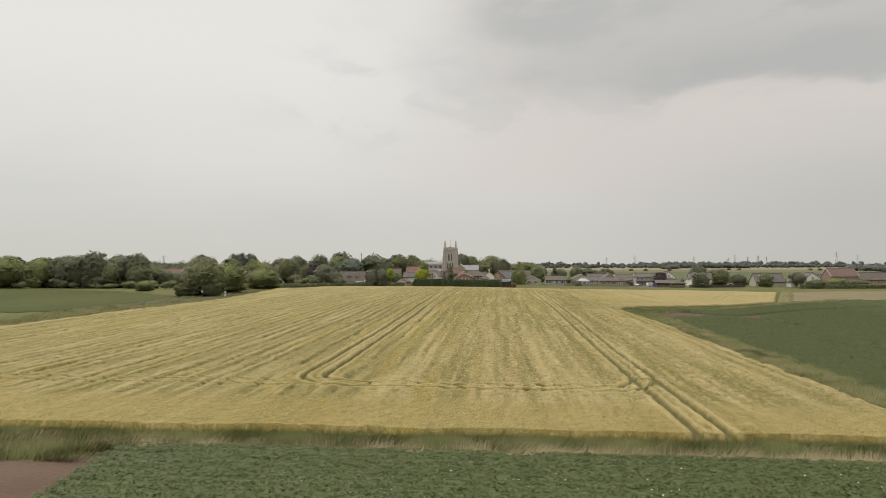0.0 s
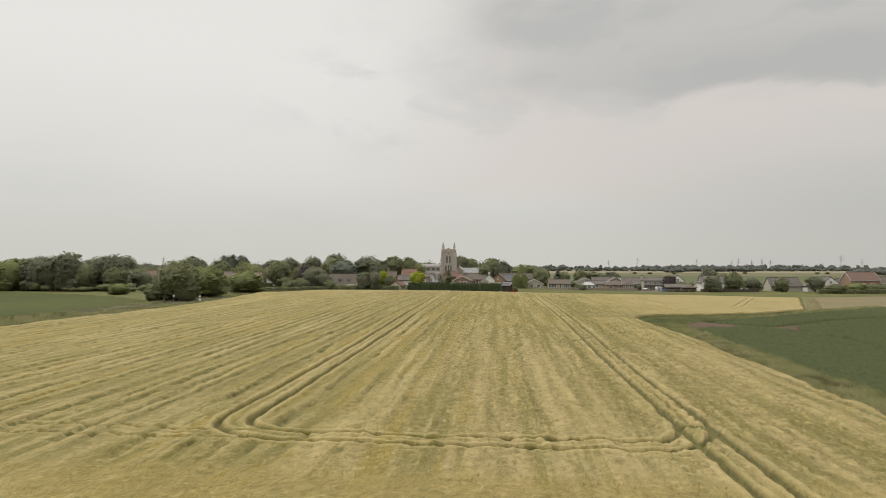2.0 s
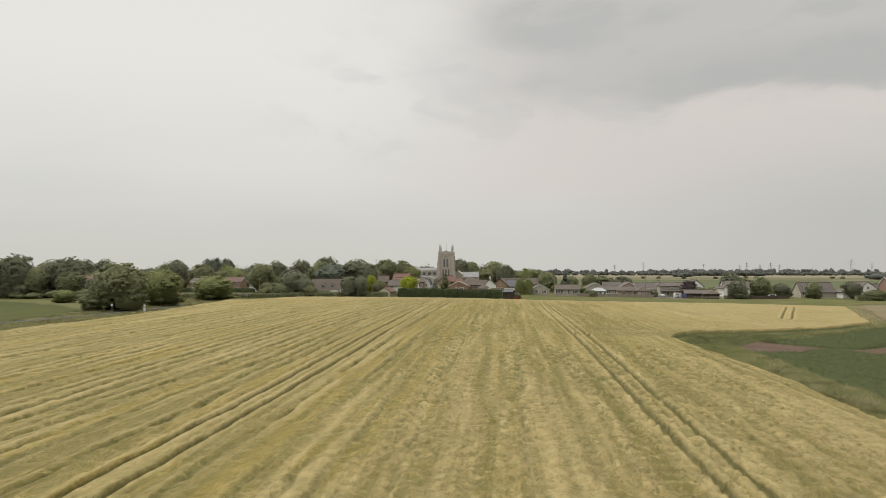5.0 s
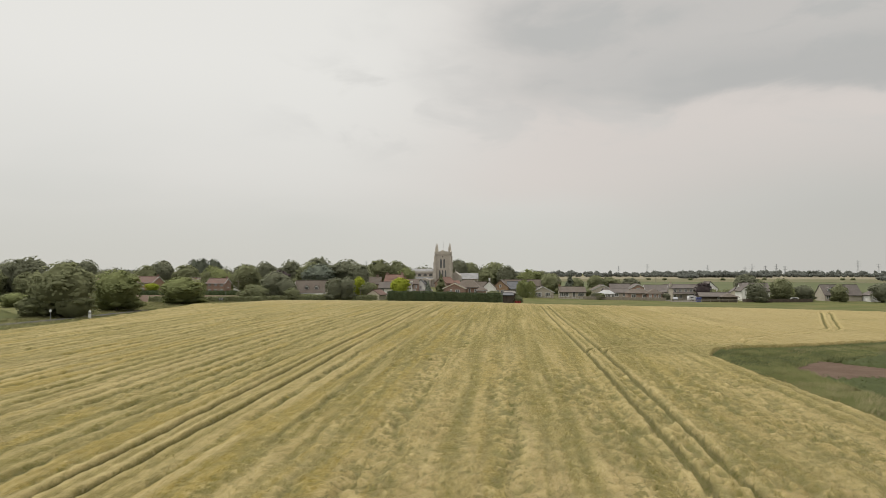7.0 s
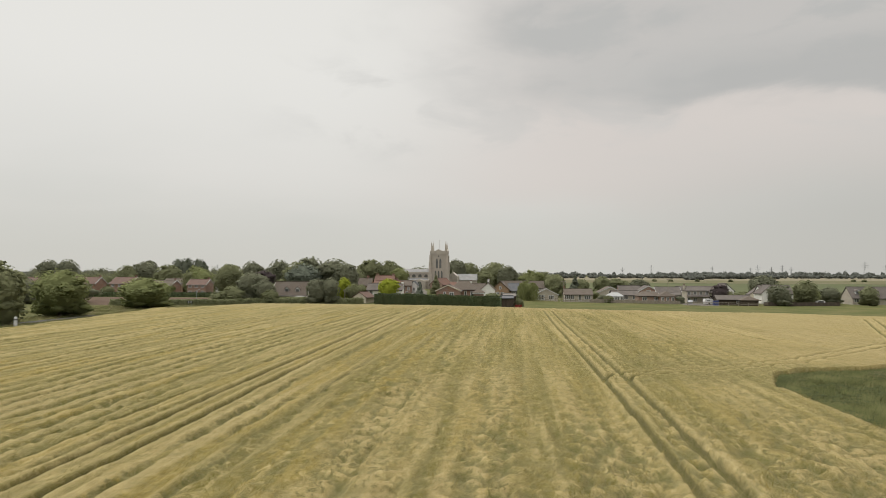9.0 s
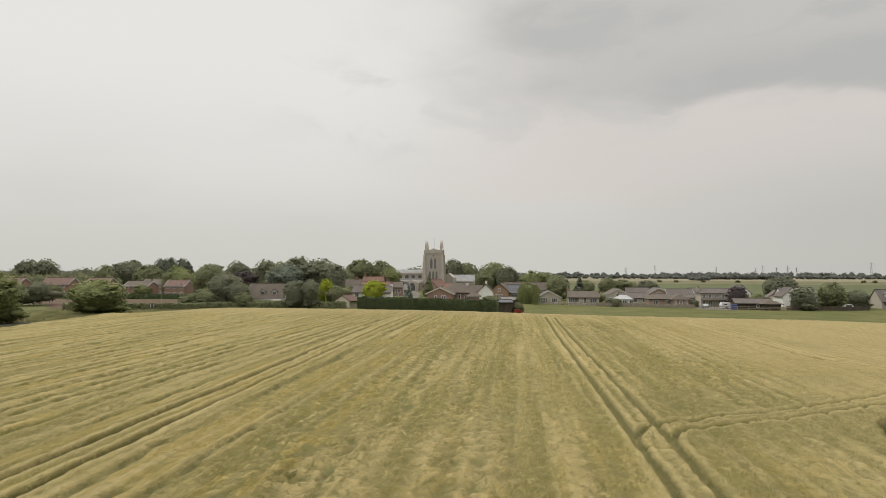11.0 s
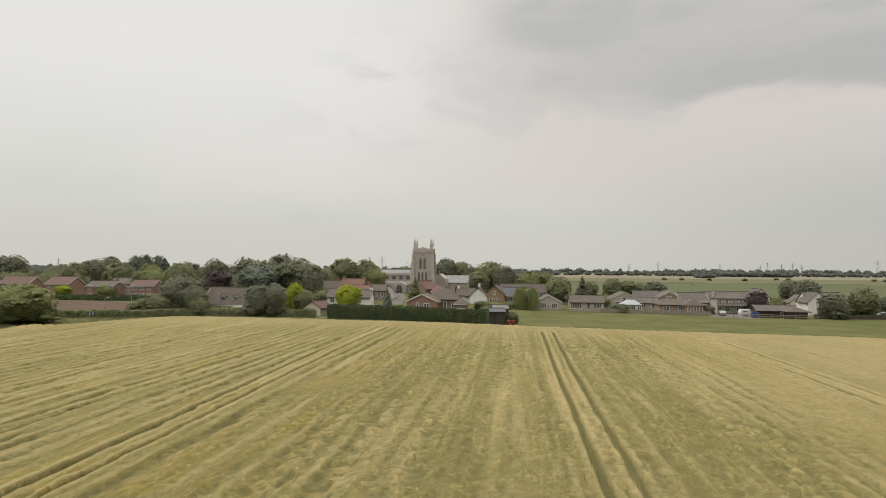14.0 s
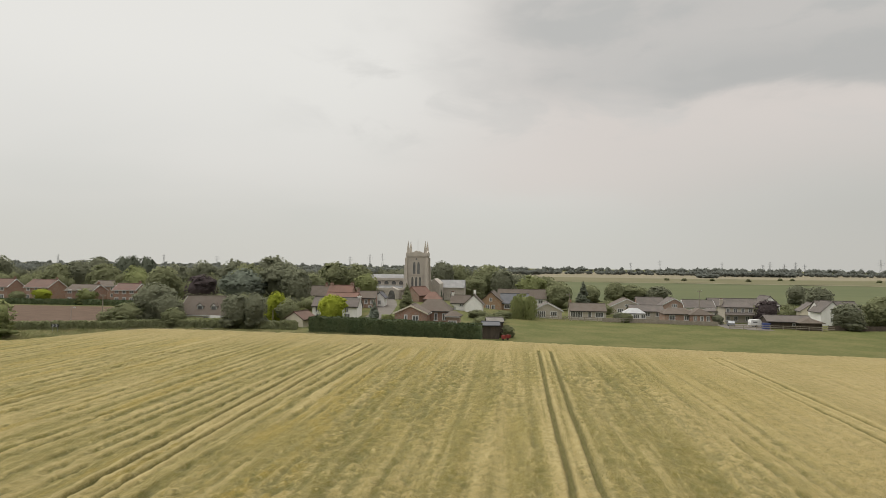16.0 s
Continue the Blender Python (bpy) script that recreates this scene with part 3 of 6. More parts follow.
def rut_banks(x, y):
    """Pale stems leaning over beside the wheel tracks."""
    g = np.zeros(np.shape(x))
    for pts, w in zip(TRACKS, WEIGHT):
        d = np.abs(np.abs(off_line(x, y, pts) - 0.86) - 0.48)
        g = np.maximum(g, w * (1 - sstep(0.05, 0.30, d)))
    return g


def clumps(x, y):
    """Tangled tufts of stems, a hand or two across, leaning with the wind."""
    wx, wy = x + 0.35 * patchy(x, y, 1.3, 25), y + 0.5 * patchy(x, y, 1.6, 27)
    a = patchy(wx, wy * 0.7, 0.38, 24)
    b = patchy(wx + 0.3 * a, wy * 0.7, 0.23, 26)
    return 0.62 * a + 0.38 * b


def drill_lines(x, y):
    """Distance from the thin broken lines between drill passes, and how strongly they show."""
    wob = x + 0.12 * patchy(x * 0.2, y, 5.0, 31) + 0.10 * patchy(x * 0.6, y + 0.5 * x, 0.9, 35) + 0.05 * patchy(x, y, 0.4, 36)
    d = np.abs((wob / 2.95 + 0.37) % 1.0 - 0.5) * 2.95
    d2 = np.abs((wob / 1.475 + 0.1) % 1.0 - 0.5) * 1.475
    mid = sstep(-9, -3, x) * (1 - sstep(20, 27, x))
    rip = np.clip(0.95 + 0.9 * patchy(x * 0.8, y, 1.6, 37), 0, 1)
    west = sstep(-8, -18, x)
    s1 = np.clip(0.62 + 0.28 * west + 1.0 * patchy(x * 0.5, y * 0.10, 1.0, 32), 0, 1) * rip
    s2 = np.clip(0.30 + 0.28 * west + 0.9 * patchy(x * 0.4, y * 0.09, 1.0, 33), 0, 1) * rip
    track_side = sstep(1.3, 2.2, np.minimum(off_line(x, y, TRACKS[0]), off_line(x, y, TRACKS[1])))
    fade = sstep(43, 49, y) * (1 - 0.85 * sstep(218, 234, y)) * (1 - 0.75 * sstep(22, 32, x)) * (1 - 0.45 * mid) * track_side
    near = d < d2
    return np.where(near, d, d2), np.where(near, s1, s2) * fade


def drill_gaps(x, y):
    d, s = drill_lines(x, y)
    return (1 - sstep(0.06, 0.34, d)) * s


def drill_crests(x, y):
    """Pale heads leaning out over the lines."""
    d, s = drill_lines(x, y)
    return sstep(0.28, 0.45, d) * (1 - sstep(0.55, 0.85, d)) * s


def ragged(x, y):
    """How rough and tangled the crop stands: broad rough lanes in the middle, thin broken lines elsewhere."""
    mid = sstep(-9, -3, x) * (1 - sstep(20, 27, x))
    broad = sstep(-0.05, 0.40, patchy(x, y * 0.03, 1.3, 41) + 0.55 * patchy(x, y * 0.3, 2.6, 42) + 0.42 * mid - 0.18)
    g = np.maximum(broad * (0.5 + 0.5 * mid), 0.5 * mid)
    still = sstep(43, 49, y) * (1 - 0.85 * sstep(212, 230, y)) * (1 - 0.72 * sstep(24, 34, x)) * np.clip(0.8 + 0.5 * patchy(x, y, 24, 34), 0.3, 1) * (0.6 + 0.4 * sstep(70, 105, y))
    return np.maximum(g * still, drill_gaps(x, y)) * (1 - wheel_ruts(x, y))


def crop_z(x, y):
    """The top of the standing crop."""
    g, c = ragged(x, y), clumps(x, y)
    calm = (1 - 0.7 * sstep(47, 40, y)) * (1 - 0.6 * sstep(205, 235, y))
    lane = 0.09 * patchy(x * 1.0, y * 0.035, 1.15, 21) * calm
    roll = 0.05 * patchy(x + 0.8 * patchy(x, y, 4.0, 25), y * 0.45, 0.9, 23) * calm
    return ground_z(x, y) + 0.76 + lane + roll + (0.055 + 0.25 * g) * c - 0.12 * g - 0.12 * drill_gaps(x, y) + 0.05 * rut_banks(x, y) + 0.06 * drill_crests(x, y) - 0.42 * wheel_ruts(x, y) * (1 - 0.2 * sstep(110, 150, y))


cx = graded((-73, -40, 0.32), (-40, -17.5, 0.18), (-17.5, -12.6, 0.08), (-12.6, 10.6, 0.16), (10.6, 13.8, 0.07), (13.8, 26, 0.18), (26, 34.8, 0.3), (34.8, 37.8, 0.12), (37.8, 88, 0.21))
cy = graded((35, 44, 0.22), (44, 48.4, 0.22), (48.4, 52.2, 0.12), (52.2, 90, 0.22), (90, 170, 0.3), (170, 252, 0.38))
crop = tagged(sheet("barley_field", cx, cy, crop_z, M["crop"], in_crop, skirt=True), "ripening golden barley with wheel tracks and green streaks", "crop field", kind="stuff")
vx = np.empty(len(crop.data.vertices) * 3, np.float32)
crop.data.vertices.foreach_get("co", vx)
vx = vx.reshape(-1, 3)
corners = np.empty(len(crop.data.loops), np.int32)
crop.data.loops.foreach_get("vertex_index", corners)
rim = np.bincount(corners, minlength=len(vx)) < 4
kx, ky = vx[:, 0].astype(float), vx[:, 1].astype(float)
tang = ragged(kx, ky)
cl = clumps(kx, ky)
ld, ls = drill_lines(kx, ky)
# gap is painted shade, stronger the lower the clumps sink
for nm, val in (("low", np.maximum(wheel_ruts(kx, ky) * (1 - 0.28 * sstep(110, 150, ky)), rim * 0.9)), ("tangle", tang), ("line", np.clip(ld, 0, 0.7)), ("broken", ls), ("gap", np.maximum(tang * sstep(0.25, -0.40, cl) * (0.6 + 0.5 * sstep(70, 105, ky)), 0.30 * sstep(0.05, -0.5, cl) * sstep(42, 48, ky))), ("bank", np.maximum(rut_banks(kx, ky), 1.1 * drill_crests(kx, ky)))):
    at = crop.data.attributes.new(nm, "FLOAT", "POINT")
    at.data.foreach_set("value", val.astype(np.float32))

# ---- other fields and ways ----
paddock = field("paddock", "short grazed green pasture beside the barley", "pasture", [(2, 236), (24, 236), (80, 231), (97, 240), (108, 256), (128, 264), (240, 266), (240, 292), (90, 299), (60, 306), (12, 309), (4, 284)], 2.0, M["paddock"], 0.05)
bare = field("bare_field", "bare brown tilled soil behind a roadside hedge", "field", [(-100, 246), (-84, 251), (-78, 256), (-84, 318), (-104, 322), (-215, 322), (-205, 300), (-130, 285)], 3.0, M["soil"], 0.06)
left_green = field("green_field", "dark green crop field beside the lane", "field", [(-260, 112), (-92, 112), (-84, 122), (-81, 132), (-80.5, 146), (-83, 165), (-86, 180), (-100.8, 195), (-122, 211), (-150, 224.7), (-172, 229.4), (-260, 236)], 3.0, M["greenfield"], 0.06)
far_green = field("far_green_field", "flat green crop field beyond the village", "field", [(-40, 412), (900, 412), (900, 720), (330, 742), (300, 766), (120, 776), (-40, 778)], 14.0, M["farfield"], 0.35)
far_track = field("far_track", "pale dusty farm track across the fields", "track", [(60, 776), (120, 776), (300, 766), (330, 742), (900, 720), (900, 736), (340, 758), (305, 782), (120, 790), (60, 784)], 7.0, M["palefield"], 0.55)
far_tan = field("far_stubble_field", "dull tan and green field beyond the village", "field", [(-900, 712), (-40, 778), (120, 788), (300, 778), (340, 752), (1300, 730), (1300, 1100), (371, 1085), (74, 1071), (-900, 980)], 20.0, M["tanfield"], 0.3)
far_pale = field("far_ripe_field", "pale ripe corn field in the distance", "field", [(-1600, 985), (-900, 975), (74, 1066), (371, 1080), (1300, 1095), (2400, 1100), (2400, 2200), (-1600, 2200)], 40.0, M["palefield"], 0.2)

east_field = field("tan_field", "dull tan dry grass field beyond the potatoes", "field", [(73.5, 177), (86, 183), (130, 190), (240, 192), (240, 262), (128, 260), (104, 248), (96, 232)], 2.0, M["drygrass"], 0.09)
# ---- plants ----
def cards(centres, normals, size, rng, stretch=1.0):
    """Small leaf faces at the given places: arrays of verts and quads."""
    k = len(centres)
    n = normals + rng.normal(0, 0.45, (k, 3))
    n /= np.linalg.norm(n, axis=1)[:, None] + 1e-9
    a = np.cross(n, rng.normal(0, 1, (k, 3)))
    a /= np.linalg.norm(a, axis=1)[:, None] + 1e-9
    b = np.cross(n, a)
    s = (size * rng.uniform(0.6, 1.3, k))[:, None]
    a, b = a * s, b * s * stretch
    j = rng.uniform(0.7, 1.15, (4, k, 1))
    v = np.stack([centres - a * j[0], centres - b * j[1] * 0.7, centres + a * j[2], centres + b * j[3] * 0.7], 1).reshape(-1, 3)
    return v, np.arange(4 * k).reshape(-1, 4)


def lobes_cloud(lobes, count, rng, inner=0.72):
    """Places in the outer shells of several ellipsoids: (x, y, z, rx, ry, rz) each."""
    L = np.array(lobes)
    w = (L[:, 3] * L[:, 4] + L[:, 4] * L[:, 5] + L[:, 3] * L[:, 5])
    pick = rng.choice(len(L), count, p=w / w.sum())
    d = rng.normal(0, 1, (count, 3))
    d /= np.linalg.norm(d, axis=1)[:, None]
    r = inner + (1.04 - inner) * rng.uniform(0, 1, count) ** 0.7
    c = L[pick, :3] + d * L[pick, 3:] * (r + 0.02 * np.abs(rng.normal(0, 1, count)))[:, None]
    return c, d


def merge(blocks):
    vs, fs, o = [], [], 0
    for v, f in blocks:
        vs.append(v)
        fs.append(f + o)
        o += len(v)
    return np.concatenate(vs), np.concatenate(fs)


def core(lobes, k=0.80, nu=8, nv=5):
    """Rough dark inner masses that close the crown, as quads."""
    blocks, jit = [], np.random.RandomState(len(lobes) * 7 + nu)
    for x, y, z, a, b, c in lobes:
        th = np.linspace(0, 2 * math.pi, nu, endpoint=False)
        ph = np.linspace(-1.35, 1.35, nv)
        P, T = np.meshgrid(ph, th, indexing="ij")
        j = k * jit.uniform(0.84, 1.03, P.shape)
        v = np.stack([x + j * a * np.cos(P) * np.cos(T), y + j * b * np.cos(P) * np.sin(T), z + j * c * np.sin(P)], -1).reshape(-1, 3)
        i = np.arange(nu * nv).reshape(nv, nu)
        j = np.roll(i, -1, 1)
        blocks.append((v, np.stack([i[:-1], j[:-1], j[1:], i[1:]], -1).reshape(-1, 4)))
    return merge(blocks)


def crown_mesh(name, lobes, count, size, mat, parent, rng, stretch=1.0):
    c, d = lobes_cloud(lobes, int(count * 0.75), rng, 0.92)
    v, f = merge([cards(c, d, size * 1.15, rng, stretch), core(lobes, 0.97, 7, 4)])
    out = c - np.array([0, 0, c[:, 2].mean() * 0.8])
    out /= np.linalg.norm(out, axis=1)[:, None] + 1e-9
    s = 0.60 * d + 0.6 * out + rng.normal(0, 0.08, d.shape) + np.array([0, 0, 0.10])
    s /= np.linalg.norm(s, axis=1)[:, None]
    ob = arrays(name, v, f, mat, parent, soft=np.repeat(s, 4, 0))
    parent["tall"], parent["wide"] = float(np.percentile(v[:, 2], 99.7)), float(np.percentile(np.hypot(v[:, 0], v[:, 1]), 97))
    return ob


def limb_mesh(height, lobes, r, rng):
    bm = bmesh.new()
    top = (rng.uniform(-0.3, 0.3), rng.uniform(-0.3, 0.3), height * 0.55)
    tube(bm, (0, 0, -0.4), top, r, r * 0.55, 8)
    for x, y, z, a, b, c in lobes[:7]:
        tube(bm, (top[0] * 0.8, top[1] * 0.8, height * rng.uniform(0.22, 0.5)), (x * 0.8, y * 0.8, z), r * 0.4, r * 0.12, 5)
    return bm


def broad_tree(name, label, mat, seed, lobes=15, count=3000, leaf=0.30, low=0.0, flat=0.0):
    """A unit tree: crown radius 4, height 10."""
    rng = np.random.RandomState(seed)
    t = thing(name, label, "tree")
    # a few large overlapping masses give the outline, many small sprays the texture
    big = [(0, 0, 4.9 + flat, 3.0, 3.0, 4.2 - flat)]
    for i in range(5):
        a = i * 1.26 + rng.uniform(-0.5, 0.5)
        z = (1.7 + 8 * low) if i in (1, 3) else rng.uniform(2.4 + 8 * low, 6.8)
        q = rng.uniform(1.0, 1.9) * (1.2 - 0.06 * z)
        big.append((q * math.cos(a), q * math.sin(a), z, rng.uniform(1.5, 2.3), rng.uniform(1.5, 2.3), rng.uniform(1.3, 2.4)))
    L = list(big)
    for i in range(lobes * 3):
        B = big[i % 6]
        d = rng.normal(0, 1, 3) + np.array([0, 0, 0.25])
        d /= np.linalg.norm(d)
        k, q = rng.uniform(0.35, 0.85), rng.uniform(0.80, 1.0)
        z = max(0.6 + 10 * low, B[2] + B[5] * d[2] * q)
        L.append((B[0] + B[3] * d[0] * q, B[1] + B[4] * d[1] * q, z, k, k, k * rng.uniform(0.5, 0.9)))
    part("trunk", limb_mesh(8, L[1:], 0.28, rng), M["bark"], t)
    crown_mesh("crown", L, count, leaf, mat, t, rng)
    return t


def fir_tree(name, label, mat, seed, tiers=13, count=2600):
    """A unit conifer: radius 2, height 10, boughs in ragged tiers."""
    rng = np.random.RandomState(seed)
    t = thing(name, label, "conifer")
    L = []
    for i in range(tiers):
        f = i / (tiers - 1)
        r = 2.0 * (1 - f) ** 0.85 + 0.14
        for k in range(4 if f < 0.7 else 2):
            a = rng.uniform(0, 6.28)
            L.append((r * 0.45 * math.cos(a), r * 0.45 * math.sin(a), 0.9 + 8.7 * f, r * 0.66, r * 0.66, 0.75))
    part("trunk", tube(bmesh.new(), (0, 0, -0.4), (0, 0, 8.8), 0.2, 0.04, 7), M["bark"], t)
    crown_mesh("crown", L, count, 0.24, mat, t, rng, 0.6)
    return t


def weeping_tree(name, label, mat, seed):
    """A unit willow: radius 4, height 8, hanging curtains of leaves."""
    rng = np.random.RandomState(seed)
    t = thing(name, label, "tree")
    blocks = []
    heads = [(rng.uniform(-2.4, 2.4), rng.uniform(-2.4, 2.4), rng.uniform(5.8, 7.4)) for _ in range(13)]
    for hx, hy, hz in heads:
        k = 330
        a, q = rng.uniform(0, 6.28, k), 1.7 * rng.uniform(0, 1, k) ** 0.5
        fall = rng.uniform(0, 1, k) ** 1.1 * (hz - rng.uniform(0.4, 1.6, k))
        c = np.stack([hx + (q + 0.10 * fall) * np.cos(a), hy + (q + 0.10 * fall) * np.sin(a), hz - 0.35 * q ** 2 - fall * (q > 0.6)], 1)
        c[:, 2] = np.maximum(c[:, 2], 0.5)
        s = 0.10 * rng.uniform(0.7, 1.4, k)[:, None]
        side = np.stack([-np.sin(a), np.cos(a), 0 * a], 1) * s
        up = np.stack([0.1 * np.cos(a), 0.1 * np.sin(a), rng.uniform(0.3, 0.8, k)], 1)
        blocks.append((np.stack([c - side, c + up * 0.4, c + side, c - up * 1.2], 1).reshape(-1, 3), np.arange(4 * k).reshape(-1, 4)))
    v, f = merge(blocks + [core([(0, 0, 4.2, 2.4, 2.4, 2.6)], 1.0)])
    t["tall"], t["wide"] = 7.6, 4.0
    part("trunk", tube(bmesh.new(), (0, 0, -0.4), (0, 0, 5), 0.35, 0.18, 8), M["bark"], t)
    arrays("crown", v, f, mat, t)
    return t


PROTO = {}


def plant(kind, x, y, top, r, label="", turn=None):
    """Sets a copy of a unit plant with its foot on the ground and its top at the given height."""
    ob = PROTO[kind]
    h0, r0 = ob.get("tall", 8.0), ob.get("wide", 4.0)
    z = gz(x, y)
    h = top - z
    turn = (x * 37 + y * 11) % 360 if turn is None else turn
    m = pose(x, y, z, 0, 0, turn) @ Matrix.Diagonal((r / r0, r / r0, h / h0, 1))
    c = copy_thing(ob, m @ Matrix.Diagonal((*[1 / k for k in ob.scale], 1))) if ob.get("used") else ob
    if c is ob:
        ob["used"] = True
        ob.matrix_basis = m
    if label:
        tagged(c, label)
    return c


def hedge(name, label, pts, height, width, mat, seed, leaf=0.2, dens=26, group=""):
    """A clipped hedge along a line: a solid core and a coat of small leaves."""
    rng = np.random.RandomState(seed)
    blocks = []
    for (x0, y0), (x1, y1) in zip(pts, pts[1:]):
        ln = math.hypot(x1 - x0, y1 - y0)
        ux, uy = (x1 - x0) / ln, (y1 - y0) / ln
        k = int(ln * (2 * height + width) * dens)
        s, q = rng.uniform(0, ln, k), rng.uniform(0, 2 * height + width, k)
        w = width / 2 + 0.12 * patchy(s + x0, q * 0 + y0, 1.3, seed)
        off = np.where(q < height, -w, np.where(q > height + width, w, (q - height - width / 2)))
        hz = np.where(q < height, q, np.where(q > height + width, 2 * height + width - q, height)) * (1 + 0.05 * patchy(s + x0, s * 0 + y0, 1.7, seed + 1))
        nx = np.where(q < height, -1, np.where(q > height + width, 1, 0))
        nz = np.where((q >= height) & (q <= height + width), 1.0, 0.15)
        X, Y = x0 + ux * s - uy * off, y0 + uy * s + ux * off
        c = np.stack([X, Y, ground_z(X, Y) + hz], 1) + rng.normal(0, 0.06, (k, 3))
        n = np.stack([-uy * nx, ux * nx, nz], 1)
        blocks.append(cards(c, n, leaf, rng))
        m = max(2, int(ln / 2))
        for i in range(m):
            a, b = ln * i / m, ln * (i + 1) / m
            vv = []
            for t, o in ((a, -1), (b, -1), (b, 1), (a, 1)):
                vv.append((x0 + ux * t - uy * o * width * 0.42, y0 + uy * t + ux * o * width * 0.42))
            zz = [gz(*p) for p in vv]
            v = np.array([(p[0], p[1], g - 0.2) for p, g in zip(vv, zz)] + [(p[0], p[1], g + height * 0.93) for p, g in zip(vv, zz)])
            blocks.append((v, np.array([(0, 1, 5, 4), (1, 2, 6, 5), (2, 3, 7, 6), (3, 0, 4, 7), (4, 5, 6, 7)])))
    v, f = merge(blocks)
    return tagged(arrays(name, v, f, mat), label, "hedge", group)


PROTO["oak"] = broad_tree("oak_tree", "mature broad oak with dense dark green crown", M["leaf"], 3)
PROTO["ash"] = broad_tree("ash_tree", "tall leafy tree with uneven green crown", M["leaf"], 8, 20, 4400, 0.23)
PROTO["dark"] = broad_tree("sycamore_tree", "mature tree with heavy very dark green crown", M["darkleaf"], 12, 20, 4400, 0.24)
PROTO["dark2"] = broad_tree("elm_tree", "rounded dark green tree beside the houses", M["darkleaf"], 31, 14, 4200, 0.24)
PROTO["light"] = broad_tree("lime_tree", "rounded light green leafy tree in a garden", M["lightleaf"], 17, 18, 3600, 0.23)
PROTO["golden"] = broad_tree("golden_tree", "bright yellow-green ornamental tree in a garden", M["lime"], 23, 16, 3800, 0.20)
PROTO["purple"] = broad_tree("copper_beech", "dark purple copper beech with dense crown", M["purple"], 29, 16, 3600, 0.23)
PROTO["pine"] = broad_tree("pine_tree", "tall flat-topped dark pine above the roofs", M["darkleaf"], 41, 12, 2000, 0.30, 0.35, 1.0)
PROTO["fir"] = fir_tree("fir_tree", "tall narrow dark green fir tree", M["needle"], 5)
PROTO["spruce"] = fir_tree("blue_spruce", "small blue-grey spruce in a garden", M["blueleaf"], 6)
PROTO["cedar"] = broad_tree("cedar_tree", "spreading blue-green cedar with layered boughs", M["blueleaf"], 7, 18, 4200, 0.22)
PROTO["conifer"] = broad_tree("scots_pine", "tall rough dark conifer above the roofs", M["needle"], 44, 18, 3600, 0.22, 0.1)
PROTO["cypress"] = fir_tree("cypress_tree", "pointed green garden cypress", M["leaf"], 9, 12)
PROTO["willow"] = weeping_tree("weeping_willow", "weeping willow with pale green hanging branches beside the pasture", M["willow"], 4)
PROTO["bush"] = broad_tree("shrub", "rounded leafy green bush at the roadside", M["leaf"], 51, 20, 4400, 0.23)
PROTO["palebush"] = broad_tree("willow_shrub", "rounded pale green willow bush by the field", M["lightleaf"], 53, 20, 4200, 0.22)

# ---- buildings ----
def window(parent, face, L, D, u, z, w, h, bars=1):
    """A framed window on a wall face (F, B, L or R) of a block L long and D deep; u from its middle."""
    def at(a0, a1, d0, d1, z0, z1):
        if face == "F":
            return (a0, a1, -D / 2 - d1, -D / 2 - d0, z0, z1)
        if face == "B":
            return (a0, a1, D / 2 + d0, D / 2 + d1, z0, z1)
        if face == "L":
            return (-L / 2 - d1, -L / 2 - d0, a0, a1, z0, z1)
        return (L / 2 + d0, L / 2 + d1, a0, a1, z0, z1)
    f = 0.15
    bm = bmesh.new()
    box(bm, *at(u - w / 2, u - w / 2 + f, -0.05, 0.05, z, z + h))
    box(bm, *at(u + w / 2 - f, u + w / 2, -0.05, 0.05, z, z + h))
    box(bm, *at(u - w / 2 + f, u + w / 2 - f, -0.05, 0.05, z + h - f, z + h))
    box(bm, *at(u - w / 2 - 0.06, u + w / 2 + 0.06, -0.05, 0.10, z - f, z))
    for i in range(bars):
        c = u - w / 2 + w * (i + 1) / (bars + 1)
        box(bm, *at(c - 0.05, c + 0.05, -0.05, 0.04, z, z + h - f))
    fr = part("window", bm, M["paint"], parent)
    part("pane", boxed(*at(u - w / 2 + f, u + w / 2 - f, -0.05, 0.02, z, z + h - f)), M["glass"], fr)
    return fr


def door(parent, face, L, D, u, w, h, mat):
    y = -D / 2
    bm = boxed(u - w / 2, u + w / 2, y - 0.05, y + 0.05, 0, h) if face == "F" else boxed((L / 2 - 0.05) * (1 if face == "R" else -1) - 0.05, (L / 2 + 0.0) * (1 if face == "R" else -1) + 0.05, u - w / 2, u + w / 2, 0, h)
    return part("door", bm, mat, parent)


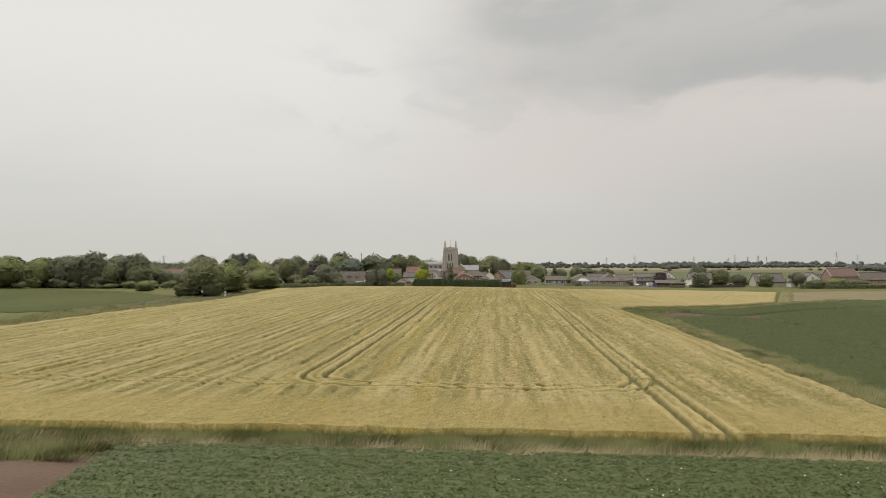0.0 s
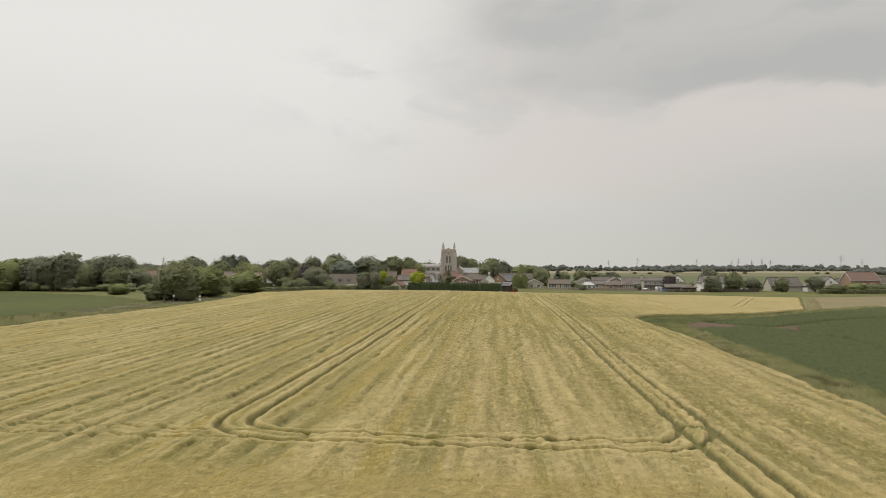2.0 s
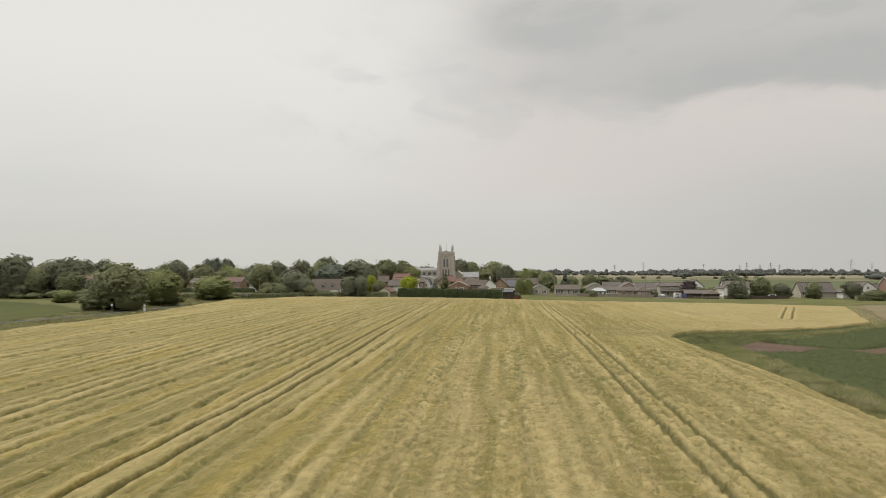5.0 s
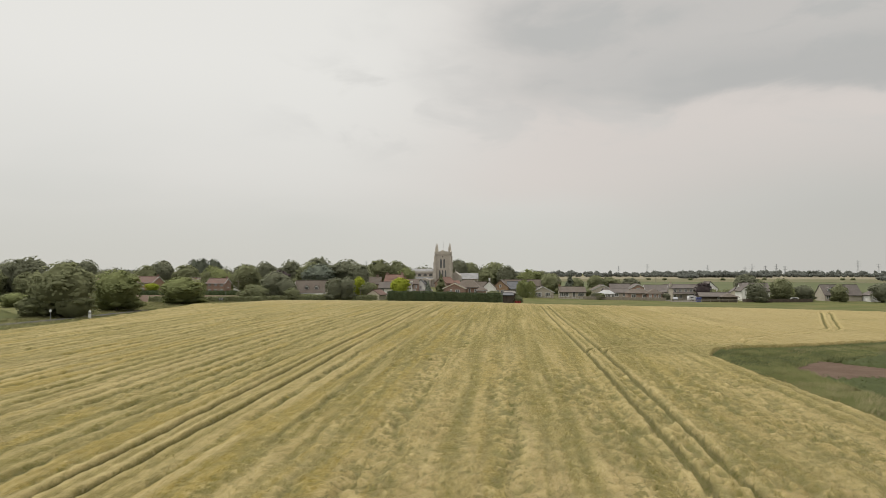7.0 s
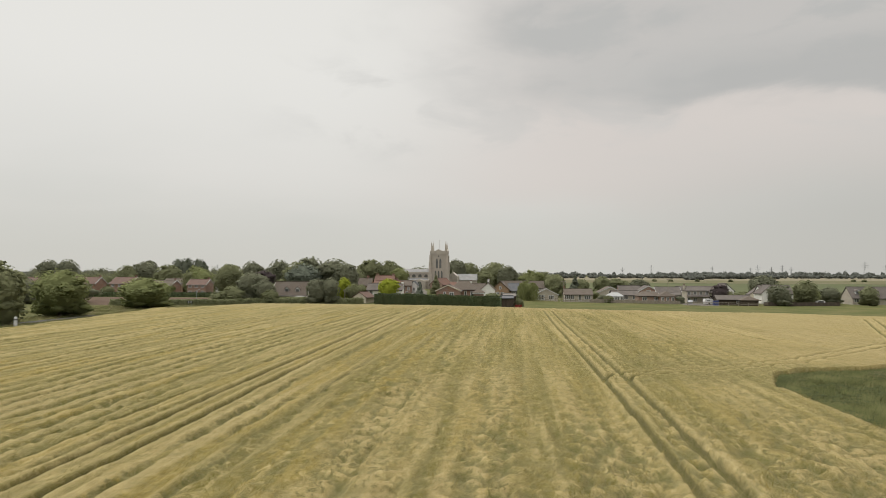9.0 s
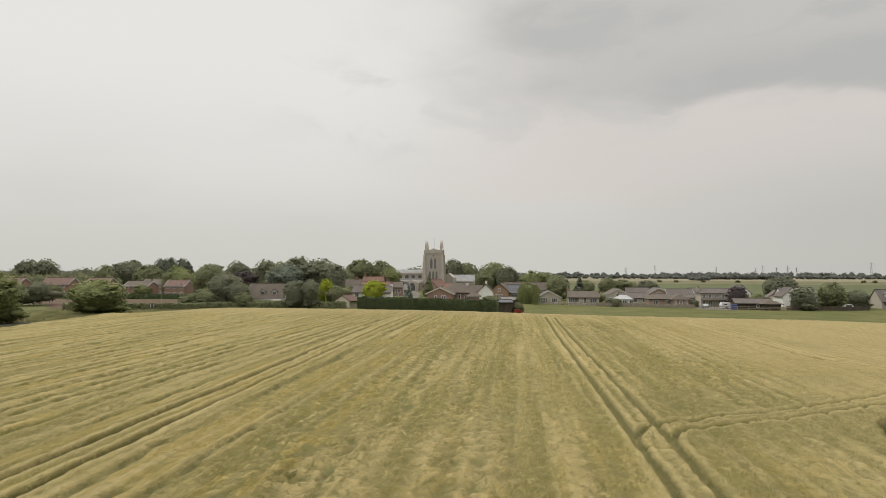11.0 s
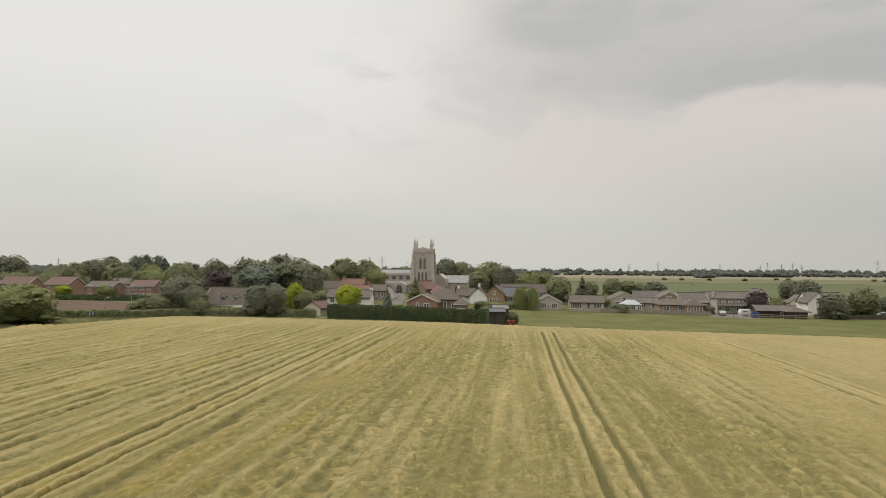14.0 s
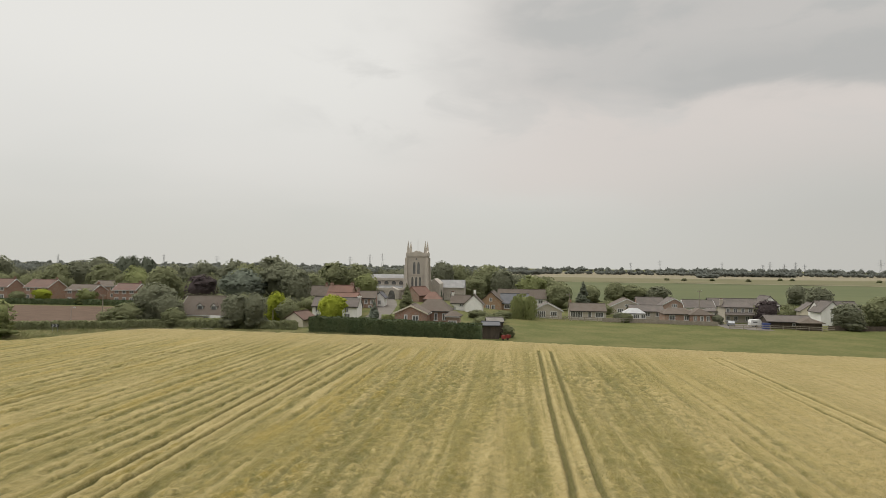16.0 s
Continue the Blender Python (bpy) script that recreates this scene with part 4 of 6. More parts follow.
def gable_block(t, L, D, eave, ridge, wall, roof, over=0.35, hip=0.0, verge=None, base=-0.6, axis="x"):
    """Walls and a pitched roof; the ridge runs along x. hip: how far the ridge is cut back at each end."""
    bm = bmesh.new()
    if hip:
        box(bm, -L / 2, L / 2, -D / 2, D / 2, base, eave)
    else:
        prism(bm, [(-D / 2, base), (D / 2, base), (D / 2, eave), (0, ridge - 0.10), (-D / 2, eave)], -L / 2, L / 2)
    part("wall", bm, wall, t)
    bm = bmesh.new()
    k = (ridge - eave) / (D / 2)
    o = over
    th = 0.16
    if hip:
        pts = [(-L / 2 - o, -D / 2 - o, eave - k * o), (L / 2 + o, -D / 2 - o, eave - k * o), (L / 2 + o, D / 2 + o, eave - k * o), (-L / 2 - o, D / 2 + o, eave - k * o), (-L / 2 + hip, 0, ridge), (L / 2 - hip, 0, ridge)]
        v = [bm.verts.new((a, b, c + th)) for a, b, c in pts]
        lo = [bm.verts.new((a, b, c)) for a, b, c in pts[:4]]
        for f in ((0, 1, 5, 4), (1, 2, 5), (2, 3, 4, 5), (3, 0, 4)):
            bm.faces.new([v[i] for i in f])
        for i in range(4):
            j = (i + 1) % 4
            bm.faces.new((lo[i], lo[j], v[j], v[i]))
        bm.faces.new(lo[::-1])
    else:
        for s in (-1, 1):
            prism(bm, [(0, ridge + th), (0, ridge), (s * (D / 2 + o), eave - k * o), (s * (D / 2 + o), eave - k * o + th)], -L / 2 - o * 0.6, L / 2 + o * 0.6)
        box(bm, -L / 2 - o * 0.6, L / 2 + o * 0.6, -0.12, 0.12, ridge + th - 0.06, ridge + th + 0.08)
    part("roof", bm, roof, t)
    if verge is not None and not hip:
        for x in (-L / 2 - o * 0.6 - 0.04, L / 2 + o * 0.6 + 0.04):
            bm = bmesh.new()
            for s in (-1, 1):
                prism(bm, [(0, ridge + th - 0.02), (0, ridge - 0.14), (s * (D / 2 + o), eave - k * o - 0.14), (s * (D / 2 + o), eave - k * o + th - 0.02)], x - 0.035, x + 0.035)
            part("bargeboard", bm, verge, t)
    for s in (-1, 1):
        part("gutter", boxed(-L / 2 - o * 0.5, L / 2 + o * 0.5, s * (D / 2 + o) - 0.06, s * (D / 2 + o) + 0.06, eave - k * o - 0.06, eave - k * o + 0.06), M["paint"] if verge is not None else M["black"], t)


def chimney(t, x, y, z0, z1, mat, w=0.7, pots=2):
    c = part("chimney", box(boxed(x - w / 2, x + w / 2, y - 0.3, y + 0.3, z0, z1), x - w / 2 - 0.07, x + w / 2 + 0.07, y - 0.37, y + 0.37, z1 - 0.2, z1 - 0.06), mat, t)
    for i in range(pots):
        px = x + (i - (pots - 1) / 2) * 0.32
        part("chimney_pot", tube(bmesh.new(), (px, y, z1), (px, y, z1 + 0.35), 0.12, 0.10, 8), M["orangetile"], c)


def house(name, label, x, y, turn, L, D, eave, ridge, wall, roof, wins=(), chims=(), hip=0.0, verge=None, doors=(), z=None, over=0.35, category="house", group="", ext=()):
    """A house at its middle; eave and ridge above its own ground."""
    z = gz(x, y) if z is None else z
    t = thing(name, label, category, pose(x, y, z, 0, 0, turn), group)
    gable_block(t, L, D, eave, ridge, M[wall], M[roof], over, hip, M[verge] if verge else None)
    for w in wins:
        window(t, w[0], L, D, *w[1:])
    for u, mat in doors:
        door(t, "F", L, D, u, 0.95, 2.05, M[mat])
    for cx_, cy_, h, mat in chims:
        chimney(t, cx_, cy_, ridge - 0.9, h, M[mat])
    return t


def two_rows(L, n, z1=0.9, z2=3.4, w=1.3, h=1.15, face="F"):
    """Windows spaced evenly in two storeys."""
    return [(face, -L / 2 + L * (i + 0.5) / n, z, w, h) for i in range(n) for z in (z1, z2)]


def one_row(L, n, z1=0.9, w=1.5, h=1.15, face="F"):
    return [(face, -L / 2 + L * (i + 0.5) / n, z1, w, h) for i in range(n)]


def add_dormer(t, u, y, z, w, mat, roofmat):
    """A small gabled dormer window standing on the front slope."""
    d = part("dormer", prism(bmesh.new(), [(u - w / 2, z), (u + w / 2, z), (u + w / 2, z + 1.0), (u, z + 1.55), (u - w / 2, z + 1.0)], y, y + 2.0, "y"), mat, t)
    bm = bmesh.new()
    for s in (-1, 1):
        prism(bm, [(u, z + 1.68), (u, z + 1.56), (u + s * (w / 2 + 0.15), z + 0.88), (u + s * (w / 2 + 0.15), z + 1.0)], y - 0.15, y + 2.2, "y")
    part("dormer_roof", bm, roofmat, d)
    part("pane", boxed(u - w / 2 + 0.12, u + w / 2 - 0.12, y - 0.04, y + 0.04, z + 0.1, z + 0.95), M["glass"], d)


def arch_outline(u, w, z0, zs, za, n=6):
    """A pointed arch outline: springing at zs, apex at za."""
    pts = [(u - w / 2, z0), (u + w / 2, z0)]
    for i in range(n + 1):
        f = i / n
        pts.append((u + w / 2 * (1 - f) ** 0.6 if i < n else u, zs + (za - zs) * math.sin(f * math.pi / 2)))
    for i in range(n - 1, -1, -1):
        f = i / n
        pts.append((u - w / 2 * (1 - f) ** 0.6, zs + (za - zs) * math.sin(f * math.pi / 2)))
    return pts


def lancet(t, u, y, w, z0, zs, za, proud=0.06, axis="y"):
    """A pointed window: stone surround with a dark recessed light."""
    out, inn = arch_outline(u, w + 0.5, z0 - 0.2, zs, za + 0.35), arch_outline(u, w, z0, zs, za)
    bm = bmesh.new()
    if axis == "y":
        ring0, ring1 = [bm.verts.new((a, y - proud, b)) for a, b in out], [bm.verts.new((a, y - proud, b)) for a, b in inn]
        deep = [bm.verts.new((a, y + 0.25, b)) for a, b in inn]
        back = [bm.verts.new((a, y + 0.1, b)) for a, b in out]
    else:
        ring0, ring1 = [bm.verts.new((y + proud, a, b)) for a, b in out], [bm.verts.new((y + proud, a, b)) for a, b in inn]
        deep = [bm.verts.new((y - 0.25, a, b)) for a, b in inn]
        back = [bm.verts.new((y - 0.1, a, b)) for a, b in out]
    for i in range(len(out)):
        j = (i + 1) % len(out)
        bm.faces.new((ring0[i], ring0[j], ring1[j], ring1[i]))
        bm.faces.new((ring1[i], ring1[j], deep[j], deep[i]))
        bm.faces.new((ring0[j], ring0[i], back[i], back[j]))
    bmesh.ops.recalc_face_normals(bm, faces=bm.faces)
    s = part("window", bm, M["ashlar"], t)
    bm = bmesh.new()
    k = proud - 0.03
    bm.faces.new([bm.verts.new((a, y - k, b) if axis == "y" else (y + k, a, b)) for a, b in inn])
    bmesh.ops.recalc_face_normals(bm, faces=bm.faces)
    part("louvre" if za > 9 else "pane", bm, M["glass"], s)


def church():
    """Stone church: west tower with pinnacles, clerestoried nave, aisle, porch and chancel; built in its own axes, x along the nave."""
    cx0, cy0 = -22.2, 337.0
    z0 = 0.0
    t = thing("church", "grey limestone parish church with pinnacled square tower", "church", pose(cx0, cy0, z0, 0, 0, 0))
    W = 3.1
    tower = part("tower", boxed(-W, W, -W, W, -1, 16.0), M["stone"], t)
    for z in (5.6, 10.0, 15.6):
        part("string_course", boxed(-W - 0.12, W + 0.12, -W - 0.12, W + 0.12, z, z + 0.22), M["ashlar"], tower)
    for sx in (-1, 1):
        for sy in (-1, 1):
            for k, (w, top) in enumerate(((1.0, 8.5), (0.75, 12.8), (0.5, 15.4))):
                a, b = sx * W, sy * W
                x0, x1 = sorted((a - sx * w * 0.6, a + sx * (0.75 - 0.2 * k)))
                y0, y1 = sorted((b - sy * w * 0.6, b + sy * (0.75 - 0.2 * k)))
                bm = bmesh.new()
                box(bm, x0, x1, y0, y1, -1 if k == 0 else (8.5, 12.8)[k - 1], top)
                part("buttress", bm, M["ashlar"], tower)
            p = part("pinnacle", boxed(sx * 2.62 - 0.34, sx * 2.62 + 0.34, sy * 2.62 - 0.34, sy * 2.62 + 0.34, 15.9, 18.2), M["ashlar"], tower)
            bm = bmesh.new()
            r = 0.34
            base = [bm.verts.new((sx * 2.62 + r * a, sy * 2.62 + r * b, 18.2)) for a, b in ((-1, -1), (1, -1), (1, 1), (-1, 1))]
            tip = bm.verts.new((sx * 2.62, sy * 2.62, 20.7))
            for i in range(4):
                bm.faces.new((base[i], base[(i + 1) % 4], tip))
            part("spirelet", bm, M["ashlar"], p)
    for s in (-1, 1):
        bm = bmesh.new()
        prism(bm, [(-W - 0.1, 15.9), (W + 0.1, 15.9), (W + 0.1, 16.9), (0.9, 17.1), (0, 17.6), (-0.9, 17.1), (-W - 0.1, 16.9)], s * W - 0.2, s * W + 0.2, "y")
        part("parapet", bm, M["ashlar"], tower)
        bm = bmesh.new()
        prism(bm, [(-W + 0.2, 15.9), (W - 0.2, 15.9), (W - 0.2, 16.9), (0.9, 17.1), (0, 17.6), (-0.9, 17.1), (-W + 0.2, 16.9)], s * W - 0.2, s * W + 0.2, "x")
        part("parapet", bm, M["ashlar"], tower)
    part("flagpole", tube(bmesh.new(), (0, 0, 16), (0, 0, 21.2), 0.06, 0.04, 6), M["paint"], tower)
    for u in (-0.66, 0.66):
        lancet(tower, u, -W, 0.82, 10.5, 13.2, 14.1)
        lancet(tower, u, W, 0.82, 10.5, 13.2, 14.1, axis="x")
    lancet(tower, 0.0, -W, 0.5, 14.7, 15.0, 15.3)
    for u in (-1.15, 0.0, 1.15):
        lancet(tower, u, -W, 0.68, 6.6, 8.9, 9.6)
    # nave runs west from the tower, with clerestory and lean-to aisle on the near side
    n0, n1 = -18.0, -W
    nave = part("nave", boxed(n0, n1, -0.6, 9.0, -1, 8.9), M["stone"], t)
    part("nave_roof", prism(bmesh.new(), [(-1.0, 8.7), (9.4, 8.7), (4.2, 10.2)], n0 - 0.2, n1), M["lead"], nave)
    part("parapet", boxed(n0, n1, -1.0, -0.7, 8.5, 9.1), M["ashlar"], nave)
    for i in range(6):
        lancet(nave, n0 + 1.5 + 2.3 * i, -0.6, 1.3, 7.1, 7.7, 8.2)
    aisle = part("aisle", boxed(n0, n1 - 0.4, -5.2, -0.6, -1, 5.7), M["stone"], t)
    part("aisle_roof", prism(bmesh.new(), [(-5.5, 5.6), (-5.5, 5.8), (-0.65, 6.8), (-0.65, 6.5)], n0 - 0.2, n1 - 0.2), M["lead"], aisle)
    part("parapet", boxed(n0 - 0.1, n1 - 0.3, -5.55, -5.25, 5.5, 6.2), M["ashlar"], aisle)
    for u in (-16.2, -13.0, -9.8):
        lancet(aisle, u, -5.2, 1.5, 3.0, 4.4, 5.1)
    for u in (-18.0, -14.6, -11.4):
        bm = bmesh.new()
        prism(bm, [(-6.2, -1), (-5.1, -1), (-5.1, 5.4), (-5.7, 4.6), (-6.2, 3.4)], u - 0.3, u + 0.3)
        part("buttress", bm, M["ashlar"], aisle)
    porch = part("porch", prism(bmesh.new(), [(-8.6, -1), (-4.4, -1), (-4.4, 5.6), (-6.5, 6.6), (-8.6, 5.6)], -8.6, -5.2, "y"), M["stone"], t)
    lancet(porch, -6.5, -8.6, 2.0, 1.6, 4.2, 5.6)
    # chancel on the far side of the tower
    ch = part("chancel", boxed(W, 13.2, 15.0, 23.0, -1, 6.0), M["stone"], t)
    part("chancel_roof", prism(bmesh.new(), [(14.6, 5.9), (23.4, 5.9), (19.0, 8.4)], W - 1, 13.4), M["lead"], ch)
    for u in (6.0, 9.4):
        lancet(ch, u, 15.0, 1.2, 1.8, 3.6, 4.8)
    tran = part("transept", prism(bmesh.new(), [(2.9, -1), (6.4, -1), (6.4, 7.4), (4.6, 9.0), (2.9, 7.4)], 4.0, 15.0, "y"), M["stone"], t)
    part("gable_cross", box(boxed(4.52, 4.68, 3.9, 4.1, 9.0, 10.0), 4.3, 4.9, 3.9, 4.1, 9.5, 9.66), M["ashlar"], tran)
    return t


church()

# houses in front of the church
house("brick_bungalow", "red brick bungalow with brown tiled roof and cream bargeboards", -11.5, 256.4, 90, 6.6, 6.0, 3.4, 4.75, "brick", "browntile", [("L", 0.9, 2.0, 0.6, 1.1, 0), ("L", -0.9, 2.0, 1.2, 1.0, 1)], verge="cream", z=0.85)
house("bungalow_wing", "red brick bungalow wing with hipped brown tiled roof", -8.0, 261.5, 0, 6.4, 6.6, 3.6, 5.5, "brick", "browntile", [("F", 0.6, 1.8, 0.7, 1.4, 0), ("F", 2.3, 1.9, 0.9, 1.2, 1)], hip=1.8, z=0.85)
house("brick_extension", "low brick lean-to with pale roof edge", -4.0, 258.0, 0, 2.6, 3.0, 2.8, 3.5, "oldbrick", "browntile", [("F", 0, 0.9, 1.6, 1.0, 2)], hip=0.8, over=0.4, verge="paint", z=0.85)
house("orange_roof_house", "old brick house with faded red pantile roof", -20.4, 326.0, 68, 8.0, 5.0, 3.8, 6.0, "oldbrick", "orangetile", [("L", 0, 1.4, 1.0, 1.2)], z=0.8)
house("orange_roof_wing", "low brick wing with faded orange pantile roof", -15.6, 322.0, 0, 4.4, 5.0, 2.9, 4.7, "oldbrick", "orangetile", [("F", 0.5, 1.6, 1.6, 1.3)], hip=1.4, z=0.8)
house("white_cottage", "white rendered cottage with brown tiled roof and end chimneys", -6.6, 310.0, 0, 5.0, 5.5, 2.9, 4.7, "white", "browntile", [("F", 0.3, 2.0, 1.0, 0.8), ("F", -1.5, 1.0, 0.8, 0.9)], [(-2.2, 0, 5.5, "white")], z=0.5)
house("white_cottage_wing", "white rendered cottage gable with tall white chimney", -3.0, 308.5, 90, 6.0, 4.6, 2.8, 5.0, "white", "browntile", [], [(2.6, 0, 6.1, "white")], z=0.5)
house("timber_gable_house", "brown brick house with timber gable and bargeboards", 1.2, 329.5, 84, 8.0, 6.0, 3.0, 5.6, "brownbrick", "browntile", [("L", -0.7, 0.7, 1.1, 1.2), ("L", 0.9, 0.7, 1.1, 1.2), ("L", 0, 3.0, 0.8, 0.9, 0)], verge="darkwood", z=0.1)
house("slate_roof_house", "brick house with blue slate roof and long window", 7.6, 330.5, 0, 8.0, 6.0, 2.4, 4.9, "brownbrick", "slate", [("F", -1.0, 0.9, 4.0, 1.1, 4)], z=0.1)
house("long_brown_house", "long low house with brown tiled roof and white end", 10.0, 353.0, -3, 15.5, 7.0, 3.0, 5.6, "white", "browntile", [("F", 6.0, 1.4, 1.5, 1.1)], z=0.0)
house("garden_shed", "weathered dark shed with pale felt roof", 3.9, 256.5, 8, 3.0, 3.0, 2.9, 3.5, "darkwood", "tin", [], over=0.25, category="shed")
house("open_shed", "open red-brown lean-to shed beside the hedge", 3.3, 252.8, 8, 3.0, 2.6, 2.5, 3.0, "darkwood", "slate", [], over=0.3, category="shed")

# west of the church
house("pale_cottage", "pale rendered cottage with grey tiled roof and chimney", -32.4, 280.0, 2, 10.2, 5.5, 3.2, 4.9, "white", "greytile", [("F", -3.9, 1.9, 1.1, 1.1), ("F", -3.7, 0.5, 1.1, 1.1), ("F", 2.6, 1.9, 1.0, 1.0), ("F", 2.8, 0.5, 1.4, 1.1)], [(5.0, 0, 5.4, "white")], z=0.6)
house("red_roof_cottage", "old house with dull red tiled roof behind the cottage", -35.2, 295.0, -3, 6.0, 6.0, 4.4, 7.0, "oldbrick", "orangetile", [], [(-2.6, 0, 7.6, "oldbrick"), (2.6, 0, 7.6, "oldbrick")], z=0.8)
house("red_roof_lean_to", "lower red tiled roof range beside the cottage", -33.0, 288.0, 0, 7.4, 5.0, 3.9, 5.6, "white", "orangetile", [], z=0.7)
house("small_outbuilding", "small pale outbuilding with red tiled roof", -35.2, 262.0, 75, 5.0, 4.0, 2.0, 3.3, "cream", "redtile", [], category="outbuilding", z=0.2)
house("brick_terrace_house", "old brick house with brown roof beside the church", -30.2, 301.0, 4, 5.2, 6.0, 3.7, 5.2, "oldbrick", "browntile", [("F", -1.5, 2.3, 0.8, 1.0), ("F", 0.2, 2.3, 0.8, 1.0), ("F", 1.7, 2.3, 0.8, 1.0), ("F", -0.9, 0.7, 0.9, 1.1), ("F", 1.2, 0.7, 0.9, 1.1)], [(-2.2, 0, 5.9, "oldbrick")], z=1.0)
house("white_gable_cottage", "white rendered cottage end by the church lane", -27.0, 303.5, 90, 4.0, 2.4, 3.4, 4.6, "white", "slate", [("L", 0, 1.6, 0.8, 1.0)], z=1.4)
house("roof_among_trees", "brown tiled house roof showing among dark trees", -50.0, 318.0, 0, 12.0, 7.0, 3.6, 6.0, "brick", "browntile", [("F", -3.0, 2.0, 1.4, 1.0), ("F", 2.0, 2.0, 1.4, 1.0)], [(4.5, 0, 6.8, "brick")], z=0.8)
d = house("dormer_house", "chalet house with steep brown roof and two dormers", -55.2, 264.5, -6, 10.4, 7.5, 2.5, 5.9, "cream", "browntile", [("F", 1.0, 0.9, 1.4, 1.1), ("F", 3.4, 0.9, 1.2, 1.1)], verge="paint", z=0.2)
for u in (-0.9, 2.2):
    add_dormer(d, u, -2.9, 3.1, 1.2, M["paint"], M["browntile"])
part("porch", boxed(2.2, 4.6, -4.4, -3.75, 0, 2.3), M["white"], d)

# row of brick houses behind the bare field
row = "brick houses behind the bare field"
for nm, x, y, turn, L, D, ev, rd, roof, lab in (
    ("brick_house", -167.0, 345.0, 0, 11.0, 8.0, 4.6, 7.0, "redtile", "two-storey red brick house with white gable boards"),
    ("brick_house", -150.6, 345.0, -8, 9.6, 8.0, 4.6, 7.0, "redtile", "two-storey red brick house with white corner panel"),
    ("brick_house", -128.6, 334.0, 0, 9.0, 8.0, 4.2, 5.9, "browntile", "red brick house with low brown tiled roof"),
    ("brick_house", -137.6, 362.0, 0, 9.0, 8.0, 4.6, 6.4, "browntile", "brick house with pale brown roof behind the row"),
    ("brick_house", -116.2, 338.0, 0, 7.6, 7.0, 4.4, 6.3, "redtile", "red brick house with white rendered end wall"),
    ("brick_house", -190.0, 348.0, 0, 12.0, 8.0, 4.6, 6.8, "redtile", "two-storey red brick house behind a dark hedge"),
    ("brick_house", -212.0, 350.0, 4, 12.0, 8.0, 4.6, 6.8, "browntile", "two-storey brick house with brown roof"),
):
    h = house(nm, lab, x, y, turn, L, D, ev, rd, "brick", roof, two_rows(L, 3), [(L / 2 - 0.6, 0.4, rd + 0.7, "brick")], verge="paint", group=row, z=-0.3)
w = house("white_end_house", "white rendered house end with grey tiled roof", -108.2, 341.0, 0, 3.4, 6.5, 4.0, 6.6, "white", "greytile", [("F", 0, 3.0, 0.9, 1.0)])

# village edge across the pasture
house("conservatory_bungalow", "grey bungalow gable with white glazed conservatory", 16.2, 313.0, 90, 8.0, 7.4, 2.3, 4.2, "creambrick", "greytile", [("L", 1.8, 0.6, 2.6, 1.6, 4), ("L", -1.6, 0.8, 1.8, 1.3, 2)], verge="paint", z=-0.6)
house("long_bungalow", "long buff bungalow with brown tiled roof and white windows", 26.8, 314.0, 0, 9.2, 7.5, 2.3, 4.0, "creambrick", "browntile", [("F", -3.0, 0.7, 3.2, 1.5, 4), ("F", 0.4, 0.5, 1.0, 1.8, 0), ("F", 2.9, 0.8, 2.2, 1.2, 2)], [(-4.4, 0.5, 4.8, "brownbrick")], z=-0.6)
house("gabled_bungalow", "brown bungalow with broad gable and white bargeboards", 41.4, 344.0, 90, 9.0, 9.6, 2.7, 5.0, "creambrick", "browntile", [("L", -2.0, 0.9, 2.0, 1.2, 2), ("L", 2.0, 0.9, 1.8, 1.2, 2), ("L", 0, 2.7, 1.4, 0.8)], verge="paint", z=-1.3)
house("grey_bungalow", "grey-brown bungalow beside a white conservatory", 44.0, 325.0, 0, 9.0, 7.0, 2.2, 3.6, "creambrick", "greytile", one_row(9, 3), z=-1.0)
cn = house("conservatory", "white framed glazed conservatory with pale roof", 39.6, 317.5, 0, 5.8, 4.0, 1.7, 2.9, "paint", "polycarb", [("F", -1.7, 0.5, 1.7, 1.1, 2), ("F", 0.4, 0.5, 1.7, 1.1, 2), ("F", 2.2, 0.5, 1.2, 1.1, 1)], hip=1.8, over=0.1, z=-0.8, category="conservatory")
house("gabled_house", "brown brick house with large gable and white bargeboards", 54.8, 342.0, 90, 9.0, 9.6, 2.8, 5.4, "oldbrick", "greytile", [("L", -2.2, 1.0, 1.8, 1.2, 2), ("L", 2.2, 1.0, 1.8, 1.2, 2), ("L", 0, 3.0, 1.6, 0.9, 2)], verge="paint", z=-1.3)
house("gabled_house_range", "grey tiled house range beside the gabled house", 49.0, 346.0, 0, 8.0, 8.0, 2.8, 5.2, "oldbrick", "greytile", z=-1.2)
house("low_brick_house", "low red-brown brick house with long tiled roof", 50.2, 314.5, 0, 7.4, 7.0, 2.2, 3.5, "oldbrick", "browntile", [("F", -1.9, 0.7, 1.6, 1.2, 1), ("F", 2.0, 0.7, 1.8, 1.2, 2)], hip=1.6, z=-0.9)
house("low_brick_gable", "red-brown brick hipped wing with three windows", 55.4, 313.0, 90, 7.0, 5.6, 2.2, 3.6, "brick", "browntile", [("L", -1.6, 0.6, 0.9, 1.3), ("L", 0, 0.6, 0.9, 1.3), ("L", 1.6, 0.6, 0.9, 1.3)], hip=2.0, z=-0.9)
house("grey_roof_house", "white house with plain grey tiled roof", 61.6, 339.0, 0, 8.6, 7.0, 2.9, 4.8, "white", "greytile", [("F", 2.6, 1.0, 1.3, 1.1)], verge="paint", z=-1.1)
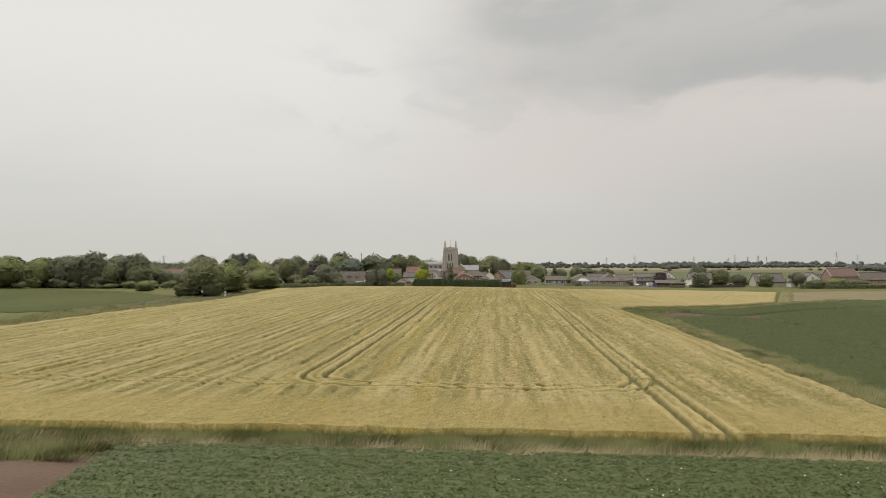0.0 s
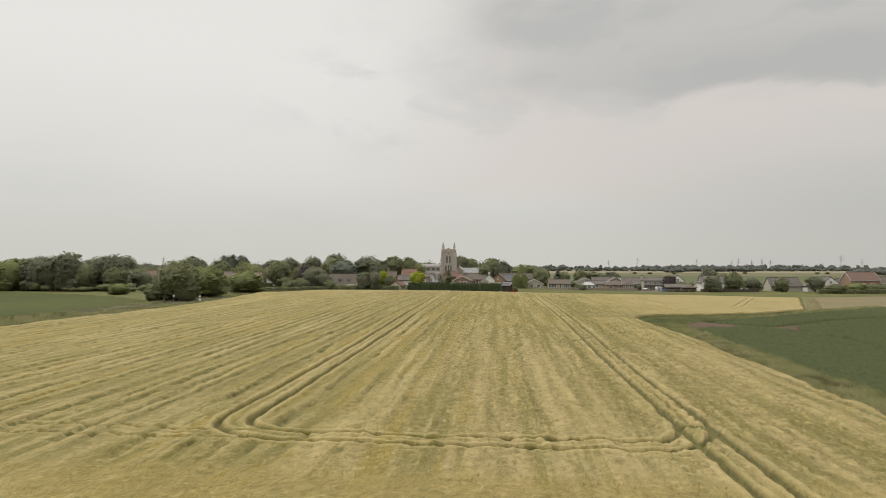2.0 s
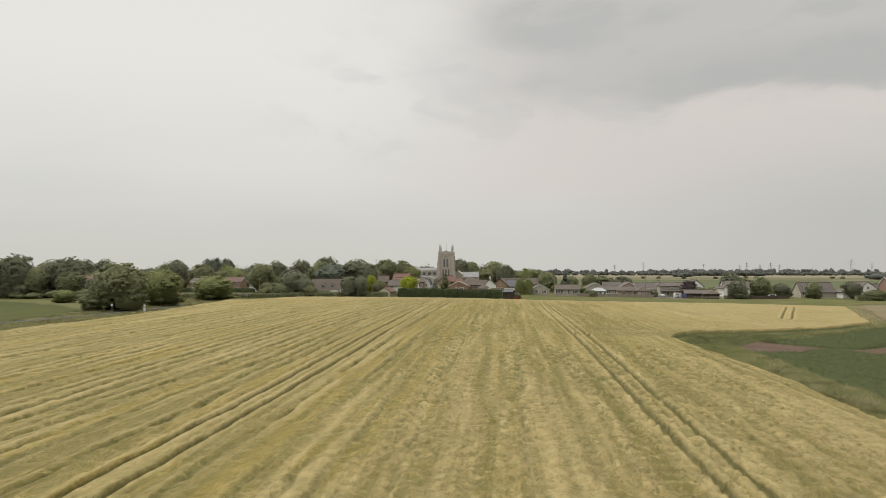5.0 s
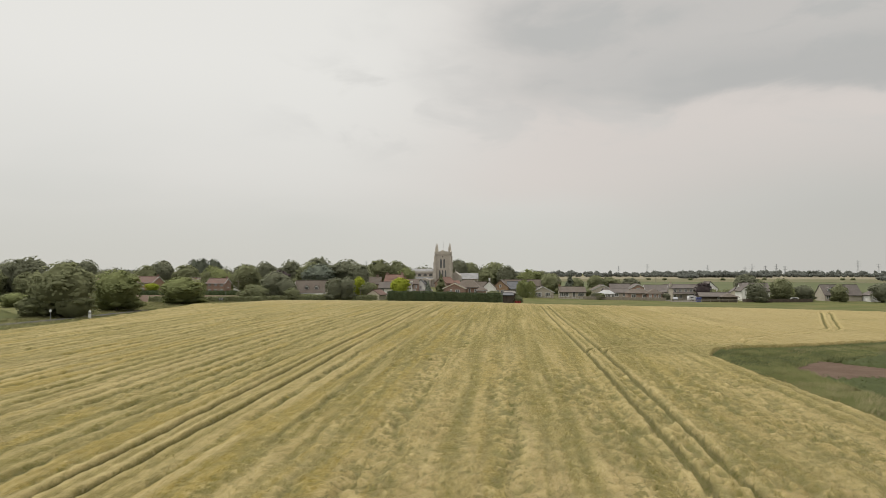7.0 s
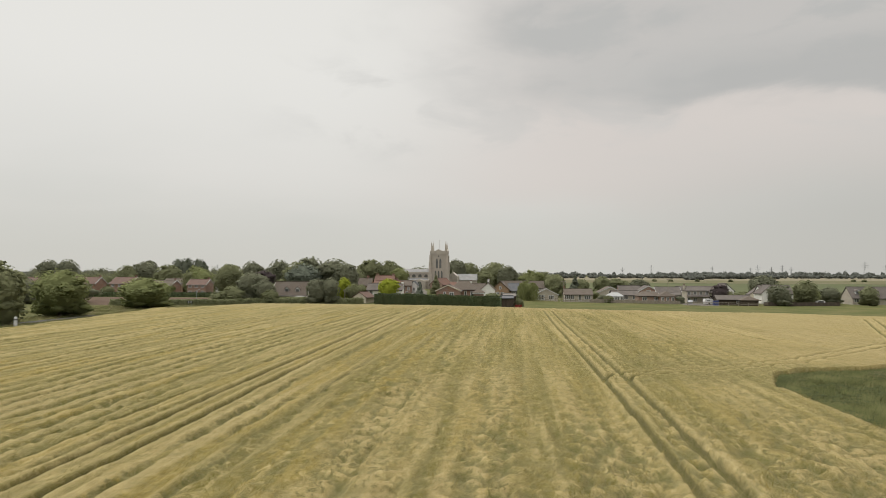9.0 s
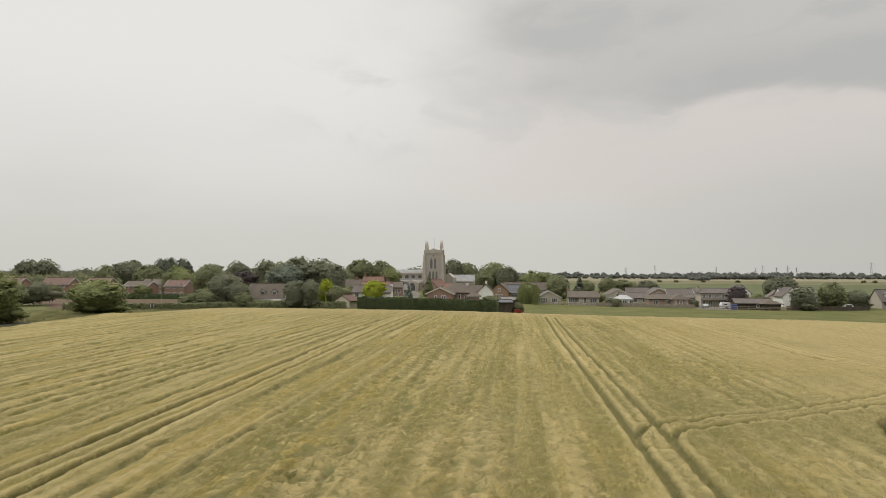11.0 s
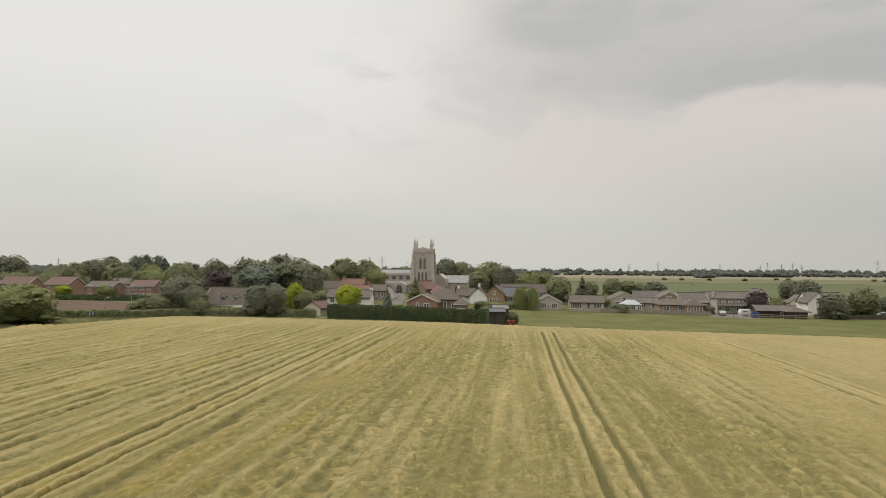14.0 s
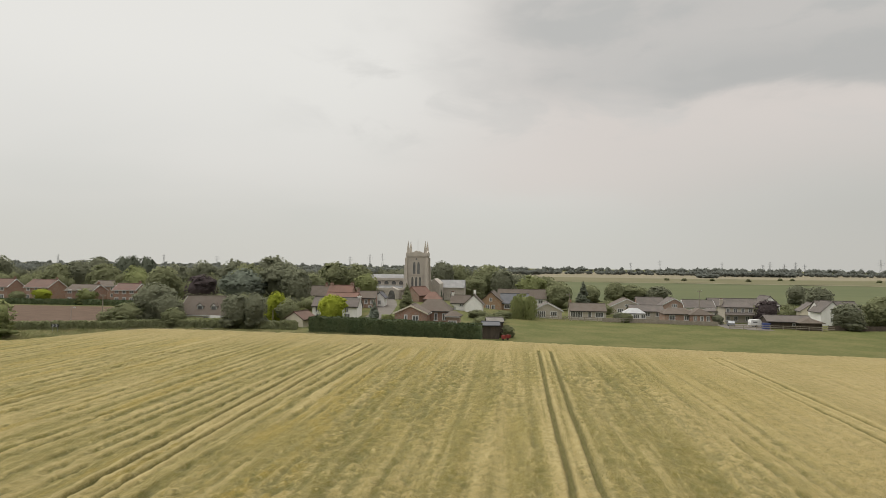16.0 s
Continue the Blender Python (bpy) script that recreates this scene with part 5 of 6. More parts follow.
house("white_flat_block", "low white rendered extension between houses", 62.4, 327.0, 0, 4.6, 5.0, 2.2, 2.8, "white", "greytile", [("F", 1.0, 0.8, 1.6, 1.1, 2)], hip=1.6, z=-0.9)
tr = house("terrace_house", "buff two-storey house with four upper windows", 66.8, 320.0, 0, 7.2, 6.5, 4.0, 5.2, "creambrick", "greytile", [("F", u, 2.7, 1.0, 1.0) for u in (-2.8, -0.9, 1.0, 2.9)] + [("F", u, 0.5, 1.1, 1.2) for u in (-2.8, -0.8, 2.2)], [(-3.6, 0, 5.9, "creambrick")], hip=0.8, z=-1.0)
part("lean_to_roof", prism(bmesh.new(), [(-4.9, 1.95), (-4.9, 2.1), (-3.3, 2.7), (-3.3, 2.55)], -3.6, 3.6), M["greytile"], tr)
house("stable_block", "dark timber stable with long low grey roof", 73.7, 303.5, -3, 10.0, 6.0, 1.9, 3.0, "darkwood", "greytile", [("F", 1.0, 0.8, 0.8, 0.7, 0)], over=0.6, category="stable", z=-1.2)
house("stable_gable", "dark timber stable wing with hipped roof", 77.4, 300.0, 90, 4.6, 4.8, 1.9, 2.8, "darkwood", "browntile", [], hip=1.6, over=0.6, category="stable", z=-1.2)
for x, y, L, wl, lab in ((89.6, 318.5, 7.0, "white", "white rendered house gable with grey tiled roof"), (101.0, 352.0, 8.0, "white", "white gabled house behind garden trees"), (84.5, 349.0, 9.0, "white", "white rendered house with grey roof")):
    house("white_gable_house", lab, x, y, 90, L, 5.6, 3.6, 6.2, wl, "greytile", [("L", 0, 1.0, 1.1, 1.2), ("L", 0, 3.6, 0.9, 1.0)])
house("grey_roof_range", "long grey roofed house range behind the gables", 93.0, 322.0, 0, 10.0, 8.0, 3.4, 6.0, "white", "greytile")
house("grey_roof_range", "wide grey tiled roof among the village houses", 77.0, 352.0, 0, 18.0, 8.0, 2.8, 5.0, "creambrick", "greytile")
house("small_white_gable", "small cream house gable behind the hedge", 93.2, 338.0, 80, 7.0, 6.0, 2.6, 4.8, "cream", "greytile")
# east end of the village
dr = house("long_chalet_house", "long house with grey roof and white front gable", 121.0, 318.0, 0, 12.5, 8.0, 2.2, 5.6, "creambrick", "greytile", [("F", -5.0, 0.9, 1.6, 1.2)])
for u in (-4.0, 1.0):
    add_dormer(dr, u, -3.1, 3.4, 1.5, M["paint"], M["greytile"])
house("white_conservatory_house", "low white gabled house beside long chalet", 131.0, 312.0, 90, 6.0, 7.0, 2.3, 3.9, "white", "greytile", [("L", 0, 0.6, 2.6, 1.2, 3)])
house("white_house", "white rendered two-storey house with grey roof", 138.0, 316.0, 90, 8.0, 6.5, 3.6, 6.0, "white", "greytile", [("L", 0, 1.0, 1.2, 1.2), ("L", 0, 3.4, 1.0, 1.0)])
house("white_house_wing", "white rendered wing with grey tiled roof", 147.0, 318.0, 0, 8.0, 6.0, 3.0, 5.2, "white", "greytile", [("F", 0, 1.0, 1.4, 1.2)])
house("large_red_house", "large red brick house with wide red tiled roof", 147.5, 308.0, 0, 11.0, 9.0, 5.0, 8.0, "brick", "redtile", [("F", -3.2, 2.6, 1.2, 1.1), ("F", -0.6, 2.6, 1.2, 1.1), ("F", 2.6, 2.6, 1.6, 1.1, 2)], verge="paint")
for x, y, L, roof in ((163.0, 314.0, 13.0, "browntile"), (177.0, 312.0, 11.0, "browntile"), (191.0, 318.0, 13.0, "greytile")):
    house("brown_house", "brown brick house with dull tiled roof in a row", x, y, 0, L, 8.0, 3.2, 6.0, "oldbrick", roof, two_rows(L, 3, 0.8, 2.6, 1.3, 0.9), group="brown houses at the village edge")
house("wood_brick_house", "red brick house beside the dark wood", -184.0, 234.0, 90, 10.0, 10.0, 3.4, 6.2, "brick", "redtile", [("L", 3.0, 1.0, 1.2, 1.2)])
# ---- fences, signs, poles, vehicles ----
def pole(name, label, x, y, top, r, mat, category="pole", arms=0):
    t = thing(name, label, category, pose(x, y, gz(x, y)))
    h = top - gz(x, y)
    part("shaft", tube(bmesh.new(), (0, 0, -0.3), (0, 0, h), r, r * 0.7, 8), mat, t)
    if arms == 1:
        part("crossarm", boxed(-0.7, 0.7, -0.05, 0.05, h - 0.5, h - 0.38), mat, t)
        for u in (-0.6, 0.0, 0.6):
            part("insulator", tube(bmesh.new(), (u, 0, h - 0.38), (u, 0, h - 0.18), 0.05, 0.03, 6), M["paint"], t)
    if arms == 2:
        part("arm", tube(bmesh.new(), (0, 0, h - 0.05), (0.7, -0.2, h + 0.1), 0.04, 0.03, 6), mat, t)
        part("lantern", boxed(0.55, 1.0, -0.32, -0.1, h + 0.06, h + 0.2), M["paint"], t)
    return t


pole("utility_pole", "slim wooden utility pole behind the hedge", -77.7, 262.0, 6.4, 0.12, M["fencewood"], arms=1)
pole("street_lamp", "slender grey street lamp beside the lane", -76.5, 250.0, 4.2, 0.06, M["steel"], "lamp post", 2)
pole("utility_pole", "short wooden pole at the field edge", -69.0, 256.0, 2.2, 0.14, M["fencewood"])
pole("utility_pole", "wooden pole among the garden bushes", -39.0, 256.3, 4.1, 0.10, M["fencewood"])
pole("utility_pole", "slim wooden pole beside the bungalow", 21.6, 306.0, 6.4, 0.11, M["fencewood"], arms=1)
pole("utility_pole", "slim wooden pole behind the buff house", 60.5, 332.0, 7.0, 0.11, M["fencewood"], arms=1)

# chevron board at the bend
cv = thing("chevron_sign", "black and white chevron bend sign on posts", "road sign", pose(-75.2, 243.6, gz(-75.2, 243.6), 0, 0, -6))
for u in (-0.5, 0.5):
    part("post", tube(bmesh.new(), (u, 0.06, -0.3), (u, 0.06, 1.4), 0.04, 0.04, 8), M["steel"], cv)
part("board", boxed(-0.8, 0.8, -0.02, 0.02, 0.85, 1.40), M["black"], cv)
for u in (-0.52, 0.22):
    bm = bmesh.new()
    for z0, z1 in ((0.88, 1.125), (1.37, 1.125)):
        a, c = (u, z0), (u + 0.26, z1)
        v = [bm.verts.new((p, -0.026, q)) for p, q in ((a[0] - 0.13, a[1]), (a[0] + 0.13, a[1]), (c[0] + 0.13, c[1]), (c[0] - 0.13, c[1]))]
        bm.faces.new(v if z0 < z1 else v[::-1])
    part("chevron", bm, M["paint"], cv)

bo = thing("bollard", "white roadside marker bollard with dark band", "bollard", pose(-72.1, 178.5, gz(-72.1, 178.5)))
part("body", tube(bmesh.new(), (0, 0, -0.2), (0, 0, 1.25), 0.28, 0.24, 12), M["paint"], bo)
part("cap", tube(bmesh.new(), (0, 0, 1.25), (0, 0, 1.5), 0.24, 0.12, 12), M["paint"], bo)
part("band", tube(bmesh.new(), (0, 0, 0.95), (0, 0, 1.1), 0.285, 0.275, 12), M["black"], bo)
rf = thing("round_sign", "small round white sign at the roadside", "road sign", pose(-76.5, 174.0, gz(-76.5, 174.0)))
part("post", tube(bmesh.new(), (0, 0, -0.2), (0, 0, 1.5), 0.04, 0.04, 8), M["steel"], rf)
part("disc", tube(bmesh.new(), (0, -0.04, 1.6), (0, -0.08, 1.6), 0.26, 0.26, 14), M["paint"], rf)

# lane along the west side
lane_pts = [(-79, 140), (-76.8, 158), (-75.6, 172), (-75.2, 186), (-75.4, 198), (-76.2, 206)]


def ribbon(name, label, pts, width, mat, lift, category):
    v, f = [], []
    for i, (x, y) in enumerate(pts):
        x0, y0 = pts[max(0, i - 1)]
        x1, y1 = pts[min(len(pts) - 1, i + 1)]
        d = math.hypot(x1 - x0, y1 - y0)
        nx, ny = -(y1 - y0) / d, (x1 - x0) / d
        for s in (-0.5, 0.5):
            px, py = x + nx * width * s, y + ny * width * s
            v.append((px, py, gz(px, py) + lift))
        if i:
            f.append((2 * i - 2, 2 * i - 1, 2 * i + 1, 2 * i))
    return tagged(arrays(name, np.array(v), np.array(f), mat), label, category, kind="structure")


ribbon("road", "narrow worn asphalt lane beside the barley", lane_pts, 2.6, M["road"], 0.08, "road")
ribbon("road", "worn asphalt lane in front of the gardens", [(-66, 250.6), (-58, 252.2), (-50, 253.4)], 2.4, M["road"], 0.08, "road")
ribbon("church_lane", "pale gravelled lane leading up to the church porch", [(-22, 262), (-23, 275), (-24, 290), (-25.5, 305), (-28, 318), (-30, 326)], 5.0, M["yard"], 0.08, "lane")
field("yard", "pale gravel yard beside the stable", "yard", [(58, 296), (68, 294), (70, 312), (58, 312)], 2.0, M["yard"], 0.10)


def board_fence(name, label, pts, height, mat, gap=2.4):
    """Close-boarded fence: posts, rails and panels."""
    f = thing(name, label, "fence", pose(0, 0, 0))
    for (x0, y0), (x1, y1) in zip(pts, pts[1:]):
        ln = math.hypot(x1 - x0, y1 - y0)
        k = max(1, round(ln / gap))
        turn = math.degrees(math.atan2(y1 - y0, x1 - x0))
        for i in range(k):
            x, y = x0 + (x1 - x0) * i / k, y0 + (y1 - y0) * i / k
            g, w = gz(x, y), ln / k
            p = part("post", boxed(-0.06, 0.06, -0.06, 0.06, -0.3, height + 0.08), mat, f)
            p.matrix_basis = pose(x, y, g, 0, 0, turn)
            q = part("panel", boxed(0.06, w - 0.06, -0.02, 0.03, 0.05, height - 0.04 * ((i * 7) % 3)), mat, f)
            q.matrix_basis = pose(x, y, g, 0, 0, turn)
    return f


def wire_fence(name, label, pts, height, gap=3.0):
    """Post and rail fence."""
    f = thing(name, label, "fence", pose(0, 0, 0))
    for (x0, y0), (x1, y1) in zip(pts, pts[1:]):
        ln = math.hypot(x1 - x0, y1 - y0)
        k = max(1, round(ln / gap))
        turn = math.degrees(math.atan2(y1 - y0, x1 - x0))
        for i in range(k):
            x, y = x0 + (x1 - x0) * i / k, y0 + (y1 - y0) * i / k
            p = part("post", boxed(-0.07, 0.07, -0.07, 0.07, -0.3, height), M["fencewood"], f)
            p.matrix_basis = pose(x, y, gz(x, y), 0, 0, turn)
            for h in (height - 0.12, height * 0.5):
                r = part("rail", boxed(0.07, ln / k - 0.07, -0.03, 0.03, h - 0.06, h + 0.06), M["fencewood"], f)
                r.matrix_basis = pose(x, y, gz(x, y), 0, 0, turn)
    return f


board_fence("garden_fence", "dark weathered fence panels beside the stable", [(82, 299.5), (94, 300.5), (106, 303)], 1.2, M["darkwood"])
board_fence("garden_fence", "weathered close-boarded garden fence along the pasture", [(30, 306.4), (40, 306.7), (58, 304)], 1.0, M["fencewood"])
wire_fence("paddock_fence", "weathered post and rail fence round the pasture", [(6, 303), (14, 305), (40, 305.4), (58, 302.5)], 1.25, 1.6)
wire_fence("yard_fence", "low post and rail fence by the yard", [(58, 295), (68, 297.5), (82, 296)], 1.1)


def vehicle(name, label, x, y, turn, L, W, H, mat, cab=0.3, category="car"):
    """A small parked vehicle: body, glass, wheels."""
    t = thing(name, label, category, pose(x, y, gz(x, y), 0, 0, turn))
    bm = bmesh.new()
    if category == "car":
        prism(bm, [(-L / 2, 0.3), (L / 2, 0.3), (L / 2, 0.75), (L * 0.28, 0.9), (L * 0.12, H), (-L * 0.32, H), (-L * 0.46, 0.95), (-L / 2, 0.85)], -W / 2, W / 2, "y")
    else:
        prism(bm, [(-L / 2, 0.35), (L / 2, 0.35), (L / 2 + 0.1, 1.2), (L / 2 - 0.2, H), (-L / 2 + 0.2, H), (-L / 2 - 0.05, 1.2)], -W / 2, W / 2, "y")
    part("body", bm, mat, t)
    z0, z1 = (0.92, H - 0.1) if category == "car" else (1.2, H - 0.45)
    for s in (-1, 1):
        part("side_window", boxed(-L * 0.28, L * 0.1, s * (W / 2) - 0.012, s * (W / 2) + 0.012, z0, z1), M["glass"], t)
        for u in ((-0.3, 0.3) if category == "car" else (0.0,)):
            wl = part("wheel", tube(bmesh.new(), (u * L, s * W / 2 - 0.1, 0.31), (u * L, s * W / 2 + 0.06, 0.31), 0.31, 0.31, 14), M["black"], t)
            part("hub", tube(bmesh.new(), (u * L, s * (W / 2 + 0.065), 0.31), (u * L, s * (W / 2 + 0.08), 0.31), 0.18, 0.18, 10), M["steel"], wl)
    return t


vehicle("caravan", "white touring caravan parked by the stable", 66.6, 304.0, 4, 2.6, 1.9, 1.9, M["paint"], category="caravan")
vehicle("yard_car", "pale silver car parked in the yard", 61.5, 306.0, 80, 3.6, 1.5, 1.3, M["steel"])
vehicle("silver_car", "silver car parked outside the red house", 152.0, 300.0, 0, 4.2, 1.7, 1.45, M["steel"])
vehicle("white_van", "white vehicle parked beside garden trees", 100.5, 303.5, 0, 4.2, 1.8, 1.7, M["paint"])
bx = thing("water_tank", "blue plastic box standing in the yard", "box", pose(67.4, 298.6, gz(67.4, 298.6)))
part("body", boxed(-0.8, 0.8, -0.6, 0.6, 0, 1.4), M["blue"], bx)
part("lid", boxed(-0.85, 0.85, -0.65, 0.65, 1.4, 1.52), M["blue"], bx)
for x, y, s in ((5.8, 250.2, 0.5), (6.6, 251.2, 0.45)):
    q = thing("red_barrow", "faded red garden cart beside the sheds", "cart", pose(x, y, gz(x, y), 0, 0, 30))
    part("tray", prism(bmesh.new(), [(-0.8 * s, 0.4), (0.7 * s, 0.4), (1.0 * s, 1.0), (-1.0 * s, 1.0)], -0.5 * s, 0.5 * s), M["red"], q)
    part("wheel", tube(bmesh.new(), (-0.06, 0.6 * s, 0.3), (0.06, 0.6 * s, 0.3), 0.3, 0.3, 12), M["black"], q)


def pylon(x, y, top, w=4.0):
    """A lattice transmission tower with three pairs of arms."""
    t = thing("pylon", "grey lattice electricity pylon on the horizon", "pylon", pose(x, y, gz(x, y), 0, 0, (x * 7) % 50 - 25), "pylons across the plain")
    h = top - gz(x, y)
    bm = bmesh.new()
    b, c = w, w * 0.16
    lv = [0, 0.25, 0.45, 0.62, 0.76, 0.88, 1.0]
    def at(i, f):
        r = b + (c - b) * min(1, f / 0.8) if f < 0.8 else c * (1.15 - f * 0.15 + 0.0)
        return Vector((r * (1, 1, -1, -1)[i], r * (1, -1, -1, 1)[i], h * f))
    for i in range(4):
        for f0, f1 in zip(lv, lv[1:]):
            tube(bm, at(i, f0), at(i, f1), 0.2, 0.2, 4)
            tube(bm, at(i, f0), at((i + 1) % 4, f1), 0.09, 0.09, 3)
            tube(bm, at((i + 1) % 4, f0), at(i, f1), 0.09, 0.09, 3)
    part("lattice", bm, M["steel"], t)
    for f, r in ((0.62, 0.19), (0.76, 0.23), (0.90, 0.17)):
        bm = bmesh.new()
        for s in (-1, 1):
            tube(bm, (0, 0, h * f), (s * h * r, 0, h * f + 0.4), 0.24, 0.1, 4)
            tube(bm, (0, 0, h * (f + 0.05)), (s * h * r, 0, h * f + 0.4), 0.14, 0.08, 4)
        part("crossarm", bm, M["steel"], t)


for x, y, top, w in ((1072, 2271, 46, 4.5), (574, 2925, 44, 5), (904, 3250, 42, 5), (344, 2200, 28, 3), (716, 2200, 27, 3), (736, 2200, 35, 3.5), (775, 2200, 29, 3), (806, 2200, 34, 3.5), (831, 2200, 29, 3), (1300, 2600, 40, 4), (-1453, 2200, 34, 4), (-1096, 2200, 38, 4), (-922, 2200, 36, 4)):
    pylon(x, y, top, w)
for x, y, top in ((-435, 2200, 44), (-396, 2200, 48), (-497, 2200, 38)):
    pylon(x, y, top, 3.5)
# ---- trees, hedges and woods ----
# lane side and gardens on the west
plant("bush", -79.2, 181.0, 10.4, 5.9, "large spreading green tree beside the lane")
plant("palebush", -80.2, 201.0, 9.1, 5.4, "large light green roadside tree")
plant("bush", -84.0, 179.0, 4.0, 2.4)
plant("palebush", -79.4, 229.6, 7.4, 6.0, "broad green roadside bush at the bend")
plant("palebush", -112.5, 213.0, 3.8, 3.0)
plant("bush", -69.6, 258.0, 4.8, 3.8, "dense green bush behind the barley")
plant("dark2", -66.2, 262.0, 8.8, 4.4)
plant("bush", -74.2, 261.0, 3.6, 3.8)
plant("dark2", -61.5, 258.5, 6.6, 3.2)
plant("bush", -58.9, 256.0, 4.2, 2.4)
plant("dark", -46.4, 256.5, 7.0, 3.0, "dense dark rounded garden tree")
plant("dark2", -42.8, 256.5, 7.3, 2.6)
plant("golden", -41.0, 264.0, 7.4, 2.2, "small golden-leaved garden tree")
plant("ash", -37.9, 262.0, 5.7, 2.4, "small leafy garden tree near a pole")
plant("golden", -27.7, 257.5, 7.2, 2.9)
plant("spruce", -19.4, 258.0, 6.4, 1.6)
plant("cypress", -19.7, 300.0, 8.4, 1.9)
plant("fir", -16.1, 345.0, 6.7, 1.0, "small dark yew beside the church")
# trees behind the western houses
plant("dark2", -221.0, 412.0, 15.2, 6.2)
plant("dark2", -248.0, 436.0, 15.4, 6.6)
plant("ash", -170.4, 380.0, 11.8, 6.0)
plant("dark", -165.5, 385.0, 13.2, 5.5)
plant("pine", -198.9, 449.8, 15.5, 7.0)
plant("oak", -148.4, 375.0, 12.0, 6.5)
plant("dark2", -155.3, 402.0, 11.8, 5.5)
plant("conifer", -156.0, 400.0, 15.2, 4.6)
plant("conifer", -151.0, 399.0, 15.6, 4.6)
plant("conifer", -146.0, 401.0, 15.2, 4.6)
plant("light", -133.0, 370.0, 11.6, 5.0)
plant("light", -121.4, 352.0, 10.0, 5.2)
plant("oak", -101.6, 332.0, 11.6, 5.6)
plant("dark", -117.6, 370.0, 12.2, 5.2)
plant("dark2", -112.5, 382.0, 13.8, 5.2)
plant("purple", -87.4, 328.0, 9.4, 5.6)
plant("dark", -99.0, 380.0, 14.2, 6.0)
plant("oak", -77.5, 340.0, 12.8, 6.2)
plant("cedar", -63.8, 302.0, 11.6, 6.4)
plant("dark", -90.6, 400.0, 16.0, 8.0)
plant("dark2", -55.0, 309.0, 13.3, 6.4)
plant("dark", -50.0, 304.0, 11.6, 4.2)
plant("ash", -53.0, 330.0, 10.1, 5.0)
plant("ash", -48.0, 336.0, 13.6, 5.2)
plant("ash", -41.5, 337.0, 13.2, 4.8)
plant("light", -34.3, 320.0, 10.6, 3.4)
plant("dark", -18.8, 376.0, 14.5, 4.4)
plant("oak", -14.0, 392.0, 13.2, 5.0)
plant("oak", -2.4, 392.0, 13.4, 7.0)
plant("ash", -6.6, 372.0, 9.6, 4.6)
plant("dark", 3.2, 382.0, 11.8, 4.6)
plant("light", 13.2, 370.0, 10.0, 5.4)
plant("oak", 19.5, 390.0, 9.2, 4.6)
plant("oak", 21.6, 350.0, 8.2, 4.4)
plant("fir", 30.2, 360.0, 8.3, 3.0)
plant("oak", 36.5, 398.0, 6.0, 4.0)
plant("oak", 46.2, 400.0, 7.2, 4.2)
plant("ash", 52.5, 402.0, 6.4, 5.0)
plant("dark", 63.3, 402.0, 6.1, 5.0)
plant("ash", 57.5, 408.0, 5.3, 4.0)
plant("dark2", 121.2, 420.0, 6.9, 4.2)
plant("oak", 127.0, 414.0, 5.4, 4.0)
plant("willow", 9.9, 302.0, 6.3, 3.5)
plant("purple", 73.6, 316.0, 5.1, 3.4)
plant("dark", 87.2, 301.5, 5.2, 3.7)
plant("oak", 97.0, 306.0, 6.6, 3.8)
plant("light", 100.4, 309.0, 4.0, 2.2)
plant("dark2", 106.5, 311.0, 4.4, 3.4)
plant("oak", 116.0, 306.0, 4.6, 2.8)
plant("dark", 98.4, 345.0, 8.0, 4.4)
plant("dark2", 128.5, 304.0, 5.2, 3.6)
plant("palebush", 139.0, 293.0, 2.8, 5.0)
plant("bush", 129.0, 290.0, 2.4, 4.0)
plant("bush", 149.0, 296.0, 2.4, 5.0)
# wood west of the lane
for kind, x, y, top, r, lab in (
    ("light", -178.0, 238, 11.6, 6.5, "tall pale green tree at the wood edge"), ("light", -167.5, 241, 11.4, 5.0, ""), ("dark", -158.5, 243, 12.2, 6.0, ""), ("dark2", -151.5, 240, 12.3, 5.5, ""),
    ("dark", -146.0, 240, 13.6, 5.2, ""), ("oak", -140.8, 241, 9.6, 4.0, ""), ("dark2", -140.0, 248, 12.2, 5.0, ""), ("dark", -133.6, 247, 12.9, 4.8, ""), ("ash", -131.0, 243, 8.6, 4.2, ""),
    ("dark", -165, 252, 11.0, 6.5, ""), ("oak", -180, 262, 11.6, 7.5, ""), ("dark2", -196, 258, 10.8, 7.5, ""), ("dark", -223.7, 300, 13.0, 8.0, ""), ("ash", -150, 262, 11.5, 7.0, ""), ("dark2", -126, 252, 7.2, 4.0, ""),
):
    plant(kind, x, y, top, r, lab)

hedge("conifer_hedge", "tall clipped dark green conifer hedge behind the barley", [(-29.8, 251.0), (1.9, 246.4)], 3.0, 2.2, M["hedge"], 61, 0.17, 42)
hedge("garden_hedge", "long dark clipped hedge in front of brick houses", [(-230, 326), (-104, 328.5)], 1.7, 1.6, M["hedge"], 62, 0.28, 10)
hedge("roadside_hedge", "rough low hedge between lane and bare field", [(-94, 240), (-80, 247.5), (-64, 254), (-48, 256.5), (-34, 255.5)], 1.5, 1.4, M["leaf"], 63, 0.3, 14)
hedge("front_hedge", "low green hedge in front of the dormer house", [(-62, 257.2), (-49, 257.0)], 1.7, 1.0, M["lightleaf"], 64, 0.2, 26)
hedge("paddock_hedge", "low hedge along the far end of the field", [(122, 288), (176, 290)], 1.6, 2.2, M["leaf"], 65, 0.3, 14)


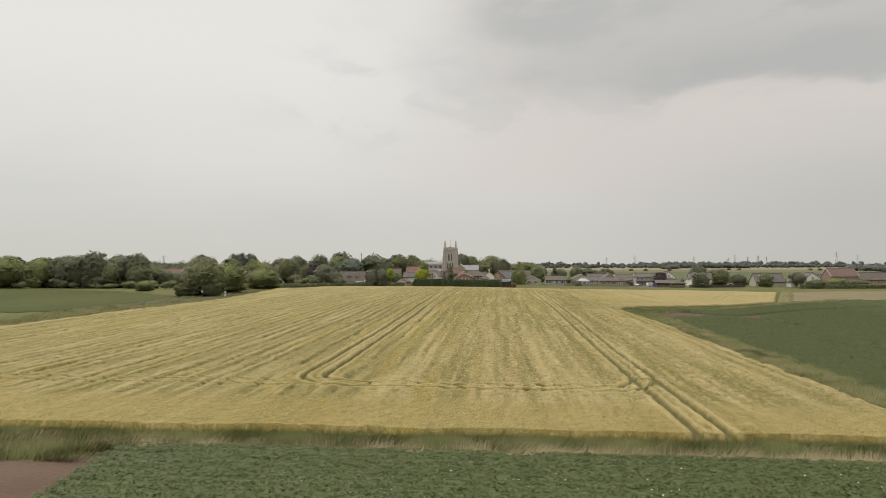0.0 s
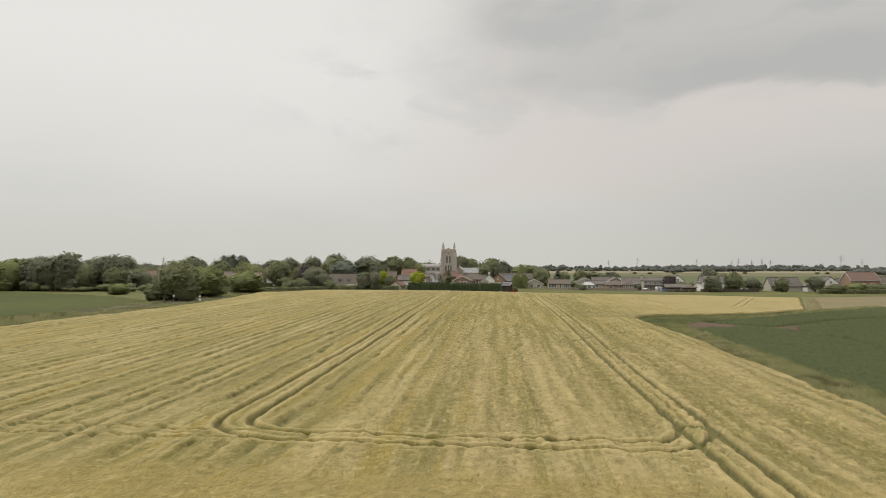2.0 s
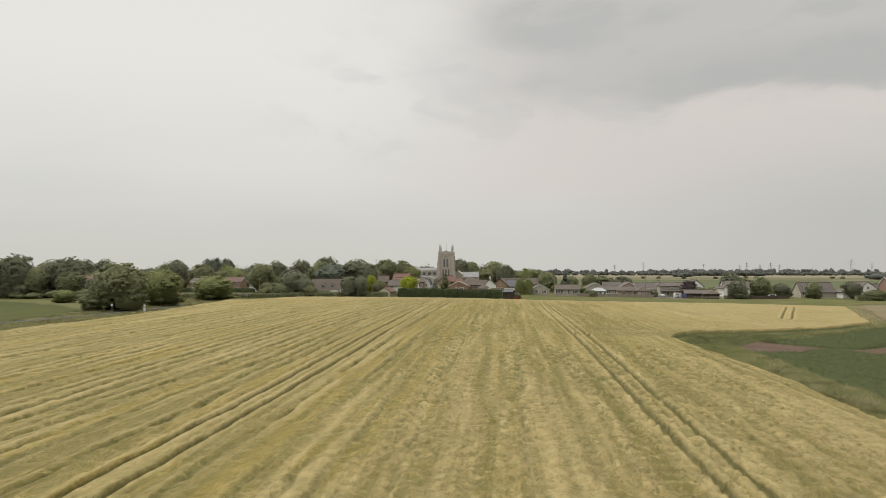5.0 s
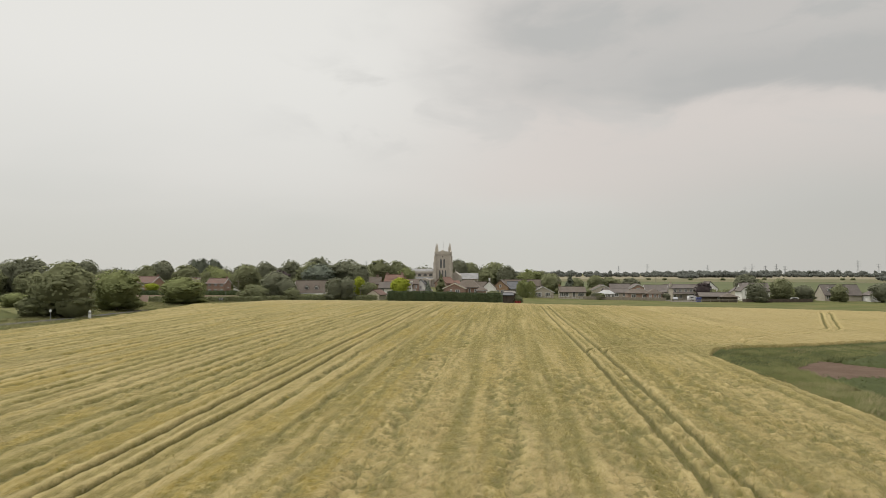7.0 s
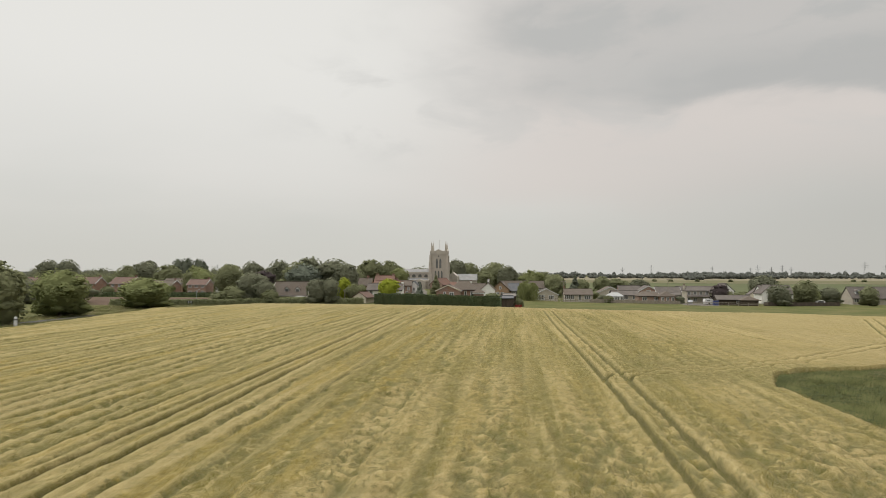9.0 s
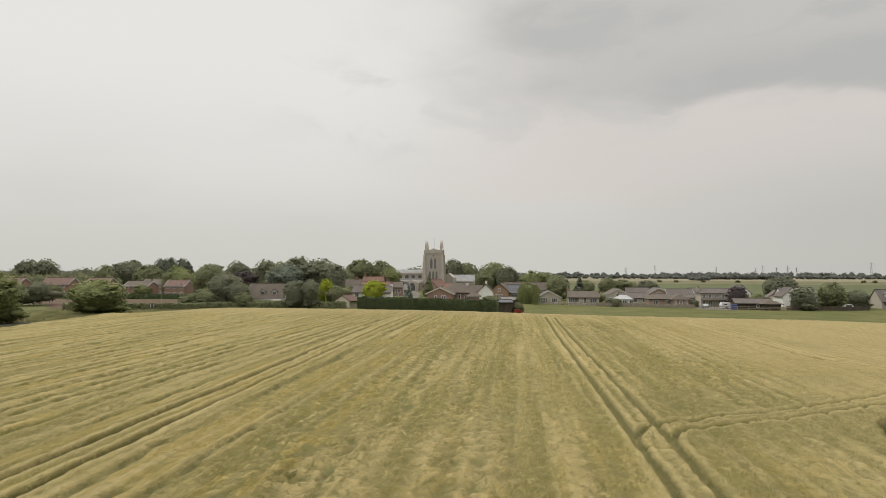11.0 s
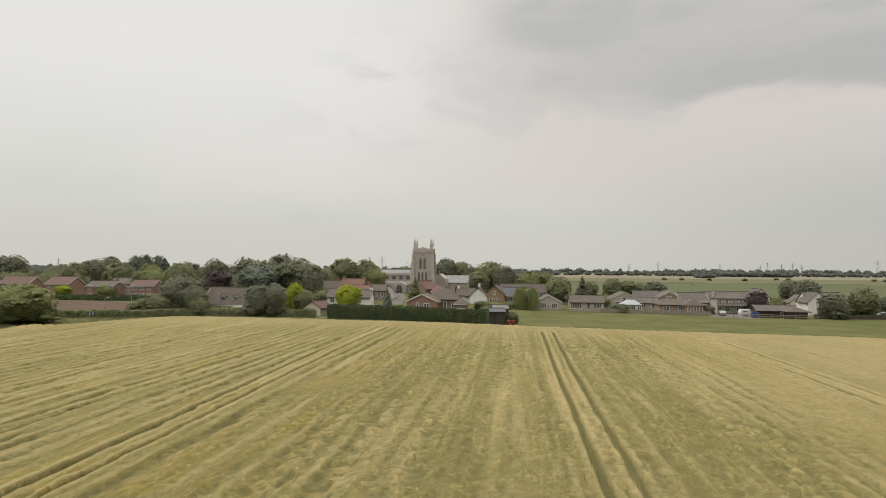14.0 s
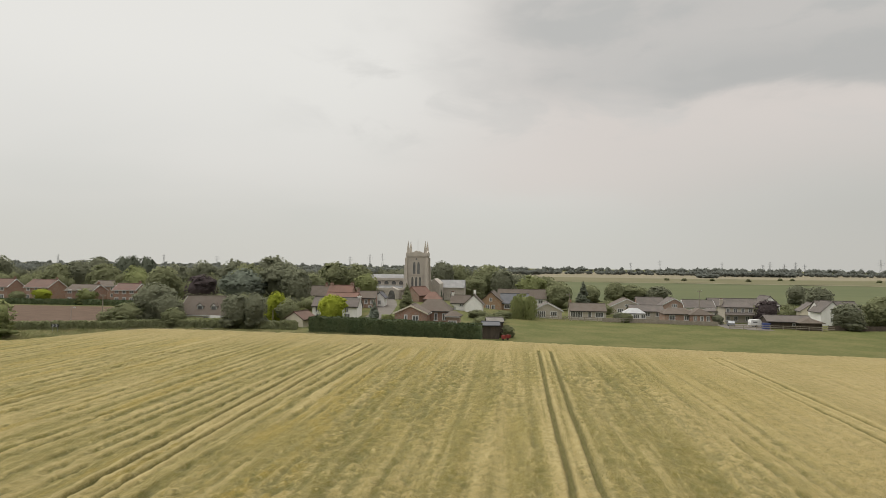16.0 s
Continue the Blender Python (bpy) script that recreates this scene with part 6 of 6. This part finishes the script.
def woodland(name, label, poly, n, hmin, hmax, seed, mat, r=4.0, per=90, leaf=0.8, inner=0.9):
    """A far wood: many ragged crowns joined in one mesh."""
    rng = np.random.RandomState(seed)
    xs, ys = [p[0] for p in poly], [p[1] for p in poly]
    ok, blocks, k = between(poly), [], 0
    while k < n:
        x, y = rng.uniform(min(xs), max(xs)), rng.uniform(min(ys), max(ys))
        if not ok(np.array([x]), np.array([y]))[0]:
            continue
        k += 1
        h, z, rr = rng.uniform(hmin, hmax), gz(x, y), r * rng.uniform(0.7, 1.3)
        L = [(x, y, z + h * 0.5, rr, rr, h * 0.5)] + [(x + rng.uniform(-rr, rr), y + rng.uniform(-rr, rr), z + h * rng.uniform(0.35, 0.75), rr * 0.6, rr * 0.6, h * 0.25) for _ in range(2)]
        c, d = lobes_cloud(L, per, rng, 0.55)
        blocks += [cards(c, d, leaf, rng), core(L, inner, 6, 4)]
    v, f = merge(blocks)
    return tagged(arrays(name, v, f, mat), label, "woodland", kind="stuff")


woodland("lane_wood", "dense mixed wood beside the western lane", [(-240, 246), (-124, 252), (-126, 285), (-240, 310)], 46, 5, 8.5, 81, M["darkleaf"], 4.6, 320, 0.34, 0.8)
woodland("wood_scrub", "low scrub and brambles along the wood edge", [(-235, 234), (-150, 236), (-112, 232), (-104, 240), (-150, 246), (-235, 246)], 60, 1.6, 3.4, 82, M["leaf"], 2.4, 160, 0.22, 0.8)
woodland("village_trees", "dense belt of trees behind the village", [(-420, 430), (-20, 400), (10, 440), (-10, 520), (-420, 560)], 190, 8, 13.5, 71, M["darkleaf"], 5.0, 300, 0.5, 0.8)
woodland("west_wood", "dark wood beyond the western houses", [(-420, 300), (-230, 270), (-215, 400), (-420, 430)], 80, 8, 12, 72, M["darkleaf"], 5.0, 300, 0.5, 0.8)
woodland("field_trees", "trees scattered behind the church and village", [(0, 430), (24, 430), (10, 640), (-60, 640)], 40, 7, 11, 73, M["darkleaf"], 5.0, 240, 0.6, 0.8)
woodland("east_wood", "low dark wood at the edge of green field", [(372, 640), (1000, 660), (1000, 900), (420, 900)], 300, 6, 9.5, 74, M["hazewood"], 8.0, 60, 1.4)
woodland("horizon_wood", "far tree line along the horizon", [(-1500, 1250), (-300, 1420), (700, 1500), (1700, 1420), (1700, 1640), (700, 1720), (-300, 1640), (-1500, 1480)], 1500, 5, 10.5, 75, M["hazewood"], 4.6, 26, 1.5, 0.85)
woodland("horizon_wood", "distant pale wood behind the far tree line", [(-2600, 2000), (2800, 2000), (2800, 2500), (-2600, 2500)], 600, 8, 19, 80, M["hazewood"], 9.0, 22, 2.6, 0.85)
woodland("plantation", "dark block of plantation trees on the plain", [(356, 1385), (490, 1370), (496, 1410), (360, 1425)], 150, 8, 12, 86, M["hazewood"], 4.5, 26, 1.5, 0.85)
woodland("copse", "small dark copse among the far fields", [(272, 1170), (304, 1168), (306, 1192), (274, 1194)], 40, 5, 7.5, 87, M["hazewood"], 3.5, 30, 1.2, 0.85)
for x, y in ((178, 930), (196, 925), (228, 930), (262, 915), (420, 960), (430, 955), (640, 1020), (655, 1025), (700, 1020), (330, 1010), (345, 1012)):
    plant("bush", x, y, 2.2, 3.0, "low rounded field bush on the plain")
woodland("mid_wood", "tree belt on the plain beyond the church", [(-900, 700), (-120, 860), (-40, 900), (60, 1400), (-900, 1300)], 420, 8, 12, 76, M["hazewood"], 9.0, 50, 2.0)
woodland("garden_trees", "mixed garden trees and shrubs among the western houses", [(-235, 366), (-120, 350), (-96, 345), (-60, 345), (-50, 420), (-235, 440)], 120, 6, 10.5, 77, M["leaf"], 4.0, 340, 0.36, 0.78)
woodland("garden_shrubs", "low garden shrubs and bushes behind the houses", [(-100, 318), (-70, 272), (-44, 270), (-40, 300), (-60, 330)], 34, 3, 6, 78, M["leaf"], 2.6, 300, 0.24, 0.78)
woodland("eastern_shrubs", "low garden shrubs between the village houses", [(20, 322), (130, 326), (150, 345), (110, 372), (30, 372)], 46, 2.2, 4.2, 79, M["leaf"], 2.2, 260, 0.24, 0.78)
# garden shrubs seen one by one
for kind, x, y, top, r, lab in (
    ("golden", -141.5, 331.0, 4.2, 3.0, "rounded golden shrub in front of brick houses"),
    ("palebush", -126.0, 330.5, 4.6, 3.4, "pale green shrub in front of brick houses"),
    ("bush", -150.0, 331.0, 3.4, 2.6, ""), ("bush", -160.0, 331.0, 4.4, 3.0, ""),
    ("bush", -14.5, 292.0, 3.4, 2.4, ""), ("palebush", -9.5, 300.0, 3.6, 2.0, ""), ("bush", -1.0, 292.0, 2.6, 2.6, ""), ("bush", 3.0, 286.0, 2.2, 2.6, ""),
    ("bush", 5.0, 300.0, 2.0, 2.2, ""), ("bush", 1.0, 274.0, 2.4, 2.4, ""), ("bush", 6.2, 256.0, 2.2, 1.6, ""), ("dark2", 34.8, 309.0, 1.6, 2.0, ""),
    ("bush", 36.0, 307.0, 1.5, 1.8, ""), ("dark2", 59.3, 309.5, 1.4, 1.5, ""), ("palebush", -16.0, 275.0, 2.2, 2.4, ""), ("bush", -30.5, 262.0, 2.6, 1.8, ""),
):
    plant(kind, x, y, top, r, lab)
hedge("bungalow_hedge", "clipped light green garden hedge near the bungalow", [(-21, 274), (-12.5, 275)], 1.3, 1.0, M["lightleaf"], 67, 0.16, 36)
# ---- grass margins, potatoes and ears ----
def blades(name, label, category, pts, hgt, wid, lean, mat, seed, wind=(0.5, 0.2)):
    """Many thin grass blades, one triangle each, standing at the given places (n, 3)."""
    rng = np.random.RandomState(seed)
    k = len(pts)
    h = hgt * rng.uniform(0.55, 1.15, k)
    wx = wind[0] + 0.7 * patchy(pts[:, 0], pts[:, 1], 1.6, seed) + rng.normal(0, 0.25, k)
    wy = wind[1] + 0.7 * patchy(pts[:, 0], pts[:, 1], 1.6, seed + 1) + rng.normal(0, 0.25, k)
    tip = np.stack([wx * lean * h, wy * lean * h, h], 1)
    # blades turn their flat side to the way they bend
    a = np.arctan2(wy, wx) + math.pi / 2 + rng.normal(0, 0.5, k)
    side = np.stack([np.cos(a), np.sin(a), 0 * a], 1) * (wid * rng.uniform(0.6, 1.4, k))[:, None]
    # every blade keeps its upper side out
    up = np.cross(2 * side, tip + side) @ np.array([0.0, -0.5, 0.8])
    side *= np.where(up < 0, -1.0, 1.0)[:, None]
    v = np.stack([pts - side, pts + side, pts + tip], 1).reshape(-1, 3)
    s = np.array([0, -0.12, 1.0]) + rng.normal(0, 0.2, (k, 3))
    s /= np.linalg.norm(s, axis=1)[:, None]
    ob = arrays(name, v, np.arange(3 * k).reshape(-1, 3), mat, soft=np.repeat(s, 3, 0))
    return tagged(ob, label, category, kind="stuff")


def scatter(x0, x1, y0, y1, n, seed, keep=None, clump=0.0):
    rng = np.random.RandomState(seed)
    x, y = rng.uniform(x0, x1, n), rng.uniform(y0, y1, n)
    if clump:
        ok = patchy(x, y, clump, seed) + rng.uniform(-0.8, 0.8, n) > -0.1
        x, y = x[ok], y[ok]
    if keep is not None:
        ok = keep(x, y)
        x, y = x[ok], y[ok]
    return np.stack([x, y, ground_z(x, y)], 1)


def near_verge(x, y):
    return (y > 33.4 - 0.5 * np.clip(-19.5 - x, 0, 30) + 0.4 * patchy(x, y * 0, 2.2, 91)) & (y < near_edge(x) + 0.1)


def east_verge(x, y):
    return (x > east_edge(y) - 0.1) & (x < 29.6 + 0.7 * patchy(y, y * 0, 5.0, 92)) & (y < 127)


def along(x0, x1, edge, lo, hi, n, seed):
    """Places strewn along an edge y = edge(x), between lo and hi from it."""
    rng = np.random.RandomState(seed)
    x = rng.uniform(x0, x1, n)
    y = edge(x) + rng.uniform(lo, hi, n)
    ok = patchy(x, y, 1.3, seed) + rng.uniform(-0.8, 0.8, n) > -0.35
    return np.stack([x[ok], y[ok], ground_z(x[ok], y[ok])], 1)


def straw_belt(x, y):
    return near_verge(x, y) & (y < near_edge(x) - 1.1 + 0.5 * patchy(x, x * 0, 1.8, 90))


def green_belt(x, y):
    return near_verge(x, y) & (y > near_edge(x) - 1.5 + 0.4 * patchy(x, x * 0, 1.8, 87))


def east_straw(x, y):
    return east_verge(x, y) & (x > 26.0 + 0.6 * patchy(y, y * 0, 2.5, 89)) & (y < 118) & (patchy(x, y, 2.2, 85) > -0.5)


def corner_ground(x, y):
    """Rank weeds between the crop's corner and the bare soil."""
    return (x > east_edge(y)) & (y < notch_edge(x)) & (y > 104 + 4 * patchy(x, y, 3, 88)) & (y > notch_edge(x) - 16 + 0.35 * (x - 24)) & ~bald_soil(x, y)


bald_soil = between([(30, 127.4), (34.8, 133.4), (37.5, 130.5), (40.9, 127), (44, 126), (48.1, 128.8), (47, 125), (44.8, 120.3), (43.1, 121.3), (41, 125.4), (37.9, 125.2), (35.5, 122.3), (31, 120.6), (29.3, 122.9)])
west_bank = lambda x, y: ~in_crop(x, y) & (off_line(x, y, lane_pts) > 1.5) & (x > np.interp(y, [60, 112, 122, 146, 165, 200], [-72, -80, -82, -79.5, -82, -84]))
west_verge = lambda x, y: (y > np.where(x < -68, 205, far_edge(x))) & (y < 239 + 0.45 * (x + 94)) & ~in_crop(x, y) & (off_line(x, y, lane_pts) > 1.5)
p = np.concatenate([
    scatter(-48, 48, 33, 37.4, 95000, 101, straw_belt, 0.8),
    scatter(-36, -19, 25, 33.4, 26000, 108, near_verge, 1.6),
    scatter(24.5, 31.0, 34, 127, 120000, 106, east_straw, 1.2),
    along(34, 92, notch_edge, -4.0, -0.8, 17000, 110),
    scatter(-84, -62, 60, 236, 60000, 114, west_bank, 2.0),
    along(-66, 80, far_edge, -0.3, 1.6, 22000, 118),
    along(-56, -2, far_edge, 0.5, 5.5, 30000, 116),
    scatter(67, 101, 168, 242, 26000, 117, lambda x, y: np.abs(x - 69.6 - 0.41 * (y - 170.7)) < 2.0, 0.0),
    scatter(-96, -50, 200, 252, 36000, 119, west_verge, 2.0),
])
blades("margin_grass", "pale dry seeding grasses along the field margin", "grass", p, 0.54, 0.013, 1.0, M["straw"], 101)
p = np.concatenate([
    scatter(-48, 48, 33, 37.4, 110000, 102, green_belt, 0.0),
    along(-48, 48, near_edge, -0.5, 0.12, 30000, 134),
    scatter(-36, -19, 25, 34, 40000, 109, near_verge, 0.0),
    scatter(-22.5, -19, 31, 32.6, 900, 136, None, 0.7),
    scatter(23.5, 30.5, 34, 127, 110000, 107, east_verge, 0.0),
    along(24, 92, notch_edge, -4.6, 0.35, 56000, 111),
    scatter(23, 44, 100, 146, 70000, 112, corner_ground, 1.0),
    along(-56, -2, far_edge, 0.3, 6.0, 34000, 113),
    scatter(-84, -62, 60, 236, 90000, 115, west_bank, 1.5),
    along(-66, 80, far_edge, -0.1, 1.4, 26000, 119),
    scatter(-96, -50, 200, 252, 50000, 129, west_verge, 2.0),
])
blades("margin_undergrowth", "green grass and weeds along the field margin", "grass", p, 0.56, 0.022, 1.0, M["blade"], 102)


blades("tall_weeds", "tall dark green weeds at the crop corner", "weeds", np.concatenate([along(24.2, 60, notch_edge, -1.6, 0.2, 30000, 131), scatter(23, 40, 100, 146, 30000, 132, corner_ground, 2.0)]), 0.55, 0.026, 0.9, M["potato2"], 133)


def canopy_z(x, y):
    rows = 0.10 * np.cos(2 * math.pi * y / 0.9)
    return ground_z(x, y) + 0.36 + rows + 0.05 * patchy(x, y, 0.5, 95) + 0.05 * patchy(x, y, 1.6, 96)


def canopy_z2(x, y):
    rows = 0.17 * np.cos(2 * math.pi * (x - 0.1 * y) / 0.9)
    return ground_z(x, y) + 0.34 + rows + 0.10 * patchy(x, y, 0.7, 97) + 0.05 * patchy(x, y, 2.6, 98)


def near_potato(x, y):
    return (y < 33.6 + 0.35 * patchy(x, x * 0, 2.5, 91)) & (x > -18.6 - 0.1 * (y - 26) + 0.35 * patchy(y, y * 0, 1.4, 94))


def east_potato(x, y):
    path = off_line(x, y, [(44.4, 121), (46.1, 110), (46.3, 93), (46.6, 84), (48, 36)]) > 0.75
    path &= off_line(x, y, [(37, 128), (44, 125.8), (48.1, 128.5), (59, 140), (86, 158.5), (125, 184)]) > 0.8
    return (x > 29.8 + 0.5 * patchy(y, y * 0, 4.0, 92)) & (y < notch_edge(x) - 5.2 + 0.5 * patchy(x, x * 0, 3, 84)) & (y > 30) & ~bald_soil(x, y) & ~corner_ground(x, y) & path


soil_patch = field("soil_patch", "bare dry brown soil at the potato field corner", "soil", [(-60, 12), (-18.0, 12), (-18.4, 26), (-19.0, 32.6), (-21.5, 31.9), (-23.8, 30.8), (-30, 27.8), (-60, 13)], 1.0, M["soil"], 0.05)
soil_corner = field("soil_corner", "bare dry soil among weeds at the field corner", "soil", [(30, 127.4), (34.8, 133.4), (37.5, 130.5), (40.9, 127), (44, 126), (48.1, 128.8), (47, 125), (44.8, 120.3), (43.1, 121.3), (41, 125.4), (37.9, 125.2), (35.5, 122.3), (31, 120.6), (29.3, 122.9)], 0.5, M["soil"], 0.12)
soil_east = field("soil_strip", "bare brown soil among potato plants", "soil", [(27.0, 34), (125, 34), (125, 190), (92, 184), (64, 160), (48, 146), (36, 138), (27, 128)], 2.0, M["weedsoil"], 0.05)
for nm, lab, xs, ys, zf, ok, mt in (
    ("potato_field", "dense dark green potato plants in rows", graded((-34, 40, 0.24)), graded((12, 34.4, 0.19)), canopy_z, near_potato, "potato"),
    ("eastern_potato_field", "dark green potato field beside the barley", graded((25, 70, 0.4), (70, 130, 0.8)), graded((30, 190, 0.42)), canopy_z2, east_potato, "potato2"),
):
    tagged(sheet(nm, xs, ys, zf, M[mt], ok, skirt=True), lab, "crop field", kind="stuff")


def leaf_layer(name, label, x0, x1, y0, y1, n, zf, ok, size, seed, mat="potato"):
    rng = np.random.RandomState(seed)
    x, y = rng.uniform(x0, x1, n), rng.uniform(y0, y1, n)
    k = ok(x, y)
    x, y = x[k], y[k]
    c = np.stack([x, y, zf(x, y) + rng.uniform(0.0, 0.06, len(x))], 1)
    v, f = cards(c, np.tile(np.array([[0, -0.5, 2.0]]), (len(x), 1)), size, rng, 0.8)
    s = np.array([0, -0.1, 1.0]) + rng.normal(0, 0.35, (len(x), 3))
    s /= np.linalg.norm(s, axis=1)[:, None]
    return tagged(arrays(name, v, f, M[mat], soft=np.repeat(s, 4, 0)), label, "crop", kind="stuff")


leaf_layer("potato_leaves", "dark green potato leaves covering the rows", -34, 40, 14, 34.2, 230000, canopy_z, near_potato, 0.068, 111)
leaf_layer("eastern_potato_leaves", "dark green potato leaves in the eastern field", 26, 80, 36, 170, 130000, canopy_z2, east_potato, 0.10, 112, "potato2")
leaf_layer("corner_weeds", "dark green broad-leaved weeds at the field corner", 23, 44, 100, 146, 40000, lambda x, y: ground_z(x, y) + 0.28 + 0.2 * patchy(x, y, 0.8, 86), lambda x, y: corner_ground(x, y) & (patchy(x, y, 2.0, 83) > -0.2), 0.11, 113, "potato2")

rng = np.random.RandomState(7)
fx, fy = rng.uniform(-10, 26, 420), rng.uniform(20, 33, 420)
fk = near_potato(fx, fy) & (patchy(fx, fy, 3, 5) > -0.1)
fv, ff = cards(np.stack([fx[fk], fy[fk], canopy_z(fx[fk], fy[fk]) + 0.12], 1), np.tile(np.array([[0, -0.4, 1.0]]), (fk.sum(), 1)), 0.04, rng)
tagged(arrays("potato_flowers", fv, ff, M["petal"]), "small pale flowers above the potato leaves", "flowers", kind="stuff")

# stems and bearded ears laid over by the wind, thickest where the field is crossed
p = scatter(-60, 60, 36.8, 238, 700000, 121, in_crop)
rng = np.random.RandomState(3)
thick = np.clip(1.45 - np.abs(p[:, 0] - 2) / 34, 0.15, 1) * (1 - 0.35 * sstep(140, 230, p[:, 1]))
p = p[(wheel_ruts(p[:, 0], p[:, 1]) < 0.25) & (rng.uniform(0, 1, len(p)) < thick)]
rough, tuft = ragged(p[:, 0], p[:, 1]), clumps(p[:, 0], p[:, 1])
stand = sstep(-0.45, 0.20, tuft) * 0.9 + 0.35 * (1 - rough) - 1.2 * drill_gaps(p[:, 0], p[:, 1])
p = p[rng.uniform(0, 1, len(p)) < stand]
p[:, 2] = crop_z(p[:, 0], p[:, 1]) - 0.05
blades("barley_ears", "golden bearded barley ears bending in the wind", "crop", p, 0.19, 0.015, 2.0, M["ear"], 122, (0.50, 0.60))
